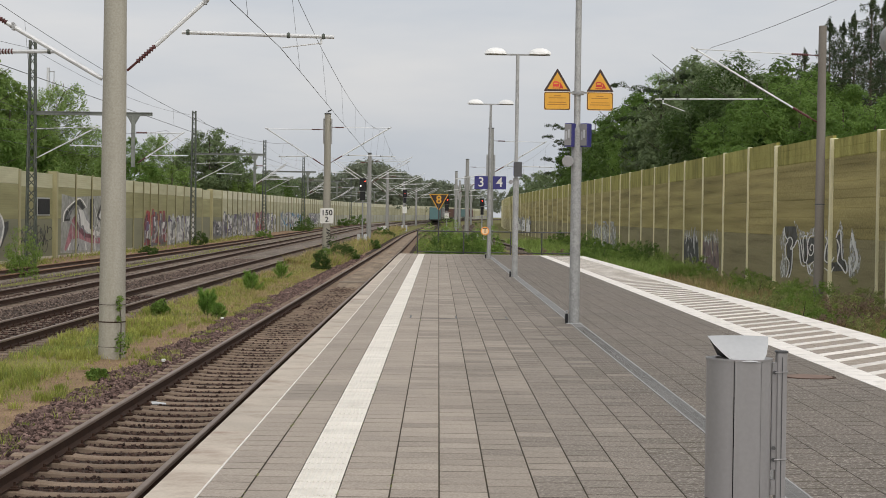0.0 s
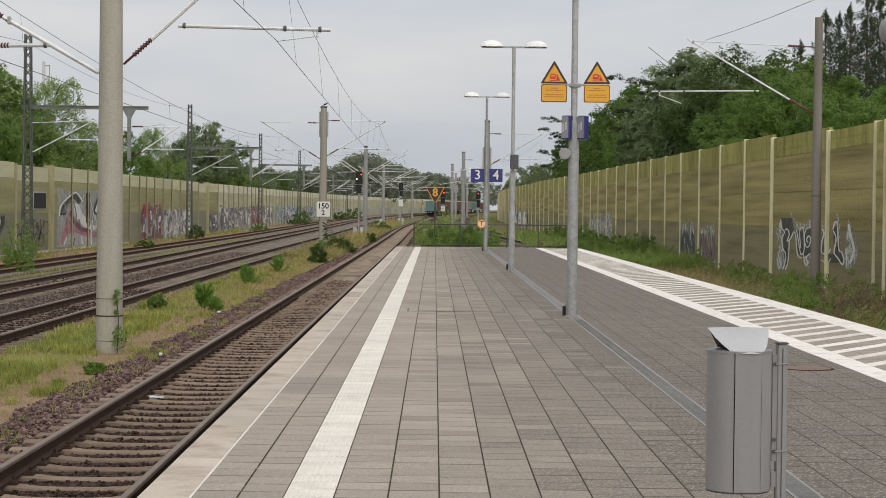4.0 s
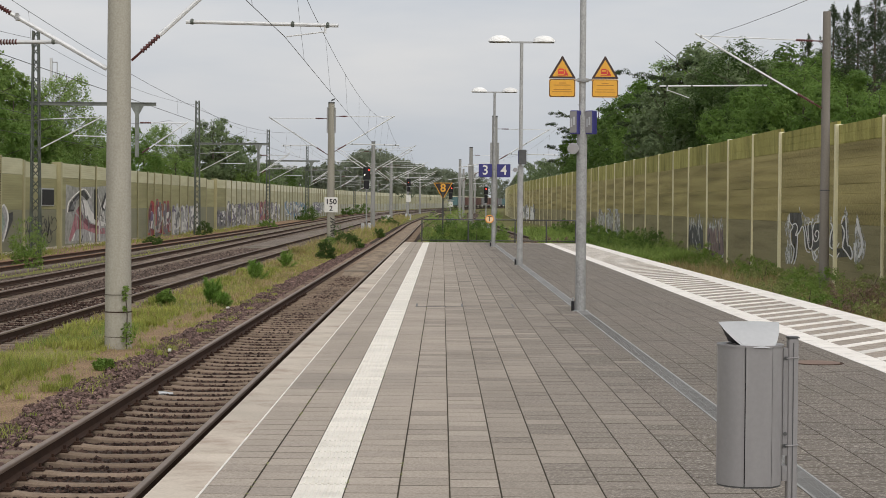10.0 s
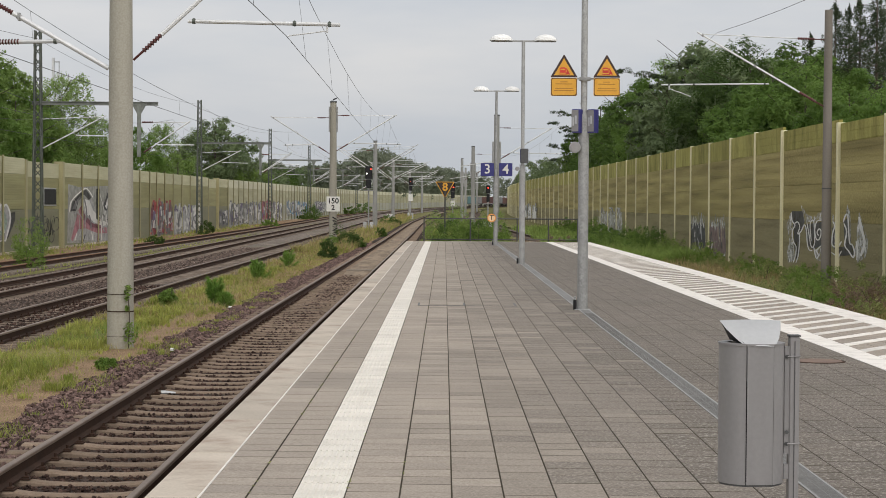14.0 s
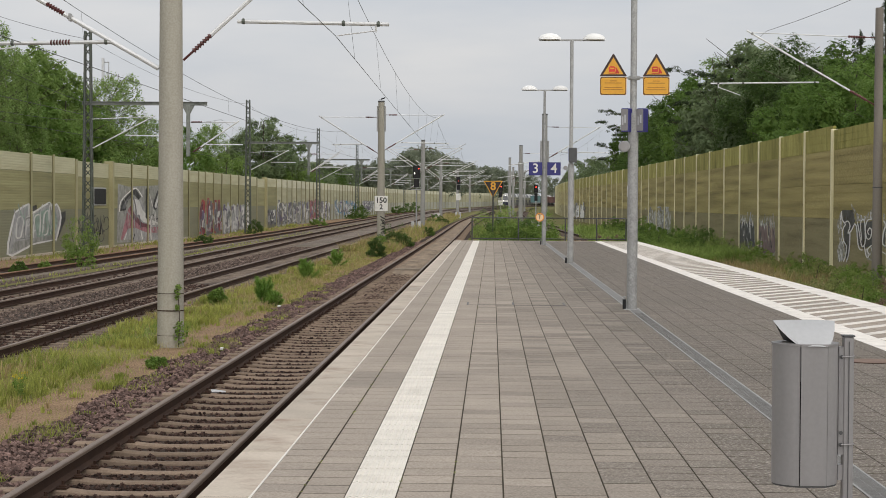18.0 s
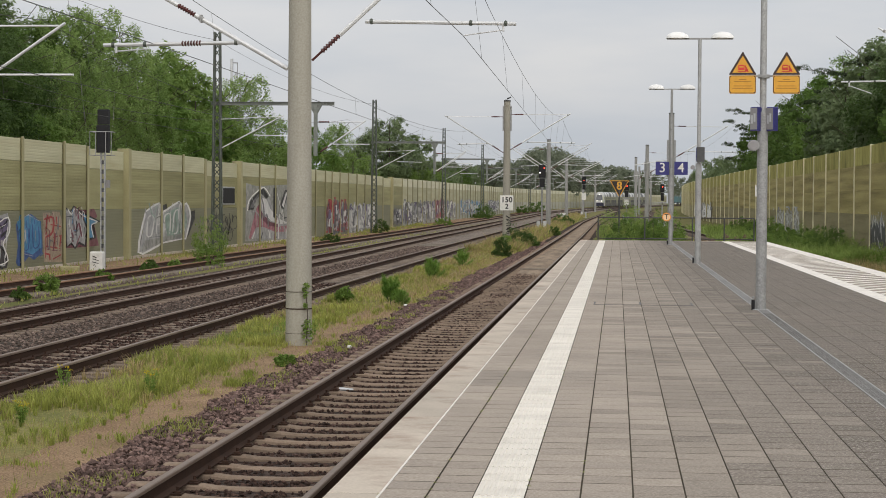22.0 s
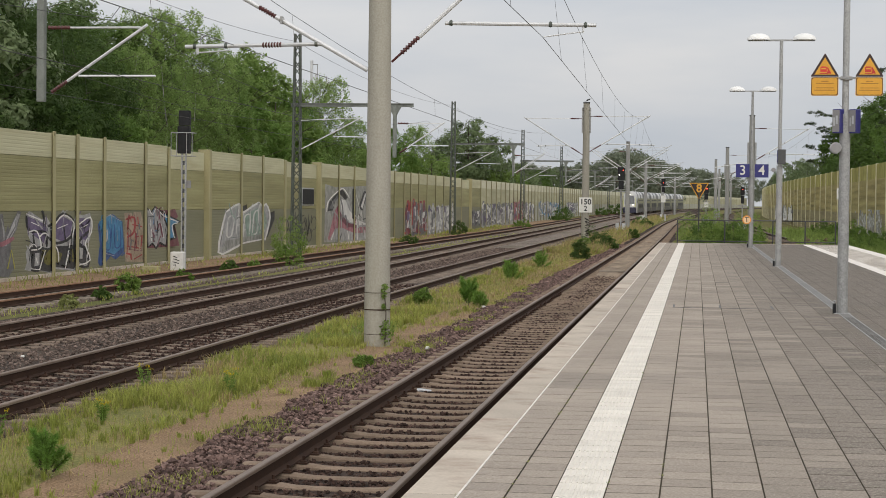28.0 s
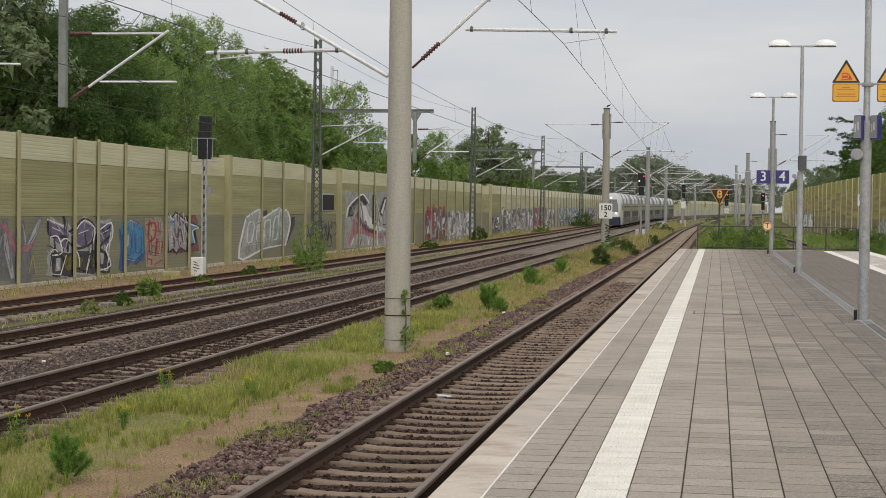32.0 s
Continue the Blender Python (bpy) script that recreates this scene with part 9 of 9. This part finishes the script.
def build_wagon(colour):
    t = thing("container_wagon", (0, 0, 0), "flat wagon loaded with %s shipping containers" % colour, "freight wagon", "wagons of the freight train")
    mt = surface("container_" + colour, tuple(0.8 * v for v in BOX_COLOURS[colour]), BOX_COLOURS[colour], 0.6, 1, 20, bump=0.05)
    d = Geo()
    d.box(-1.35, 0.2, 0.95, 1.35, 19.4, 1.18)
    part("deck", d, UNDERFRAME, t)
    for y0, y1 in ((0.5, 6.55), (6.8, 12.9), (13.1, 19.2)):
        g = Geo()
        m = 14
        for s in (-1, 1):
            pr = []
            for i in range(m * 2 + 1):
                pr.append((s * (1.22 if i % 2 else 1.18), y0 + (y1 - y0) * i / (2 * m)))
            k = len(g.v)
            for z in (1.2, 3.79):
                g.v += [(p[0], p[1], z) for p in pr]
            q = len(pr)
            g.f += [(k + i, k + i + 1, k + q + i + 1, k + q + i) for i in range(q - 1)]
        g.box(-1.2, y0 + 0.02, 1.19, 1.2, y1 - 0.02, 3.8)
        part("container", g, mt, t, colour + " corrugated container")
        for x in (-1.19, 1.13):
            part("door_bar", Geo().box(x, y0 - 0.03, 1.2, x + 0.06, y0 + 0.02, 3.8), UNDERFRAME, t)
    for y in (2.0, 3.8, 15.6, 17.4):
        wheel_set(t, y)
    return t


def train_pose(k, y):
    """Where a vehicle whose near end is at y stands on its track."""
    a, b = y, y + 20
    x0, x1 = track_x(k, a), track_x(k, b)
    z0, z1 = RAIL_Z + rise(a), RAIL_Z + rise(b)
    return Matrix.Translation((x0, a, z0)) @ Euler((math.atan2(z1 - z0, b - a), 0, -math.atan2(x1 - x0, b - a))).to_matrix().to_4x4()


PASSENGER = [build_cab_coach()]
_coach = build_coach()
PASSENGER.append(_coach)
for _i in range(5):
    PASSENGER.append(copy_thing(_coach, Matrix()))
FREIGHT = []
_first = {}
for _c in ("teal", "grey", "rust", "rust", "maroon", "brown", "grey", "rust", "brown", "maroon", "grey", "teal", "grey", "brown"):
    if _c in _first:
        FREIGHT.append(copy_thing(_first[_c], Matrix()))
    else:
        _first[_c] = build_wagon(_c)
        FREIGHT.append(_first[_c])


def motions():
    times = [2.0 * i for i in range(17)]
    # the passenger train comes in, slowing a little to about 106 km/h
    for i, v in enumerate(PASSENGER):
        walk(v, [(t, train_pose(3, 240 + 29.5 * (32 - t) + 0.12 * (32 - t) ** 2 + 26.8 * i)) for t in times])
    # the freight train goes away at about 65 km/h
    for i, v in enumerate(FREIGHT):
        walk(v, [(t, train_pose(1, 395 + 18.0 * t + 19.8 * i)) for t in times])


motions()
